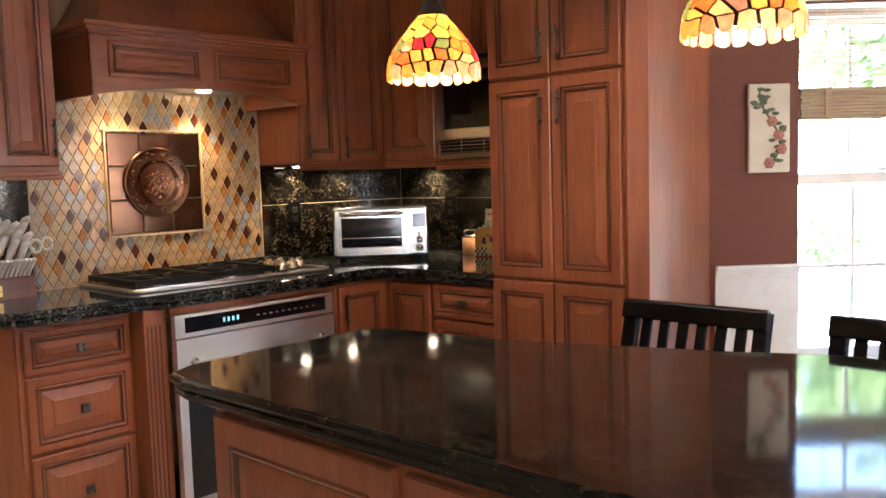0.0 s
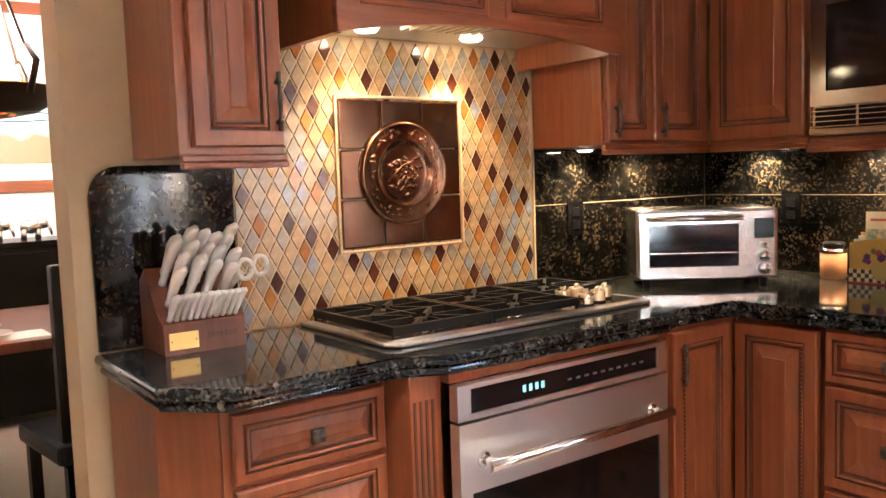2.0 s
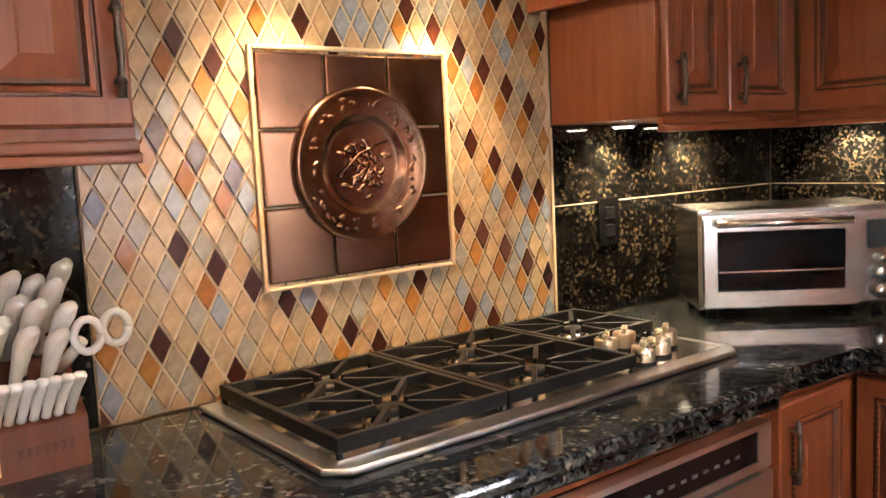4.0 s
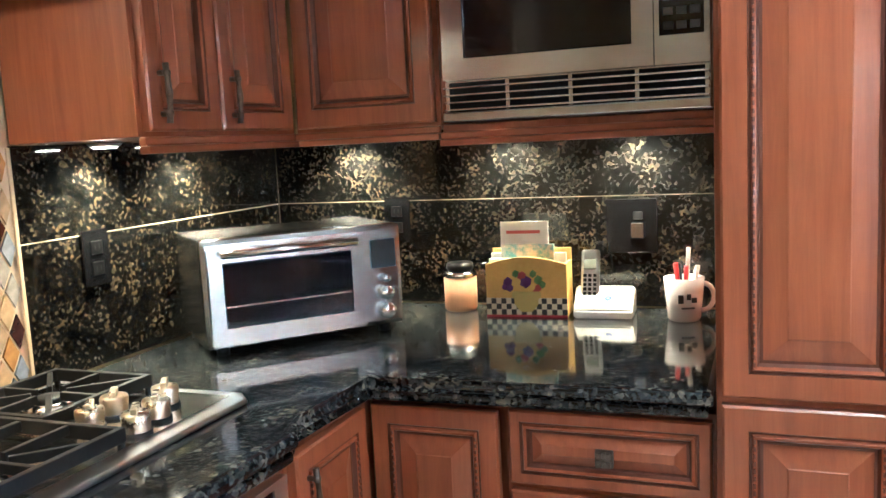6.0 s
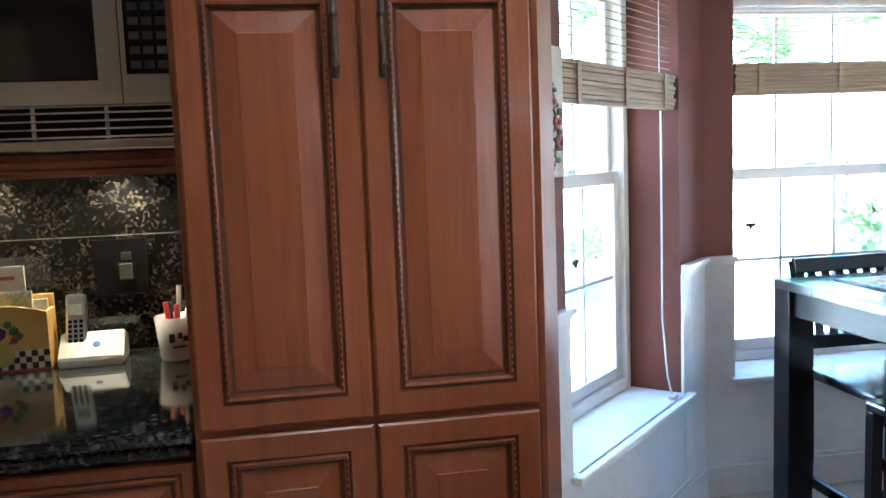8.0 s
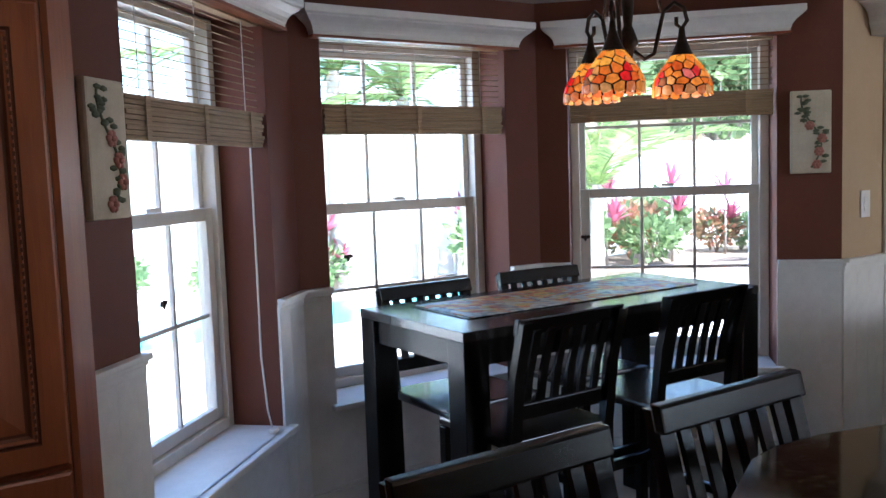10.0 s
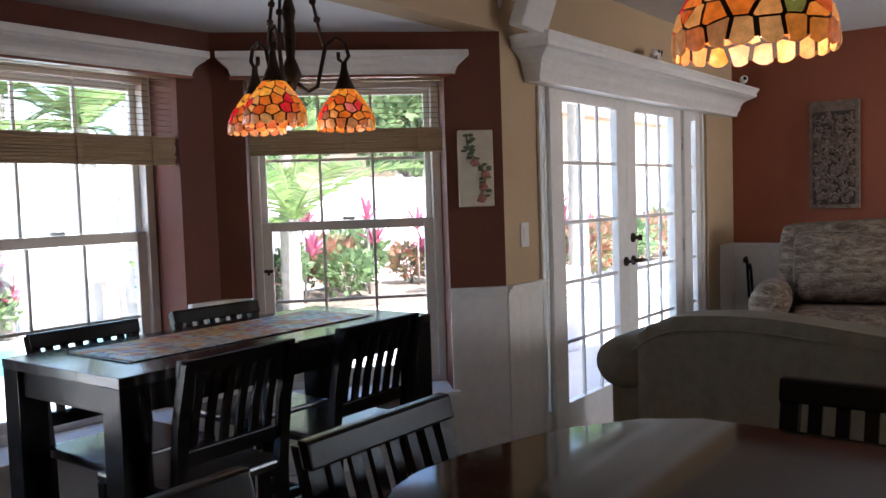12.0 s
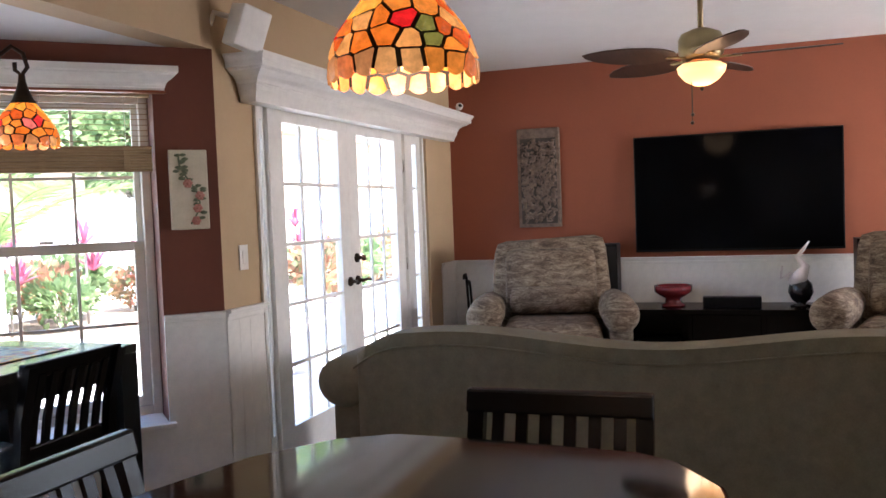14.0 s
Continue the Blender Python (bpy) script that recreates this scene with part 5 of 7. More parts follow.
def glass_shade(parent, profile, rows, seed, spin=0.0, scallop=0.007):
    """A bell of many leaded glass pieces over a dark lead shell. rows: pieces in each ring, from the top."""
    rnd = random.Random(seed)
    bm = bmesh.new()
    lathe(bm, [(r - 0.0022, z) for r, z in profile], 32)
    part("lead_shell", bm, LEAD, parent, "dark lead lattice")
    tall = sum(math.dist(p, q) for p, q in zip(profile, profile[1:]))
    wide = 2 * math.pi * sum(r for r, _ in profile) / len(profile)
    n = len(rows)
    seeds = []
    for j, cols in enumerate(rows):
        loose = 0.05 if j < 0.42 * n else 0.36 if j < n - 1 else 0.12
        for k in range(cols):
            seeds.append(((k + 0.5 * (j % 2) + rnd.uniform(-loose, loose)) * wide / cols, (j + 0.5 + rnd.uniform(-loose, loose)) * tall / n))
    roses = [((k + 0.3) * wide / 4, 0.62 * tall) for k in range(4)]
    ringed = [(x + d, y) for d in (-wide, 0, wide) for x, y in seeds]
    for x0, y0 in seeds:
        # the cell round each seed: a square cut along the middle line to each neighbour, less half a lead
        cell = [(x0 - 0.05, 0.001), (x0 + 0.05, 0.001), (x0 + 0.05, tall), (x0 - 0.05, tall)]
        for x1, y1 in ringed:
            dx, dy = x1 - x0, y1 - y0
            d = math.hypot(dx, dy)
            if d < 1e-6 or d > 0.1:
                continue
            lim = d / 2 - 0.0024
            side = [((x - x0) * dx + (y - y0) * dy) / d - lim for x, y in cell]
            kept = []
            for q in range(len(cell)):
                a, b, sa, sb = cell[q], cell[(q + 1) % len(cell)], side[q], side[(q + 1) % len(cell)]
                if sa <= 0:
                    kept.append(a)
                if sa * sb < 0:
                    kept.append(tuple(u + (v - u) * sa / (sa - sb) for u, v in zip(a, b)))
            cell = kept
            if len(cell) < 3:
                break
        if len(cell) < 3:
            continue
        edge = []
        for q in range(len(cell)):
            a, b = cell[q], cell[(q + 1) % len(cell)]
            edge.append(a)
            if min(a[1], b[1]) > tall - 0.002:
                edge += [tuple(u + (v - u) * f for u, v in zip(a, b)) for f in (0.2, 0.4, 0.6, 0.8)]
        corners = []
        for x, y in edge:
            t = 2 * math.pi * (x / wide + spin)
            r, z = curve_at(profile, min(0.999, max(0.0, y / tall)))
            if y > tall - 0.002 and scallop:
                z -= scallop * max(0.0, 1 - (2 * (x - x0) * rows[-1] / wide) ** 2)
            corners.append((Vector((r * math.cos(t), r * math.sin(t), z)), Vector((math.cos(t), math.sin(t), 0.35)).normalized()))
        m = len(corners)
        bm = bmesh.new()
        out = [bm.verts.new(p + q * 0.0012) for p, q in corners]
        inn = [bm.verts.new(p - q * 0.0034) for p, q in corners]
        c = bm.verts.new(sum((p for p, _ in corners), Vector()) / m + corners[0][1] * 0.0028)
        c_in = bm.verts.new(sum((p for p, _ in corners), Vector()) / m - corners[0][1] * 0.0042)
        for q in range(m):
            bm.faces.new((out[q], out[(q + 1) % m], c))
            bm.faces.new((inn[(q + 1) % m], inn[q], c_in))
            bm.faces.new((out[(q + 1) % m], out[q], inn[q], inn[(q + 1) % m]))
        bmesh.ops.recalc_face_normals(bm, faces=bm.faces)
        near = min(math.dist((x0, y0), p) for p in roses)
        glass = AMBER_GLASS if y0 < 0.42 * tall else ROSE_GLASS if near < 0.019 else SKIRT_GLASS if y0 > 0.84 * tall else ORANGE_GLASS
        ob = new("glass_piece", mesh_of("glass_piece", bm, glass))
        ob.parent = parent


BELL = [(0.022, 0.135), (0.034, 0.122), (0.05, 0.104), (0.066, 0.084), (0.082, 0.062), (0.092, 0.042), (0.096, 0.022), (0.096, 0.004)]


def pendant(x, y, z, seed):
    t = thing("pendant_lamp", "stained-glass pendant lamp with amber and red pieces over the island", "pendant lamp", pose(x, y, z), "island pendants")
    sh = part("shade", lead_ring(0.031, 0.13), LEAD, t, "amber stained-glass shade")
    glass_shade(sh, BELL, (8, 10, 11, 19, 21, 20), seed)
    bm = bmesh.new()
    lathe(bm, [(0.03, 0.128), (0.026, 0.14), (0.018, 0.155), (0.016, 0.19), (0.008, 0.2), (0.007, 0.2)], 18)
    part("cap", bm, BRONZE, t)
    bm = bmesh.new()
    rod(bm, (0, 0, 0.198), (0, 0, H - z - 0.02), 0.0055)
    part("stem", bm, BRONZE, t)
    bm = bmesh.new()
    lathe(bm, [(0.006, H - z - 0.04), (0.04, H - z - 0.03), (0.06, H - z - 0.002), (0.001, H - z - 0.001)], 18)
    part("canopy", bm, BRONZE, t)
    bm = bmesh.new()
    blob(bm, (0, 0, 0.05), 0.024, 1, 1, 1.2)
    part("bulb", bm, emitter("bulb_glow", (1.0, 0.8, 0.5), 1.2), t, "glowing bulb")
    lamp("pendant_light", "POINT", (x, y, z + 0.01), 0.2, (1.0, 0.8, 0.56), 0.04)


def lead_ring(r, z=0.002):
    bm = bmesh.new()
    tube(bm, [(r * math.cos(a), r * math.sin(a), z) for a in [2 * math.pi * k / 32 for k in range(33)]], 0.002, 6)
    return bm


pendant(-0.621, 1.339, 1.537, 3)
pendant(-1.254, 1.282, 1.527, 8)

HX, HY, HZ = 0.0, 2.8, 1.583
chd = thing("chandelier", "wrought-iron chandelier with three stained-glass shades over the table", "chandelier", pose(HX, HY, HZ, 0, 0, -46))
bm = bmesh.new()
lathe(bm, [(0.001, 0.1), (0.012, 0.11), (0.018, 0.13), (0.03, 0.15), (0.022, 0.175), (0.012, 0.2), (0.018, 0.26), (0.014, 0.3), (0.02, 0.33), (0.012, 0.36), (0.01, H - HZ - 0.03), (0.05, H - HZ - 0.02), (0.055, H - HZ), (0.001, H - HZ)], 16)
part("column", bm, BRONZE, chd)
for k, a in enumerate((-105, 15, 135)):
    c, s_ = math.cos(radians(a)), math.sin(radians(a))
    R = 0.155
    bm = bmesh.new()
    tube(bm, [(R * f * c, R * f * s_, z) for f, z in ((0.1, 0.13), (0.3, 0.105), (0.48, 0.12), (0.56, 0.17), (0.66, 0.235), (0.86, 0.262), (1.04, 0.245), (1.1, 0.21), (1.0, 0.188), (0.9, 0.2), (0.9, 0.22))], 0.006)
    part("scroll_arm", bm, BRONZE, chd)
    bm = bmesh.new()
    tube(bm, [(R * 0.62 * c, R * 0.62 * s_, 0.235), (R * 0.45 * c, R * 0.45 * s_, 0.36), (R * 0.2 * c, R * 0.2 * s_, 0.5), (0.01 * c, 0.01 * s_, H - HZ - 0.03)], 0.005)
    for z, f in ((0.31, 0.52), (0.36, 0.45)):
        blob(bm, (R * f * c, R * f * s_, z), 0.012, sub=1)
    part("stay_rod", bm, BRONZE, chd)
    hang = part("shade", lead_ring(0.028, 0.118), LEAD, chd, "amber stained-glass shade")
    hang.matrix_basis = pose(R * c, R * s_, 0.0)
    glass_shade(hang, [(r * 0.87, z * 0.93) for r, z in BELL], (7, 9, 10, 16, 16, 16), 20 + k)
    bm = bmesh.new()
    lathe(bm, [(0.034, 0.112), (0.026, 0.125), (0.016, 0.15), (0.01, 0.17), (0.008, 0.192)], 10, pose(R * c, R * s_, 0))
    part("shade_cap", bm, BRONZE, chd)
    bm = bmesh.new()
    blob(bm, (R * c, R * s_, 0.045), 0.02, 1, 1, 1.2)
    part("bulb", bm, emitter("bulb_glow_small", (1.0, 0.8, 0.5), 1.2), chd, "glowing bulb")
lamp("chandelier_light", "POINT", (HX, HY, HZ - 0.04), 0.3, (1.0, 0.78, 0.52), 0.08)

# ---- dining table and stools ----
def stool():
    """A counter-height chair: origin under the seat's centre, back towards +y."""
    t = thing("counter_chair", "dark espresso wooden counter chair with a slatted back", "chair", None, "counter chairs")
    w, d, sz, top = 0.2, 0.2, 0.61, 0.975
    boxed("seat", (-w, -d, sz - 0.03, w, d - 0.02, sz), TABLETOP, t, 0.01)
    for x in (-w, w - 0.035):
        boxed("front_leg", (x, -d + 0.005, 0.0, x + 0.035, -d + 0.04, sz - 0.031), BLACKWOOD, t, 0.003)
        bm = bmesh.new()
        prev = None
        for y, z in ((d - 0.03, 0.0), (d - 0.05, 0.3), (d - 0.045, 0.6), (d - 0.02, 0.8), (d + 0.025, top - 0.012)):
            cur = [bm.verts.new((xx, y + yy, z)) for xx, yy in ((x, 0), (x + 0.036, 0), (x + 0.036, 0.03), (x, 0.03))]
            if prev:
                for k in range(4):
                    bm.faces.new((prev[k], prev[(k + 1) % 4], cur[(k + 1) % 4], cur[k]))
            else:
                bm.faces.new(list(reversed(cur)))
            prev = cur
        bm.faces.new(prev)
        part("back_leg", bm, BLACKWOOD, t)
    bm = bmesh.new()
    box(bm, -w - 0.002, d + 0.006, top - 0.05, w + 0.002, d + 0.032, top, 0.006)
    for v in bm.verts:
        v.co.y += 0.02 * (1 - (v.co.x / w) ** 2) + (v.co.z - top + 0.03) * 0.25
    part("top_rail", bm, BLACKWOOD, t)
    boxed("lower_rail", (-w + 0.037, d - 0.04, 0.67, w - 0.037, d - 0.018, 0.715), BLACKWOOD, t, 0.004)
    for k in range(6):
        x = -w + 0.068 + k * (2 * w - 0.136) / 5
        bm = bmesh.new()
        prev = None
        for y, z in ((d - 0.036, 0.714), (d - 0.02, 0.8), (d + 0.022, top - 0.04)):
            cur = [bm.verts.new((x + xx, y + yy, z)) for xx, yy in ((-0.013, 0), (0.013, 0), (0.013, 0.012), (-0.013, 0.012))]
            if prev:
                for j in range(4):
                    bm.faces.new((prev[j], prev[(j + 1) % 4], cur[(j + 1) % 4], cur[j]))
            prev = cur
        part("slat", bm, BLACKWOOD, t)
    for x in (-w + 0.008, w - 0.027):
        boxed("side_stretcher", (x, -d + 0.041, 0.2, x + 0.019, d - 0.05, 0.235), BLACKWOOD, t, 0.003)
    boxed("footrest", (-w + 0.036, -d + 0.012, 0.26, w - 0.036, -d + 0.034, 0.3), BLACKWOOD, t, 0.003)
    boxed("seat_apron", (-w + 0.036, -d + 0.01, sz - 0.08, w - 0.036, -d + 0.03, sz - 0.031), BLACKWOOD, t, 0.003)
    return t


first = stool()
first.matrix_basis = pose(-1.06, 1.81, 0)
for x, y, a in ((-0.52, 1.83, 0), (-0.085, 1.313, -90), (-0.16, 3.11, 180), (0.435, 3.11, 180), (-0.11, 3.53, 0), (0.46, 3.56, -3)):
    copy_thing(first, pose(x, y, 0, 0, 0, a))

tb = thing("dining_table", "tall dark espresso dining table with thick square legs", "table", pose(-0.45, 3.02, 0))
TBW, TBD, TBZ = 1.34, 0.625, 0.93
for k in range(3):
    boxed("top_plank", (0.0, k * TBD / 3 + 0.001, TBZ - 0.03, TBW, (k + 1) * TBD / 3 - 0.001, TBZ), TABLETOP, tb, 0.002)
for x in (0.0, TBW - 0.09):
    for y in (0.0, TBD - 0.09):
        boxed("leg", (x + 0.002, y + 0.002, 0.0, x + 0.09, y + 0.09, TBZ - 0.031), BLACKWOOD, tb, 0.003)
for y in (0.015, TBD - 0.035):
    boxed("apron", (0.091, y, TBZ - 0.11, TBW - 0.091, y + 0.02, TBZ - 0.031), BLACKWOOD, tb, 0.002)
for x in (0.015, TBW - 0.035):
    boxed("apron", (x, 0.091, TBZ - 0.11, x + 0.02, TBD - 0.091, TBZ - 0.031), BLACKWOOD, tb, 0.002)
PUZ, t_, b_ = mat("puzzle_print", 0.4)
v_ = t_.nodes.new("ShaderNodeNewGeometry").outputs["Position"]
pv = node(t_, "ShaderNodeTexVoronoi", Scale=42.0)
t_.links.new(v_, pv.inputs["Vector"])
pn = noise_fac(t_, v_, 5.0, 5, 0.6, 1.0)
mixer = t_.nodes.new("ShaderNodeMix")
mixer.data_type = "RGBA"
t_.links.new(ramp(t_, pn, [(0.46, (0, 0, 0)), (0.54, (1, 1, 1))]), mixer.inputs["Factor"])
t_.links.new(ramp(t_, pv.outputs["Color"], [(0.2, (0.12, 0.18, 0.2)), (0.5, (0.35, 0.42, 0.42)), (0.8, (0.55, 0.55, 0.48))]), mixer.inputs[6])
t_.links.new(ramp(t_, pv.outputs["Color"], [(0.2, (0.4, 0.06, 0.02)), (0.45, (0.6, 0.2, 0.04)), (0.65, (0.65, 0.42, 0.08)), (0.85, (0.2, 0.3, 0.1))]), mixer.inputs[7])
t_.links.new(mixer.outputs[2], b_.inputs["Base Color"])
bump(t_, b_, pv.outputs["Distance"], 0.3)
pz = thing("jigsaw_puzzle", "colourful jigsaw puzzle on a dark board on the table", "puzzle", pose(-0.31, 3.19, TBZ))
boxed("board", (0.0, 0.0, 0.0005, 1.065, 0.345, 0.003), BLACKWOOD, pz, 0.001)
bm = bmesh.new()
outline = []
for k in range(4):
    a0 = k * math.pi / 2
    for u, v in ((-0.5, 0.47), (-0.14, 0.47), (-0.1, 0.55), (0.1, 0.55), (0.14, 0.47)):
        sgn = 1 if k % 2 else -1
        vv = 0.47 + (v - 0.47) * sgn
        outline.append((0.038 * (u * math.cos(a0) + vv * math.sin(a0)), 0.038 * (u * math.sin(a0) - vv * math.cos(a0))))
prism(bm, outline, 0.0, 0.0018)
bit = mesh_of("puzzle_piece", bm, PUZ)
for j in range(9):
    for i in range(27):
        piece("puzzle_piece", bit, pz, pose(0.034 + 0.0383 * i, 0.019 + 0.0383 * j, 0.0032, 0, 0, 90 * ((i + j) % 2)))

# ---- plaques on the bay walls ----
PLASTER = mixed("aged_plaster", (0.48, 0.42, 0.3), (0.62, 0.56, 0.43), 14, 0.7, bumps=0.4)
ROSE, LEAF = mixed("faded_rose", (0.35, 0.12, 0.09), (0.5, 0.24, 0.18), 40, 0.7), mixed("faded_leaf", (0.07, 0.09, 0.05), (0.16, 0.18, 0.1), 40, 0.7)


def plaque(m, w, h, seed):
    rnd = random.Random(seed)
    t = thing("flower_plaque", "cream plaster wall plaque with relief roses and leaves", "wall plaque", m, "flower plaques")
    boxed("slab", (-w / 2, -0.03, -h / 2, w / 2, -0.004, h / 2), PLASTER, t, 0.008)
    bm = bmesh.new()
    tube(bm, [(0.25 * w * math.sin(5 * u), -0.031, (u - 0.5) * h * 0.86) for u in [k / 16 for k in range(17)]], 0.004, 6)
    part("stem", bm, LEAF, t)
    for k in range(11):
        u = (k + 0.5) / 11
        bm = bmesh.new()
        flower = k % 2 == 0
        x = 0.25 * w * math.sin(5 * u) + rnd.uniform(-0.015, 0.015)
        z = (u - 0.5) * h * 0.86
        if flower and k < 8:
            for i in range(6):
                a = i * math.pi / 3
                blob(bm, (x + 0.012 * math.cos(a), -0.033, z + 0.012 * math.sin(a)), 0.011, 1, 0.6, 1, 1)
            blob(bm, (x, -0.038, z), 0.009, sub=1)
            part("rose", bm, ROSE, t)
        else:
            for i in range(5):
                a = rnd.uniform(0, 6.28)
                blob(bm, (x + 0.02 * math.cos(a), -0.032, z + 0.018 * math.sin(a)), 0.013, 1.3, 0.35, 0.6, 1)
            part("leaf", bm, LEAF, t)


m1, _ = along(A, B)
plaque(m1 @ pose(0.23, 0, 1.47), 0.16, 0.335, 1)
m3, _ = along(C, D)
plaque(m3 @ pose(1.188, 0, 1.508), 0.168, 0.358, 2)
sw = thing("light_switch", "white double light switch on the beige wall", "switch", along(D, (EAST, D[1]))[0] @ pose(0.174, 0, 1.183))
boxed("plate", (-0.036, -0.007, -0.06, 0.036, -0.001, 0.06), WHITE, sw, 0.002)
boxed("rocker", (-0.016, -0.011, -0.032, 0.016, -0.0075, 0.032), WHITE, sw, 0.002)
ls = thing("wall_speaker", "white loudspeaker on a bracket above the french doors", "loudspeaker", pose(1.77, 3.04, 2.23, 0, 0, -25))
bm = bmesh.new()
box(bm, -0.075, -0.06, -0.09, 0.075, 0.06, 0.1, 0.01, pose(0, 0, 0, 12, 14, 0))
part("cabinet", bm, WHITE, ls)
bm = bmesh.new()
tube(bm, [(-0.06, 0.05, 0.06), (-0.11, 0.09, 0.08), (-0.12, 0.12, 0.02), (-0.1, 0.14, -0.03)], 0.014)
part("bracket", bm, WHITE, ls)
wc = thing("web_camera", "small white round camera on the cornice shelf", "camera", pose(4.88, 3.05, 2.1365))
bm = bmesh.new()
lathe(bm, [(0.001, 0), (0.028, 0), (0.026, 0.006), (0.008, 0.012), (0.007, 0.04)], 14)
part("stand", bm, WHITE, wc)
bm = bmesh.new()
lathe(bm, [(0.001, -0.015), (0.026, -0.015), (0.03, 0.0), (0.026, 0.02), (0.001, 0.022)], 16, pose(-0.01, -0.02, 0.06, 70, 0, -50))
part("head", bm, WHITE, wc)
bm = bmesh.new()
lathe(bm, [(0.001, 0.0245), (0.014, 0.024), (0.015, 0.0225)], 14, pose(-0.01, -0.02, 0.06, 70, 0, -50))
part("lens", bm, BLACK_GLASS, wc)
cow = thing("cow_figurine", "black and white spotted ceramic cow on the cornice shelf", "figurine", pose(3.3, 3.08, 2.1365, 0, 0, 10))
bm = bmesh.new()
blob(bm, (0, 0, 0.07), 0.05, 1.35, 0.7, 0.75)
blob(bm, (0.07, 0, 0.09), 0.028, 1.2, 0.8, 0.9)
for x in (-0.045, 0.04):
    for y in (-0.018, 0.018):
        rod(bm, (x, y, 0), (x, y, 0.06), 0.01)
part("body", bm, CERAMIC, cow)
for x, z in ((-0.03, 0.085), (0.02, 0.07), (0.045, 0.09)):
    bm = bmesh.new()
    blob(bm, (x, -0.03, z), 0.015, 1.2, 0.4, 0.8, 1)
    part("spot", bm, INK, cow)

# ---- living room ----
VELVET = mixed("olive_velvet", (0.15, 0.122, 0.068), (0.23, 0.195, 0.115), 16, 0.75, bumps=0.25)
sofa = thing("sofa", "olive green camelback sofa with rolled arms", "sofa")
bm = bmesh.new()
ys = [0.1 + 2.46 * k / 40 for k in range(41)]
wave = lambda y: 0.825 + 0.032 * math.cos(2 * math.pi * (y - 2.1) / 1.65) - (0.0 if y < 2.35 else 1.6 * (y - 2.35) ** 2)
prism(bm, [(y, 0.1) for y in (0.1, 2.56)] + [(y, wave(y)) for y in reversed(ys)], 0.0, 0.2, 0.05, 4)
for v in bm.verts:
    v.co = Vector((1.74 + v.co.z + 0.0 * v.co.y, v.co.x, v.co.y))
bmesh.ops.recalc_face_normals(bm, faces=bm.faces)
for f in bm.faces:
    f.smooth = len(f.verts) == 4
part("back", bm, VELVET, sofa)
bm = bmesh.new()
tube(bm, [(1.735, y, wave(y) - 0.06) for y in ys], 0.006, 6)
part("piping", bm, VELVET, sofa)
for yc in (2.66, 0.0):
    bm = bmesh.new()
    lathe(bm, [(0.001, -0.02), (0.07, -0.015), (0.115, 0.02), (0.122, 0.1), (0.12, 0.75), (0.1, 0.82), (0.001, 0.84)], 20, pose(1.82, yc, 0.6, 0, 90, 0) @ Matrix.Diagonal((1.0, 1.15, 1, 1)))
    box(bm, 1.84, yc - 0.1, 0.08, 2.62, yc + 0.06, 0.58, 0.02)
    part("arm", bm, VELVET, sofa)
boxed("seat_base", (1.945, 0.1, 0.08, 2.62, 2.555, 0.3), VELVET, sofa, 0.02)
for k in range(3):
    boxed("seat_cushion", (1.95, 0.105 + 0.817 * k, 0.302, 2.66, 0.915 + 0.817 * k, 0.47), VELVET, sofa, 0.04)
for x in (1.8, 2.56):
    for y in (0.15, 2.5):
        bm = bmesh.new()
        rod(bm, (x, y, 0), (x, y, 0.1), 0.02, 10, 0.03)
        part("foot", bm, BLACKWOOD, sofa)

PAT, t_, b_ = mat("patterned_chenille", 0.85)
v_ = coords(t_)
n1, n2 = noise_fac(t_, coords(t_, (1, 1, 3.2)), 9, 8, 0.75, 0.8), noise_fac(t_, coords(t_, (1, 1, 3)), 60, 6, 0.75)
mx_ = t_.nodes.new("ShaderNodeMath")
mx_.operation = "MULTIPLY_ADD"
mx_.inputs[1].default_value = 0.5
t_.links.new(n2, mx_.inputs[0])
t_.links.new(n1, mx_.inputs[2])
t_.links.new(ramp(t_, mx_.outputs[0], [(0.6, (0.055, 0.034, 0.019)), (0.69, (0.12, 0.08, 0.047)), (0.76, (0.17, 0.122, 0.077)), (0.87, (0.3, 0.235, 0.16))]), b_.inputs["Base Color"])
bump(t_, b_, n2, 0.4)


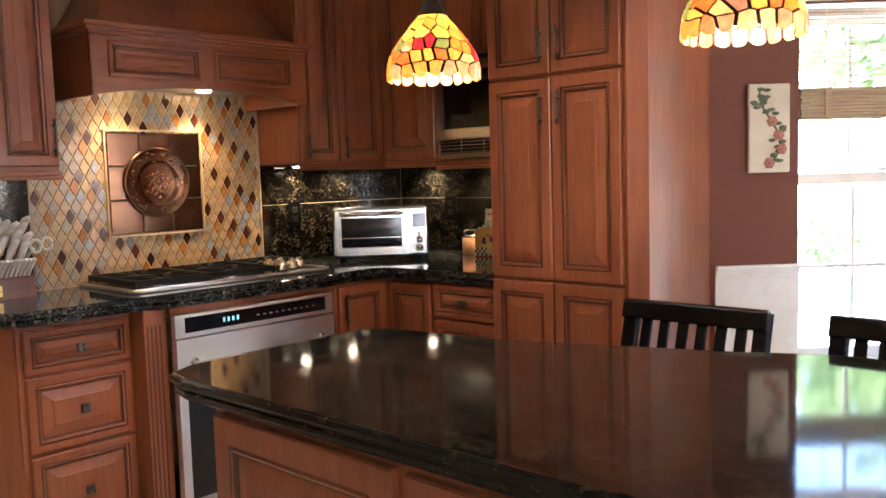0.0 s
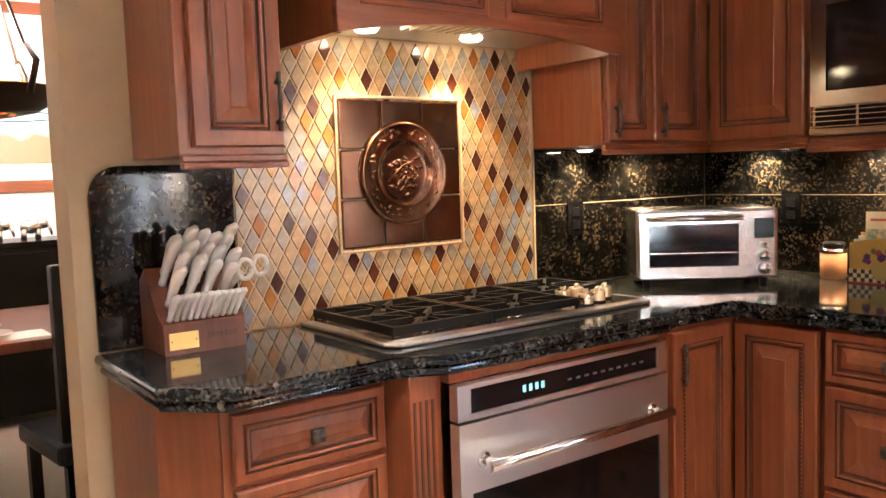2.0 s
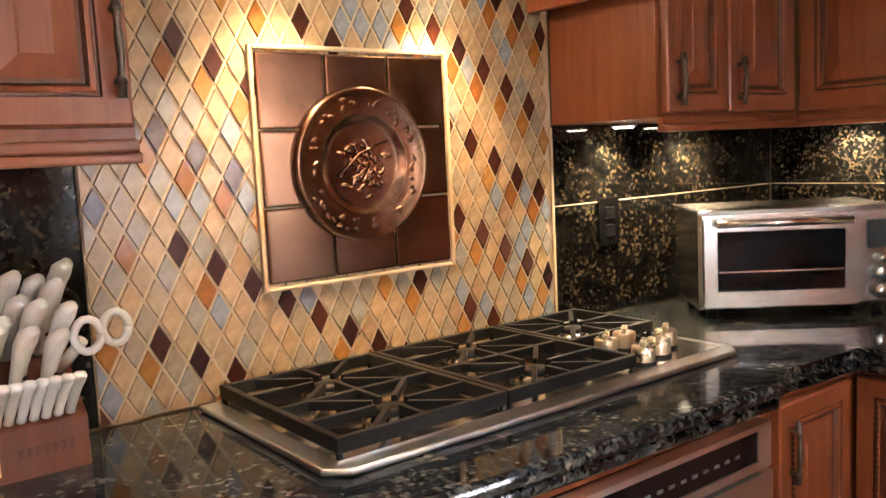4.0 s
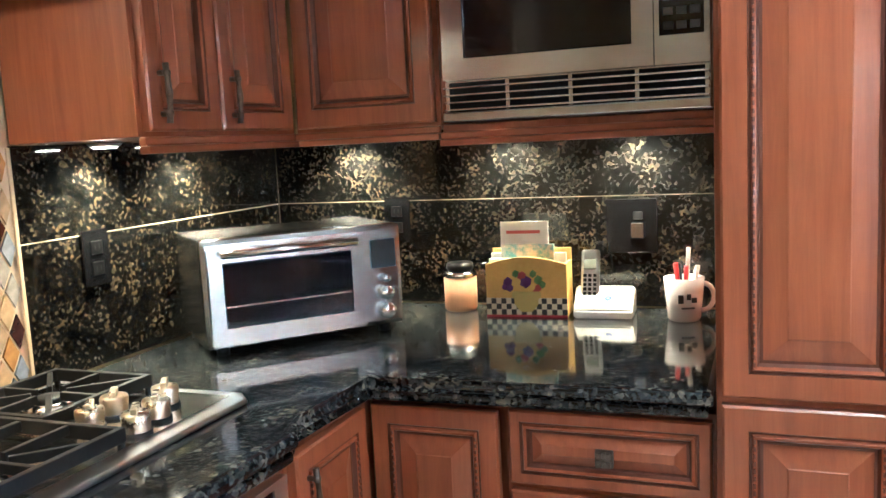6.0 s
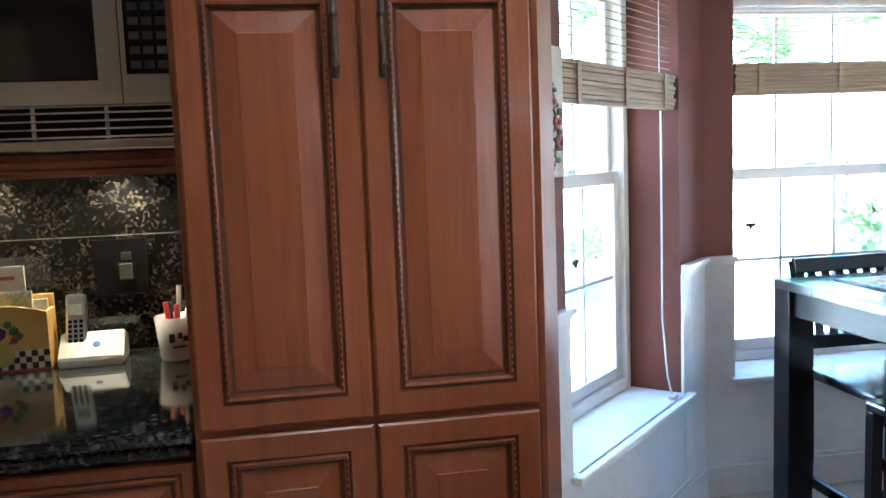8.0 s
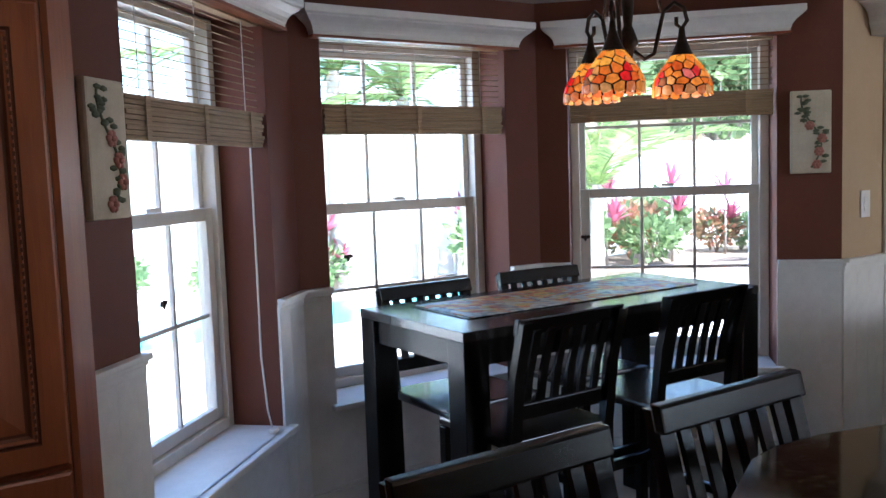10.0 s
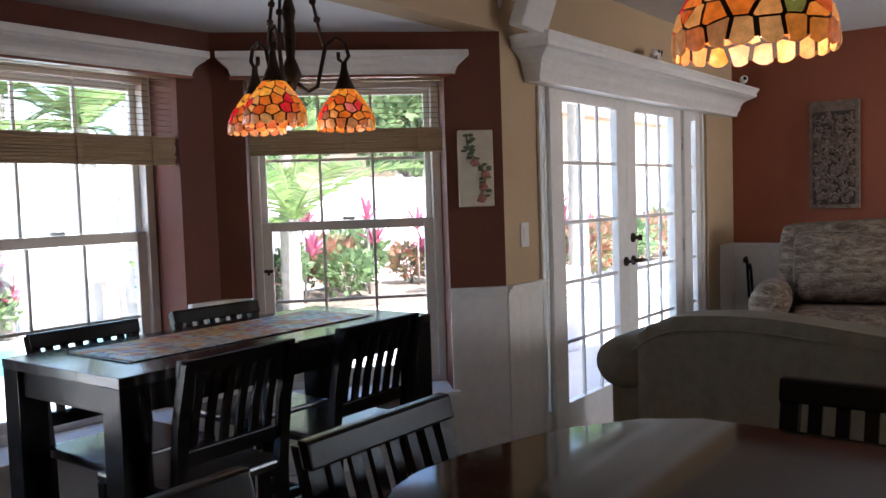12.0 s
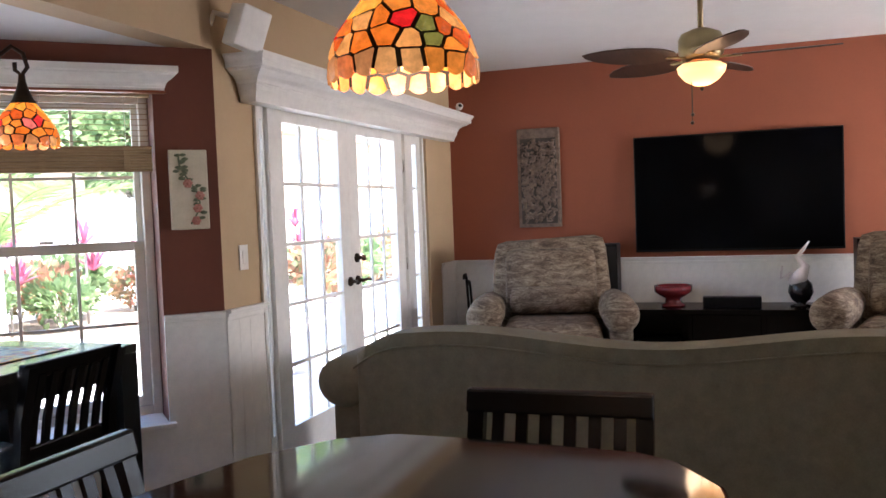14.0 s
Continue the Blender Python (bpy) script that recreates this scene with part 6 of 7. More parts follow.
def armchair(m):
    """A deep upholstered armchair facing -y: a reclined wide back with side wings, rolled arms, a thick seat cushion and a lumbar pillow."""
    t = thing("armchair", "patterned grey-brown upholstered armchair with rolled arms", "armchair", m, "armchairs")
    bm = bmesh.new()
    box(bm, -0.47, 0.24, 0.3, 0.47, 0.5, 1.13, 0.09)
    for v in bm.verts:
        k = (v.co.z - 0.3) / 0.83
        v.co.y += 0.2 * k
        v.co.x *= 1.0 - 0.13 * k
        v.co.z += 0.015 * math.sin(5 * v.co.x)
    for f in bm.faces:
        f.smooth = True
    part("backrest", bm, PAT, t)
    bm = bmesh.new()
    box(bm, -0.33, 0.16, 0.62, 0.33, 0.34, 1.06, 0.075)
    for v in bm.verts:
        v.co.y += 0.2 * (v.co.z - 0.4) / 0.83
        v.co.y -= 0.03 * (1 - (v.co.x / 0.33) ** 2)
    for f in bm.faces:
        f.smooth = True
    part("back_cushion", bm, PAT, t)
    boxed("seat_base", (-0.42, -0.4, 0.1, 0.42, 0.3, 0.4), PAT, t, 0.03)
    bm = bmesh.new()
    box(bm, -0.32, -0.45, 0.405, 0.32, 0.22, 0.595, 0.07)
    for v in bm.verts:
        v.co.z += 0.025 * (1 - (v.co.x / 0.32) ** 2) if v.co.z > 0.5 else 0.0
    for f in bm.faces:
        f.smooth = True
    part("seat_cushion", bm, PAT, t)
    for x in (-0.44, 0.44):
        bm = bmesh.new()
        lathe(bm, [(0.001, 0.0), (0.085, 0.008), (0.118, 0.05), (0.122, 0.4), (0.105, 0.72), (0.001, 0.74)], 20, pose(x, -0.46, 0.66, -90, 0, 0))
        part("arm_roll", bm, PAT, t)
        boxed("arm_panel", (x - 0.075, -0.4, 0.1, x + 0.075, 0.3, 0.6), PAT, t, 0.02)
    bm = bmesh.new()
    box(bm, -0.29, -0.07, -0.1, 0.29, 0.07, 0.1, 0.06)
    for v in bm.verts:
        k = 1 - 0.35 * (v.co.x / 0.29) ** 2
        v.co.y *= k
        v.co.z *= 1.06 - 0.12 * k
    for f in bm.faces:
        f.smooth = True
    p_ = part("lumbar_pillow", bm, PAT, t)
    p_.matrix_basis = pose(0, 0.12, 0.71, -16, 0, 0)
    for x in (-0.36, 0.36):
        for y in (-0.34, 0.25):
            bm = bmesh.new()
            rod(bm, (x, y, 0), (x, y, 0.11), 0.018, 8, 0.028)
            part("foot", bm, BLACKWOOD, t)


armchair(pose(4.12, 2.17, 0, 0, 0, -78))
armchair(pose(4.13, -0.1, 0, 0, 0, -105))

con = thing("media_console", "low dark espresso media console with open bays", "media console", pose(5.04, 1.782, 0, 0, 0, -90))
CL = 2.0
boxed("top", (0, -0.46, 0.565, CL, -0.002, 0.6), BLACKWOOD, con, 0.003)
for k in range(5):
    x = k * (CL - 0.03) / 4
    boxed("divider", (x, -0.44, 0.0, x + 0.03, -0.004, 0.564), BLACKWOOD, con, 0.002)
boxed("shelf", (0.031, -0.43, 0.28, 0.491, -0.006, 0.3), BLACKWOOD, con)
boxed("back_panel", (0.031, -0.02, 0.04, CL - 0.031, -0.006, 0.563), BLACKWOOD, con, 0)
for k in (1, 2):
    x = k * (CL - 0.03) / 4
    d_ = boxed("door", (x + 0.032, -0.45, 0.05, x + 0.488, -0.43, 0.56), BLACKWOOD, con)
    boxed("handle", (x + 0.44, -0.475, 0.27, x + 0.452, -0.4505, 0.36), BRIGHT_STEEL, d_, 0.002)
rx = thing("media_receiver", "slim black media receiver with blue lights on the console shelf", "receiver", pose(5.04, 1.782, 0, 0, 0, -90))
boxed("case", (0.12, -0.38, 0.3005, 0.42, -0.1, 0.35), BLACK, rx, 0.003)
for k in range(5):
    boxed("indicator", (0.19 + 0.025 * k, -0.3825, 0.32, 0.2 + 0.025 * k, -0.3805, 0.326), emitter("blue_light", (0.1, 0.2, 1.0), 0.6), rx, 0, "small blue light")

TV_GLASS = plain("tv_screen", (0.0025, 0.0025, 0.003), 0.07)
TV_GLASS.node_tree.nodes["Principled BSDF"].inputs["Specular IOR Level"].default_value = 0.03
tv = thing("television", "large black flat television hung on the terracotta wall", "television", pose(EAST, 1.684, 0, 0, 0, -90))
boxed("case", (0.0, -0.06, 0.99, 1.47, -0.02, 1.87), BLACK, tv, 0.006)
boxed("screen", (0.012, -0.063, 1.008, 1.458, -0.0605, 1.858), TV_GLASS, tv, 0)
boxed("mount", (0.5, -0.019, 1.25, 0.97, -0.001, 1.6), IRON, tv, 0)
DRIFT = mixed("grey_carved_wood", (0.09, 0.06, 0.043), (0.26, 0.185, 0.14), 30, 0.8, bumps=0.5)
art = thing("carved_panel", "grey carved wooden relief panel hung on the wall", "wall carving", pose(EAST, 2.434, 1.607, 0, 0, -90))
boxed("board", (-0.172, -0.045, -0.4, 0.172, -0.002, 0.39), DRIFT, art, 0.008)
# thin dark sheet on the board; its colour stands for shade between the carvings
boxed("shade_field", (-0.145, -0.05, -0.37, 0.145, -0.0455, 0.31), plain("recess_shade", (0.07, 0.055, 0.045), 0.9), art, 0.002)
rnd = random.Random(5)
bm = bmesh.new()
for k in range(330):
    x, z = rnd.uniform(-0.13, 0.13), rnd.uniform(-0.35, 0.29)
    if rnd.random() < 0.35:
        a = rnd.uniform(0, 6.28)
        tube(bm, [(x, -0.053, z), (max(-0.135, min(0.135, x + 0.03 * math.cos(a))), -0.057, z + 0.03 * math.sin(a)), (max(-0.135, min(0.135, x + 0.045 * math.cos(a + 0.8))), -0.052, z + 0.045 * math.sin(a + 0.8))], 0.007, 6)
    else:
        blob(bm, (x, -0.05, z), rnd.uniform(0.012, 0.026), rnd.uniform(0.6, 1.4), 0.5, rnd.uniform(0.6, 1.4), 1)
part("relief", bm, DRIFT, art, "carved foliage relief")
for y in (1.861, 0.107):
    t = thing("tower_speaker", "slim black tower loudspeaker beside the console", "loudspeaker", pose(4.87, y, 0), "tower speakers")
    boxed("cabinet", (-0.1, -0.062, 0.02, 0.1, 0.062, 1.07), BLACK, t, 0.004)
    boxed("grille", (-0.106, -0.055, 0.06, -0.101, 0.055, 1.05), plain("grille_cloth", (0.015, 0.015, 0.016), 0.9), t, 0)
    boxed("base", (-0.13, -0.09, 0.0, 0.13, 0.09, 0.019), BLACK, t, 0.004)
sb = thing("sound_bar", "short black centre speaker on the console", "loudspeaker", pose(4.77, 0.99, 0.6))
boxed("case", (-0.05, -0.2, 0.0, 0.05, 0.2, 0.075), BLACK, sb, 0.008)
bw = thing("red_bowl", "dark red lacquer bowl on a foot on the console", "bowl", pose(4.79, 1.4, 0.6))
bm = bmesh.new()
lathe(bm, [(0.001, 0), (0.085, 0), (0.088, 0.015), (0.06, 0.03), (0.055, 0.06), (0.1, 0.085), (0.135, 0.11), (0.138, 0.155), (0.128, 0.155), (0.12, 0.12), (0.001, 0.1)], 28)
part("bowl", bm, plain("red_lacquer", (0.14, 0.012, 0.014), 0.2), bw)
fg = thing("abstract_sculpture", "white ribbon sculpture on a black round vase", "sculpture", pose(4.79, 0.53, 0.6))
bm = bmesh.new()
lathe(bm, [(0.001, 0), (0.07, 0), (0.072, 0.012), (0.03, 0.02), (0.06, 0.05), (0.085, 0.1), (0.075, 0.16), (0.04, 0.2), (0.001, 0.205)], 22)
part("vase", bm, plain("black_glaze", (0.012, 0.012, 0.014), 0.15), fg)
bm = bmesh.new()
tube(bm, [(0, 0.03, 0.16), (-0.03, 0.0, 0.22), (0, -0.03, 0.28), (0.01, 0.02, 0.35), (0, -0.02, 0.4), (0, -0.06, 0.46)], [0.06, 0.05, 0.032, 0.02, 0.014, 0.006], 10)
tube(bm, [(-0.02, 0.06, 0.24), (-0.03, 0.13, 0.2), (-0.03, 0.12, 0.29)], 0.01, 6)
part("ribbon", bm, CERAMIC, fg, "white curling ribbon")

FANWOOD = wood("fan_wood", (0.035, 0.015, 0.009), (0.075, 0.032, 0.017), 0.5, along="x")
NICKEL = plain("aged_brass", (0.4, 0.32, 0.17), 0.38, 0.85)
fan = thing("ceiling_fan", "brushed ceiling fan with wooden blades and a glowing bowl lamp", "ceiling fan", pose(3.0, 1.1, -0.045))
bm = bmesh.new()
lathe(bm, [(0.001, H + 0.045 - 0.001), (0.07, H + 0.045 - 0.001), (0.065, H + 0.045 - 0.05), (0.02, H + 0.045 - 0.07), (0.016, H + 0.045 - 0.075)], 22)
part("canopy", bm, NICKEL, fan)
bm = bmesh.new()
rod(bm, (0, 0, 2.3), (0, 0, H + 0.045 - 0.06), 0.014)
part("down_rod", bm, NICKEL, fan)
bm = bmesh.new()
lathe(bm, [(0.001, 2.31), (0.04, 2.305), (0.1, 2.28), (0.115, 2.25), (0.115, 2.18), (0.095, 2.15), (0.06, 2.14), (0.001, 2.14)], 26)
part("motor", bm, NICKEL, fan)
for k in range(5):
    a = 72 * k + 52
    m = pose(0, 0, 2.155, 0, 0, a)
    bm = bmesh.new()
    box(bm, 0.09, -0.012, -0.006, 0.2, 0.012, 0.003, 0.002, m)
    part("blade_iron", bm, NICKEL, fan)
    bm = bmesh.new()
    prism(bm, [(0.15, -0.028), (0.2, -0.075), (0.27, -0.105), (0.36, -0.115), (0.47, -0.105), (0.57, -0.075), (0.64, -0.035), (0.67, 0.0), (0.64, 0.035), (0.57, 0.075), (0.47, 0.105), (0.36, 0.115), (0.27, 0.105), (0.2, 0.075), (0.15, 0.028)], 0.0, 0.007, 0.002, 1)
    for v in bm.verts:
        v.co = m @ (Matrix.Rotation(radians(10), 4, "X") @ v.co)
    part("blade", bm, FANWOOD, fan, "dark leaf-shaped wooden blade")
bm = bmesh.new()
lathe(bm, [(0.1, 2.125), (0.125, 2.11), (0.118, 2.08), (0.085, 2.04), (0.04, 2.015), (0.001, 2.01)], 26)
part("bowl_shade", bm, emitter("amber_bowl", (1.0, 0.5, 0.17), 0.22), fan, "glowing amber glass bowl")
bm = bmesh.new()
lathe(bm, [(0.06, 2.139), (0.1, 2.13), (0.102, 2.124)], 26)
part("lamp_ring", bm, NICKEL, fan)
bm = bmesh.new()
lathe(bm, [(0.001, 1.985), (0.008, 1.99), (0.012, 2.0), (0.006, 2.009)], 12)
part("finial", bm, BRONZE, fan)
for x, l_ in ((0.03, 0.15), (-0.04, 0.2)):
    bm = bmesh.new()
    tube(bm, [(x, 0.05, 2.03), (x, 0.05, 2.03 - l_)], 0.0018, 5)
    blob(bm, (x, 0.05, 2.02 - l_), 0.011, sub=1)
    part("pull_chain", bm, BRONZE, fan)
lamp("fan_light", "POINT", (3.0, 1.1, 1.95), 0.7, (1.0, 0.66, 0.36), 0.13)

um = thing("fireside_set", "black walking canes and a dark bag by the wall", "umbrella stand", pose(4.86, 2.98, 0))
bm = bmesh.new()
lathe(bm, [(0.001, 0), (0.1, 0), (0.11, 0.02), (0.13, 0.3), (0.1, 0.42), (0.001, 0.42)], 16)
part("bag", bm, mixed("dark_cloth", (0.02, 0.018, 0.03), (0.06, 0.05, 0.09), 20, 0.8), um)
for x, z in ((-0.06, 0.82), (0.03, 0.76)):
    bm = bmesh.new()
    tube(bm, [(x, 0, 0.4), (x, 0.02, z), (x - 0.02, 0.02, z + 0.035), (x - 0.06, 0.02, z + 0.03), (x - 0.07, 0.02, z)], 0.011, 8)
    part("cane", bm, IRON, um)

# ---- dining room beyond the opening ----
pic = thing("seascape_painting", "large seascape painting with a white mount and wooden frame", "painting", pose(WEST, 1.3, 1.75, 0, 0, 90))
SEA, t_, b_ = mat("seascape_print", 0.5)
v_ = coords(t_)
sep = t_.nodes.new("ShaderNodeSeparateXYZ")
t_.links.new(v_, sep.inputs[0])
nz = noise_fac(t_, v_, 6, 5, 0.6)
mm = t_.nodes.new("ShaderNodeMath")
mm.operation = "MULTIPLY_ADD"
mm.inputs[1].default_value = 0.25
t_.links.new(nz, mm.inputs[0])
t_.links.new(sep.outputs["Z"], mm.inputs[2])
t_.links.new(ramp(t_, mm.outputs[0], [(0.0, (0.3, 0.26, 0.14)), (0.02, (0.25, 0.4, 0.38)), (0.1, (0.35, 0.62, 0.68)), (0.3, (0.6, 0.72, 0.72)), (0.5, (0.45, 0.66, 0.75))]), b_.inputs["Base Color"])
boxed("canvas", (-0.8, -0.022, -0.28, 0.8, -0.012, 0.5), SEA, pic, 0)
frame_of("mount", pic, -0.9, 0.9, -0.38, 0.6, -0.02, -0.002, 0.1, PAPER)
frame_of("frame", pic, -0.97, 0.97, -0.45, 0.67, -0.03, -0.002, 0.068, CHERRY_H)
sbd = thing("sideboard", "dark espresso sideboard against the dining room wall", "sideboard", pose(WEST, 0.4, 0, 0, 0, 90))
boxed("top", (0, -0.45, 1.0, 1.9, -0.003, 1.03), BLACKWOOD, sbd)
boxed("body", (0.03, -0.43, 0.06, 1.87, -0.005, 0.999), BLACKWOOD, sbd)
for k in range(3):
    boxed("door", (0.05 + 0.61 * k, -0.45, 0.1, 0.63 + 0.61 * k, -0.4305, 0.97), BLACKWOOD, sbd)
for k in range(4):
    t = thing("silver_elephant", "small silver elephant figurine on the sideboard", "figurine", pose(WEST + 0.28, 1.0 + 0.2 * k, 1.03, 0, 0, 90), "silver elephants")
    bm = bmesh.new()
    blob(bm, (0, 0, 0.075), 0.05, 1.25, 0.75, 0.85)
    blob(bm, (0.065, 0, 0.09), 0.032)
    tube(bm, [(0.09, 0, 0.085), (0.105, 0, 0.05), (0.11, 0, 0.02)], [0.013, 0.009, 0.006])
    for x in (-0.04, 0.035):
        for y in (-0.02, 0.02):
            rod(bm, (x, y, 0), (x, y, 0.06), 0.013)
    part("body", bm, BRIGHT_STEEL, t)
dt = thing("dining_room_table", "dark wooden dining table laid with white mats", "table", pose(-5.25, 0.95, 0))
boxed("top", (-0.5, -1.1, 0.72, 0.5, 1.1, 0.76), WALNUT, dt, 0.006)
for x in (-0.4, 0.4):
    for y in (-0.95, 0.95):
        boxed("leg", (x - 0.04, y - 0.04, 0, x + 0.04, y + 0.04, 0.719), WALNUT, dt)
for y in (-0.3, 0.4):
    bm = bmesh.new()
    box(bm, -4.98, 0.95 + y, 0.7605, -4.8, 1.4 + y, 0.764)
    solid("place_mat", bm, PAPER, "pale cloth place mat on the dining table", "place mat", group="place mats")
    bm = bmesh.new()
    lathe(bm, [(0.001, 0.001), (0.06, 0.002), (0.11, 0.018), (0.112, 0.02), (0.06, 0.008), (0.001, 0.007)], 20)
    lathe(bm, [(0.001, 0.02), (0.04, 0.022), (0.075, 0.05), (0.07, 0.05), (0.038, 0.028), (0.001, 0.026)], 20)
    solid("plate", bm, CERAMIC, "white plate and bowl on the place mat", "plate", pose(-4.89, 1.17 + y, 0.7645), group="plates")


def side_chair(m):
    t = thing("dining_chair", "tall black upholstered dining chair", "chair", m, "dining room chairs")
    boxed("seat", (-0.22, -0.22, 0.42, 0.22, 0.22, 0.49), BLACK, t, 0.02)
    boxed("backrest", (-0.21, 0.19, 0.5, 0.21, 0.24, 1.08), BLACKWOOD, t, 0.01)
    for x in (-0.2, 0.16):
        for y in (-0.2, 0.19):
            boxed("leg", (x, y, 0, x + 0.04, y + 0.04, 0.419), BLACKWOOD, t, 0.003)


side_chair(pose(-4.45, 1.17, 0, 0, 0, -84))
side_chair(pose(-4.5, 0.3, 0, 0, 0, -90))
dl = thing("dining_pendant", "stained-glass bowl pendant hung on dark chains", "pendant lamp", pose(-5.25, 1.0, 1.62))
sh = part("rim", lead_ring(0.3), LEAD, dl)
glass_shade(sh, [(0.3, 0.12), (0.27, 0.06), (0.2, 0.02), (0.1, 0.0), (0.03, -0.01)][::1], (18, 14, 10), 40, scallop=0.0)
for k in range(3):
    a = 2 * math.pi * k / 3 + 0.4
    bm = bmesh.new()
    tube(bm, [(0.31 * math.cos(a), 0.31 * math.sin(a), 0.08), (0.36 * math.cos(a), 0.36 * math.sin(a), 0.2), (0.3 * math.cos(a), 0.3 * math.sin(a), 0.26)], 0.014)
    part("scroll", bm, BRONZE, dl)
    bm = bmesh.new()
    tube(bm, [(0.3 * math.cos(a), 0.3 * math.sin(a), 0.25), (0.01, 0, H - 1.62)], 0.006)
    part("chain", bm, BRONZE, dl)
lamp("dining_light", "POINT", (-5.25, 1.0, 1.9), 6, (1.0, 0.92, 0.8), 0.1)


# pet gate across the opening
GATEWOOD = wood("pale_pine", (0.5, 0.34, 0.19), (0.62, 0.45, 0.28), 0.5, coat=0.0)
gate = thing("pet_gate", "pale pine pet gate with slats across the dining opening", "pet gate", pose(-3.5, 0.0, 0.0))
for y0, y1 in ((-0.645, -0.602), (0.786, 0.827)):
    boxed("end_post", (-0.014, y0, 0.03, 0.014, y1, 0.492), GATEWOOD, gate, 0.003)
for z0, z1 in ((0.4925, 0.523), (0.06, 0.09)):
    boxed("rail", (-0.013, -0.645 if z0 > 0.3 else -0.601, z0, 0.013, 0.827 if z0 > 0.3 else 0.785, z1), GATEWOOD, gate, 0.003)
for k in range(24):
    y = 0.733 - 0.0565 * k
    boxed("slat", (-0.008, y, 0.0905, 0.008, y + 0.018, 0.492), GATEWOOD, gate, 0.003)
for y, side in ((0.828, 1), (-0.646, -1)):
    for z in (0.1, 0.46):
        bm = bmesh.new()
        end = 0.876 if side > 0 else -0.698
        box(bm, -0.011, min(y, y + side * 0.014), z - 0.018, 0.011, max(y, y + side * 0.014), z + 0.018, 0.003)
        rod(bm, (0, y + side * 0.012, z), (0, end - side * 0.006, z), 0.004, 8)
        lathe(bm, [(0.001, 0), (0.02, 0), (0.019, 0.005), (0.008, 0.008), (0.001, 0.008)], 14, pose(0, end, z, 90 * side, 0, 0))
        part("tension_bolt", bm, VINYL, gate, "white plastic pressure bolt")
for y in (-0.62, 0.806):
    bm = bmesh.new()
    box(bm, -0.016, y - 0.018, 0.0, 0.016, y + 0.018, 0.0295, 0.004)
    part("rubber_foot", bm, BLACK, gate)

# ---- garden ----
GROUND = mixed("pale_patio", (0.54, 0.51, 0.46), (0.68, 0.65, 0.59), 2.0, 0.8, bumps=0.3)
bm = bmesh.new()
v_ = [bm.verts.new(p) for p in ((-400, -400, -0.13), (400, -400, -0.13), (400, 400, -0.13), (-400, 400, -0.13))]
bm.faces.new(v_)
solid("ground", bm, GROUND, "pale sunlit patio and sandy ground", "ground", kind="structure")
POOLW, t_, b_ = mat("pool_water", 0.04)
b_.inputs["Base Color"].default_value = (0.12, 0.5, 0.52, 1)
bump(t_, b_, noise_fac(t_, coords(t_), 3, 4, 0.6), 0.2, 0.02)
pool = thing("swimming_pool", "turquoise swimming pool with a pale coping", "pool", kind="structure")
bm = bmesh.new()
prism(bm, [(-7, 8.7), (3.4, 8.7), (4.3, 9.2), (4.3, 10.0), (3.6, 10.5), (-7, 10.5)], -0.126, -0.115)
part("water", bm, POOLW, pool)
bm = bmesh.new()
ol = [(-7.2, 8.45), (3.5, 8.45), (4.55, 9.1), (4.55, 10.1), (3.7, 10.75), (-7.2, 10.75)]
il = [(-7, 8.7), (3.4, 8.7), (4.3, 9.2), (4.3, 10.0), (3.6, 10.5), (-7, 10.5)]
for k in range(6):
    q = [ol[k], ol[(k + 1) % 6], il[(k + 1) % 6], il[k]]
    prism(bm, q, -0.127, -0.09, 0.0)
part("coping", bm, plain("coping_stone", (0.6, 0.56, 0.5), 0.7), pool)
bm = bmesh.new()
prism(bm, [(5.5, 9.9), (6.5, 9.1), (20, 8.2), (24, 7), (30, 7), (30, 11.4), (4.8, 11.4)], -0.128, -0.1)
solid("planting_bed", bm, mixed("mulch", (0.1, 0.075, 0.05), (0.24, 0.19, 0.14), 12, 0.9, bumps=0.6), "mulched planting bed along the fence", "planting bed", kind="structure")

FENCEW = plain("fence_white", (0.74, 0.73, 0.7), 0.6)
fence = thing("garden_fence", "white board-on-board garden fence", "fence", pose(-8, 11.6, -0.13))
bm = bmesh.new()
box(bm, 0, -0.009, 0.02, 0.135, 0.009, 1.95, 0.0)
board = mesh_of("board", bm, FENCEW)
for k in range(220):
    piece("board", board, fence, pose(0.15 * k, -0.012 if k % 2 else 0.012, 0.0))
for z in (0.4, 1.6):
    boxed("rail", (0, 0.024, z, 33, 0.06, z + 0.09), FENCEW, fence, 0)
for k in range(14):
    boxed("post", (2.4 * k, 0.062, 0.0, 2.4 * k + 0.1, 0.16, 2.0), FENCEW, fence, 0)

STUCCO = mixed("neighbour_stucco", (0.5, 0.38, 0.25), (0.58, 0.45, 0.31), 4, 0.85)
nh = thing("neighbour_house", "beige stucco house with a tiled roof beyond the fence", "house", pose(15, 15, -0.13))
boxed("wall", (0, 0, 0, 22, 9, 4.2), STUCCO, nh, 0)
bm = bmesh.new()
prism(bm, [(-0.6, 4.21), (9.6, 4.21), (4.5, 6.6)], -0.6, 22.6)
for v in bm.verts:
    v.co = Vector((v.co.z, v.co.x, v.co.y))
bmesh.ops.recalc_face_normals(bm, faces=bm.faces)
part("roof", bm, mixed("roof_tile", (0.25, 0.16, 0.11), (0.4, 0.28, 0.2), 8, 0.8), nh)


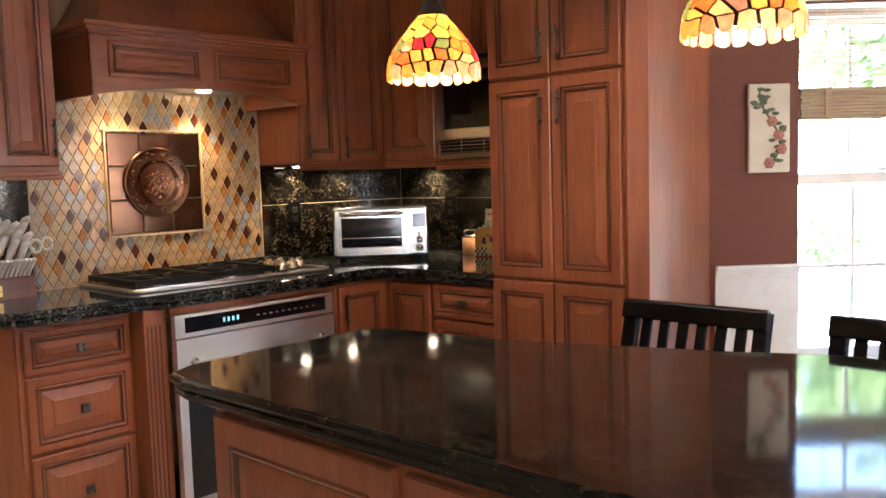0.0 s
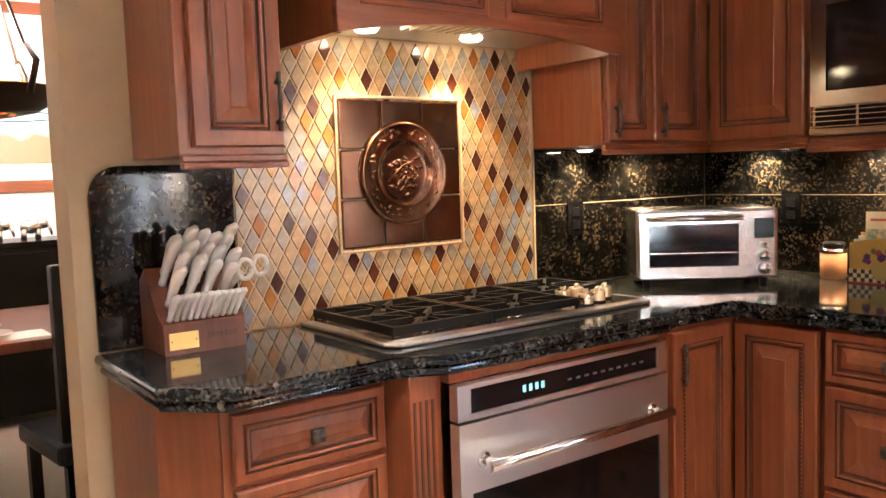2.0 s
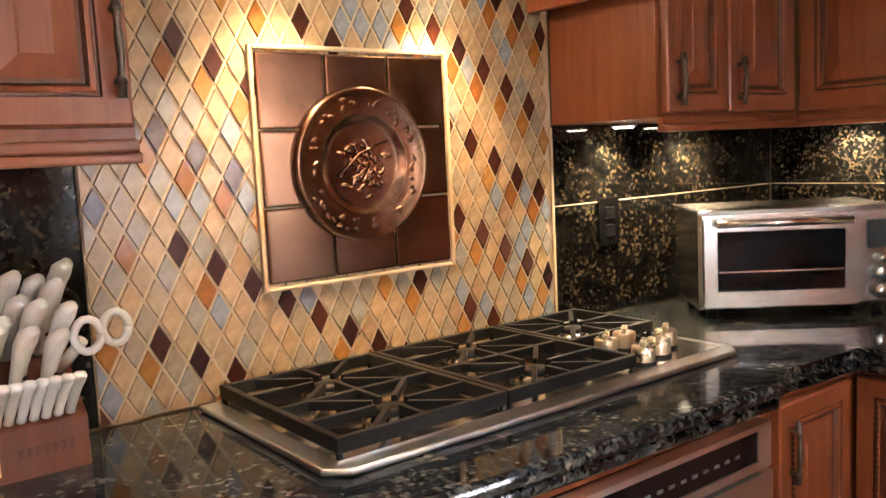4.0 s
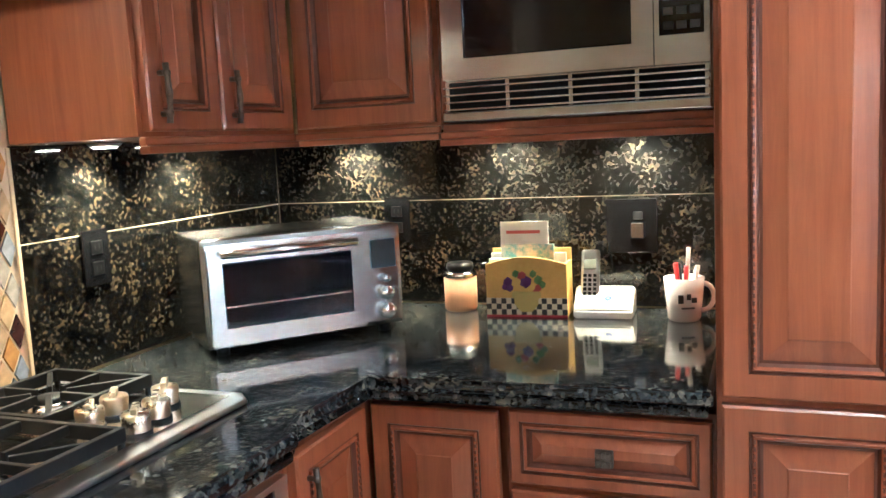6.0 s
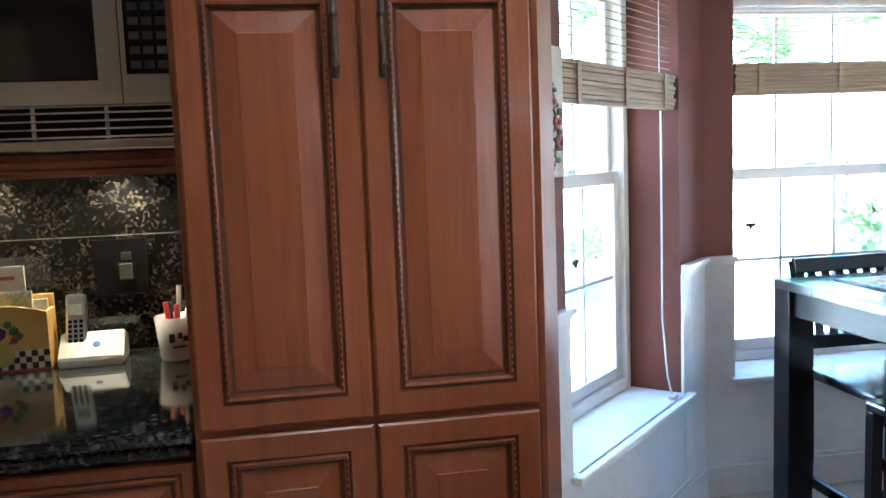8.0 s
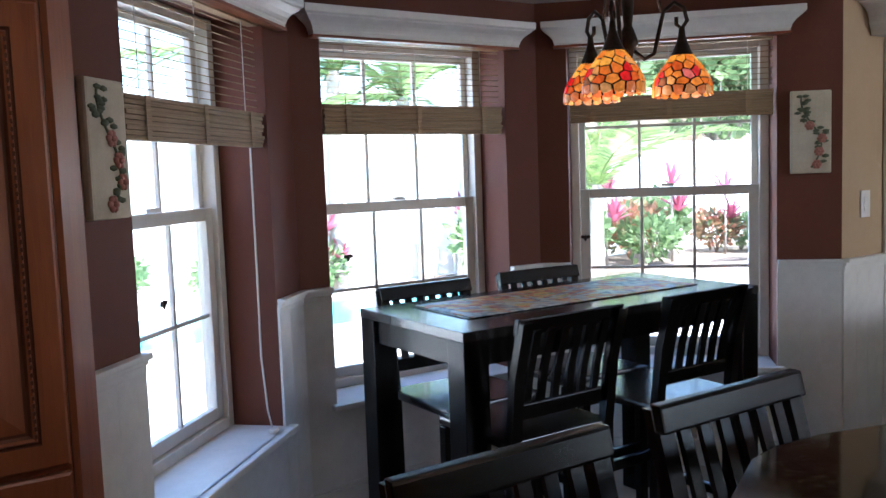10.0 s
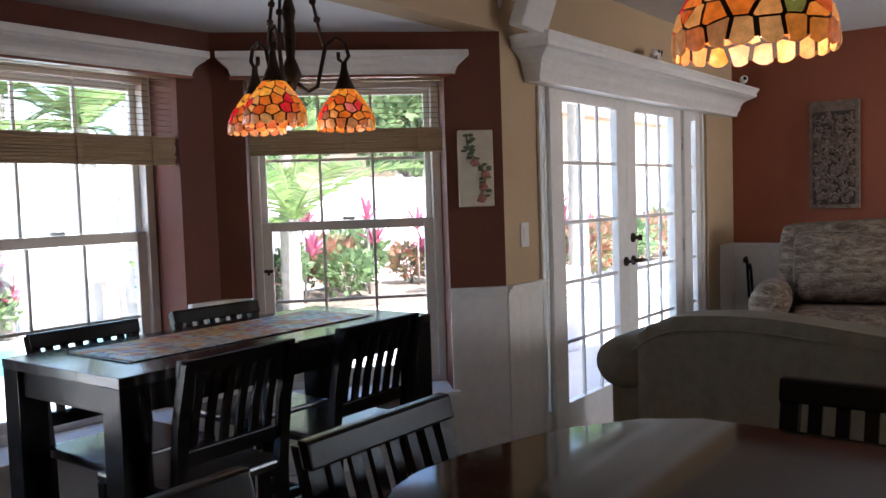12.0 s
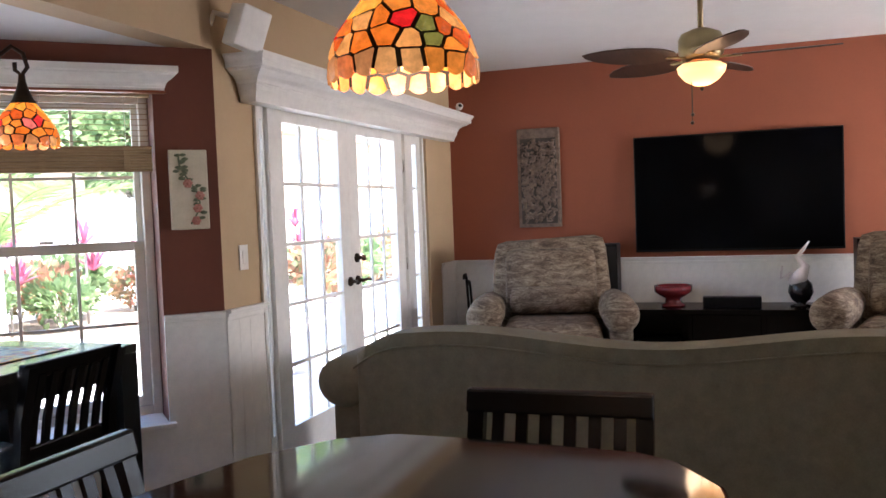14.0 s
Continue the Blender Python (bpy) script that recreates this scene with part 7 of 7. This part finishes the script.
def leaf_mesh(name, n, seed, r, size, material, flat=0.75, slim=0.35):
    """A crown of many small bent leaves in an uneven ball."""
    rnd = random.Random(seed)
    vs, fs = [], []
    for _ in range(n):
        d = Vector((rnd.gauss(0, 1), rnd.gauss(0, 1), rnd.gauss(0, 1) * flat)).normalized()
        c = d * r * rnd.uniform(0.45, 1.0) * (1 + 0.25 * noise.noise(d * 2.3))
        c.z *= flat
        up = (d + Vector((rnd.uniform(-0.6, 0.6), rnd.uniform(-0.6, 0.6), rnd.uniform(-0.2, 0.9)))).normalized()
        side = up.cross(Vector((rnd.random(), rnd.random(), rnd.random()))).normalized()
        l_ = size * rnd.uniform(0.6, 1.3)
        w = l_ * slim
        k = len(vs)
        vs += [c, c + up * l_ * 0.5 + side * w, c + up * l_, c + up * l_ * 0.5 - side * w]
        fs.append((k, k + 1, k + 2, k + 3))
    me = bpy.data.meshes.new(name)
    me.from_pydata(vs, [], fs)
    me.materials.append(material)
    return me


def leafy(name, dark, light):
    m, t, b = mat(name, 0.5)
    g = t.nodes.new("ShaderNodeNewGeometry")
    t.links.new(ramp(t, g.outputs["Random Per Island"], [(0.0, dark), (1.0, light)]), b.inputs["Base Color"])
    tr = t.nodes.new("ShaderNodeBsdfTranslucent")
    t.links.new(ramp(t, g.outputs["Random Per Island"], [(0.0, tuple(c * 1.4 for c in dark)), (1.0, tuple(c * 1.4 for c in light))]), tr.inputs["Color"])
    mx = t.nodes.new("ShaderNodeMixShader")
    mx.inputs[0].default_value = 0.35
    t.links.new(b.outputs[0], mx.inputs[1])
    t.links.new(tr.outputs[0], mx.inputs[2])
    t.links.new(mx.outputs[0], t.nodes["Material Output"].inputs["Surface"])
    return m


GREEN = leafy("green_leaf", (0.075, 0.125, 0.05), (0.24, 0.33, 0.15))
CROTON = leafy("croton_leaf", (0.12, 0.19, 0.09), (0.42, 0.17, 0.11))
PINK = leafy("pink_leaf", (0.26, 0.06, 0.1), (0.5, 0.15, 0.22))
PALM = leafy("palm_leaf", (0.09, 0.16, 0.045), (0.28, 0.36, 0.13))
BARK = mixed("grey_bark", (0.2, 0.17, 0.14), (0.36, 0.32, 0.27), 9, 0.9, bumps=0.6)
shrub_meshes = [leaf_mesh("foliage", 700, 60 + k, 0.5, 0.13, m_) for k, m_ in enumerate((GREEN, CROTON, GREEN))]
stem_bm = bmesh.new()
for k in range(6):
    a = k * 1.05
    tube(stem_bm, [(0, 0, -0.55), (0.1 * math.cos(a), 0.1 * math.sin(a), -0.2), (0.25 * math.cos(a), 0.25 * math.sin(a), 0.15)], 0.014, 5)
stem_me = mesh_of("stems", stem_bm, BARK)


def shrub(x, y, sc, k):
    t = thing("shrub", "rounded croton shrub with red and green leaves" if k == 1 else "dense green garden shrub by the fence", "shrub", pose(x, y, -0.13 + 0.54 * sc, 0, 0, 40 * x) @ Matrix.Diagonal((sc, sc, sc, 1)), "garden shrubs")
    tagged(piece("foliage", shrub_meshes[k], t, Matrix()), kind="stuff")
    piece("stems", stem_me, t, Matrix())


rnd = random.Random(11)
for k in range(26):
    x = 5.2 + k * 0.78 + rnd.uniform(-0.2, 0.2)
    shrub(x, 10.4 + rnd.uniform(-0.7, 0.5), rnd.uniform(0.75, 1.15), (0, 1, 2, 0, 1)[k % 5])
for x, y, k in ((11.0, 7.6, 1), (12.2, 7.9, 1), (13.4, 8.0, 0), (14.4, 8.2, 1), (15.6, 8.4, 1), (10.2, 8.6, 0), (17.0, 8.6, 1)):
    shrub(x, y, 1.1, k)
for k in range(8):
    shrub(-6.5 + 1.35 * k, 11.2, rnd.uniform(0.6, 0.9), k % 2 * 2)


def blade_mesh(name, n, length, width, droop, material, seed, spread=(20, 80)):
    """Strap leaves rising from one point and arching over."""
    rnd = random.Random(seed)
    bm = bmesh.new()
    for k in range(n):
        a = k * 2.4 + rnd.uniform(-0.2, 0.2)
        el = radians(rnd.uniform(*spread))
        d = Vector((math.cos(a) * math.cos(el), math.sin(a) * math.cos(el), math.sin(el)))
        side = Vector((-math.sin(a), math.cos(a), 0))
        l_ = length * rnd.uniform(0.7, 1.1)
        prev = None
        for i in range(6):
            u = i / 5
            c = d * l_ * u - Vector((0, 0, droop * l_ * u * u))
            w = width * (0.25 + 1.5 * u * (1.0 - u) + 0.25 * (1 - u)) * (0.05 if i == 5 else 1)
            cur = [bm.verts.new(c - side * w), bm.verts.new(c + side * w)]
            if prev:
                bm.faces.new((prev[0], prev[1], cur[1], cur[0]))
            prev = cur
    return mesh_of(name, bm, material)


cordy = [blade_mesh("leaf_rosette", 22, 0.55, 0.04, 0.25, PINK, 70 + k) for k in range(2)]
for k, (x, y, h) in enumerate(((7.05, 10.1, 1.1), (8.35, 10.0, 1.2), (9.75, 10.1, 1.0), (5.0, 10.8, 0.9), (13.2, 9.2, 1.3), (14.6, 9.4, 1.2), (3.0, 11.1, 0.8))):
    t = thing("cordyline", "pink-red cordyline plant with strap leaves", "plant", pose(x, y, -0.13), "cordylines")
    bm = bmesh.new()
    tube(bm, [(0, 0, 0), (0.02, 0.01, h * 0.5), (0, 0, h)], 0.02, 7)
    part("cane", bm, BARK, t)
    for j, (dx, dz) in enumerate(((0, 0), (0.22, -0.4))):
        piece("leaf_rosette", cordy[(k + j) % 2], t, pose(dx, 0.05 * j, h + dz, 0, 0, 50 * k + 30 * j))


def frond_mesh(seed, length=2.0):
    rnd = random.Random(seed)
    bm = bmesh.new()
    spine = [Vector((length * u, 0, 0.55 * u - 1.15 * u * u)) for u in [k / 14 for k in range(15)]]
    tube(bm, spine, [0.022 - 0.0013 * k for k in range(15)], 5)
    for k in range(2, 58):
        u = k / 58
        i = min(int(u * 14), 13)
        p = spine[i].lerp(spine[i + 1], u * 14 - i)
        l_ = 0.5 * math.sin(math.pi * min(1, u * 0.9 + 0.12)) * rnd.uniform(0.85, 1.1)
        for sgn in (-1, 1):
            d = Vector((0.55, sgn * 0.8, 0.1 - 0.25 * rnd.random())).normalized()
            w = Vector((0.018, 0, 0.006))
            a, b, c = p, p + d * l_ * 0.5, p + d * l_ + Vector((0, 0, -0.12 * l_))
            q = [bm.verts.new(v) for v in (a - w * 0.4, b - w, c, b + w, a + w * 0.4)]
            bm.faces.new(q)
    return mesh_of("frond", bm, PALM)


fronds = [frond_mesh(s_) for s_ in (1, 2)]


def palm(x, y, h, r=0.11, lean=0.0, n=11):
    t = thing("palm_tree", "palm tree with a ringed grey trunk and arching fronds", "palm tree", pose(x, y, -0.13), "palm trees")
    bm = bmesh.new()
    k_ = int(h / 0.12)
    pts = [(lean * (k / k_) ** 1.6 * h, 0, h * k / k_) for k in range(k_ + 1)]
    tube(bm, pts, [r * (1.15 - 0.3 * k / k_) * (1.0 + (0.07 if k % 2 else 0)) for k in range(k_ + 1)], 12)
    part("trunk", bm, BARK, t)
    for k in range(n):
        piece("frond", fronds[k % 2], t, pose(lean * h, 0, h - 0.05, 0, -25 - 35 * (k % 3) + 25, k * 137.5 + 10 * x))


palm(3.2, 11.2, 2.9, 0.1, 0.02)
palm(4.9, 10.6, 3.0, 0.13, 0.1)
palm(4.6, 11.2, 2.6, 0.1, -0.12)
palm(6.3, 9.6, 3.4, 0.11, 0.0)
palm(9.75, 7.0, 3.3, 0.14, 0.0)
palm(1.6, 11.2, 3.1, 0.13, 0.05)
palm(6.1, 9.3, 1.3, 0.09, 0.0, 9)
crown_me = leaf_mesh("crown", 2600, 90, 1.9, 0.3, GREEN, 0.8)
for x, y, z, sc in ((11.5, 15.5, 3.2, 1.0), (14.5, 14.0, 3.0, 0.9), (17.5, 16.0, 3.4, 1.1), (-4.0, 16.0, 3.4, 1.2)):
    t = thing("broadleaf_tree", "broadleaf tree with a full green crown beyond the fence", "tree", pose(x, y, -0.13, 0, 0, 50 * x), "trees beyond the fence")
    bm = bmesh.new()
    tube(bm, [(0, 0, 0), (0.05, 0, z * 0.5), (0, 0.05, z)], [0.16, 0.12, 0.07], 9)
    for k in range(5):
        a = k * 1.26
        tube(bm, [(0.03, 0.02, z * 0.6), (0.6 * math.cos(a), 0.6 * math.sin(a), z * 0.85), (1.1 * math.cos(a), 1.1 * math.sin(a), z + 0.3)], [0.07, 0.045, 0.02], 6)
    part("trunk", bm, BARK, t)
    tagged(piece("crown", crown_me, t, pose(0, 0, z + 0.5) @ Matrix.Diagonal((sc, sc, sc, 1))), kind="stuff")
pl = thing("garden_planter", "tall white ribbed planter on the patio", "planter", pose(5.55, 5.0, -0.13))
bm = bmesh.new()
lathe(bm, [(0.001, 0), (0.16, 0), (0.18, 0.05), (0.24, 0.6), (0.27, 0.78), (0.25, 0.8), (0.22, 0.76), (0.001, 0.74)], 24)
part("pot", bm, CERAMIC, pl)
for k in range(9):
    bm = bmesh.new()
    r_ = 0.175 + 0.0085 * k
    tube(bm, [(r_ * math.cos(a), r_ * math.sin(a), 0.07 + 0.068 * k) for a in [2 * math.pi * i / 20 for i in range(21)]], 0.008, 5)
    part("rib", bm, CERAMIC, pl)

# ---- copper medallion ----
med = thing("copper_medallion", "embossed copper tile medallion set in the mosaic", "medallion", pose(-3.4145, 1.588, 1.118, 0, 0, 90))
MS = 0.432
frame_of("pale_border", med, -0.008, MS + 0.008, -0.008, MS + 0.008, -0.012, -0.0005, 0.009, GROUT)
for i in range(3):
    for j in range(3):
        a, b = 0.004 + i * (MS - 0.008) / 3, 0.004 + j * (MS - 0.008) / 3
        boxed("copper_tile", (a + 0.002, -0.011, b + 0.002, a + (MS - 0.008) / 3 - 0.002, -0.001, b + (MS - 0.008) / 3 - 0.002), COPPER, med, 0.004)
m_ = pose(MS / 2, -0.0108, MS / 2, 90, 0, 0)
bm = bmesh.new()
lathe(bm, [(0.001, 0.004), (0.075, 0.004), (0.088, 0.006), (0.094, 0.012), (0.1, 0.0135), (0.138, 0.0115), (0.143, 0.015), (0.149, 0.014), (0.15, 0.0)], 48, m_)
disc = part("plate", bm, COPPER, med, "round embossed copper plate")
bm = bmesh.new()
blob(bm, (0, 0, 0), 1.0, 1, 1, 1, 1)
lump = mesh_of("relief_lump", bm, COPPER)
rnd = random.Random(4)
for k in range(14):
    a = 2 * math.pi * (k + rnd.uniform(-0.2, 0.2)) / 14
    for q in range(4):
        r_, b_ = 0.119 + rnd.uniform(-0.012, 0.012), a + rnd.uniform(-0.13, 0.13)
        e_ = rnd.uniform(0.004, 0.008)
        piece("relief_lump", lump, disc, m_ @ pose(r_ * math.cos(b_), r_ * math.sin(b_), 0.012, 0, 0, rnd.uniform(0, 180)) @ Matrix.Diagonal((e_ * 1.3, e_ * 0.8, 0.0028, 1)))
for k in range(60):
    u, v = rnd.gauss(0, 0.021), rnd.gauss(-0.012, 0.024)
    e_ = rnd.uniform(0.004, 0.009)
    piece("relief_lump", lump, disc, m_ @ pose(u, v, 0.005, 0, 0, rnd.uniform(0, 180)) @ Matrix.Diagonal((e_ * 1.4, e_ * 0.7, 0.0035, 1)))
bm = bmesh.new()
tube(bm, [m_ @ Vector(p) for p in ((-0.055, -0.02, 0.006), (-0.01, 0.022, 0.01), (0.06, 0.045, 0.007))], [0.004, 0.003, 0.0015], 6)
part("stem_relief", bm, COPPER, disc, "embossed vine stem")

# ---- mosaic pieces ----
DW, DH = 0.044, 0.079
hole = (0.300, 0.755, 1.106, 1.562)


def diamond(cx, cz):
    """The outline of one piece, cut at the panel's edges; none where the medallion lies."""
    if hole[0] + 0.012 < cx < hole[1] - 0.012 and hole[2] + 0.02 < cz < hole[3] - 0.02:
        return None
    g = 0.87
    pts = [(cx - DW / 2 * g, cz), (cx, cz - DH / 2 * g), (cx + DW / 2 * g, cz), (cx, cz + DH / 2 * g)]
    return [(min(max(x, 0.002), MW - 0.01), min(max(z, MZ0 + 0.001), MZ1)) for x, z in pts]


def tile_mesh(pts, material, th=0.0035):
    bm = bmesh.new()
    c = Vector((sum(p[0] for p in pts) / 4, sum(p[1] for p in pts) / 4))
    lo = [bm.verts.new((x, 0.0, z)) for x, z in pts]
    hi = [bm.verts.new((c.x + (x - c.x) * 0.94, -th, c.y + (z - c.y) * 0.94)) for x, z in pts]
    bm.faces.new(hi)
    for k in range(4):
        bm.faces.new((lo[k], lo[(k + 1) % 4], hi[(k + 1) % 4], hi[k]))
    return mesh_of("mosaic_tile", bm, material)


kinds = [TILE_LIGHT, TILE_AMBER, TILE_DARK]
whole = [tile_mesh([(-DW / 2 * 0.87, 0), (0, -DH / 2 * 0.87), (DW / 2 * 0.87, 0), (0, DH / 2 * 0.87)], k) for k in kinds]
rnd = random.Random(12)
cols, rows_ = int(MW / DW) + 2, int((MZ1 - MZ0) / (DH / 2)) + 2
for j in range(rows_):
    for i in range(cols):
        cx, cz = (i + 0.5 * (j % 2)) * DW, MZ0 + j * DH / 2
        if cx > MW - 0.008 or cz > 1.69:
            continue
        o = diamond(cx, cz)
        if o is None:
            continue
        inside = 0.03 < cx < MW - 0.04 and MZ0 + 0.05 < cz < MZ1 - 0.05
        spot = (2 * i + (j % 2) + 3 * j) % 7
        kind = 2 if spot == 0 and rnd.random() < 0.9 else 1 if spot == 3 and rnd.random() < 0.8 else 0
        piece("mosaic_tile", whole[kind] if inside else tile_mesh([(x - cx, z - cz) for x, z in o], kinds[kind]), MOS, pose(cx, -0.0142, cz))
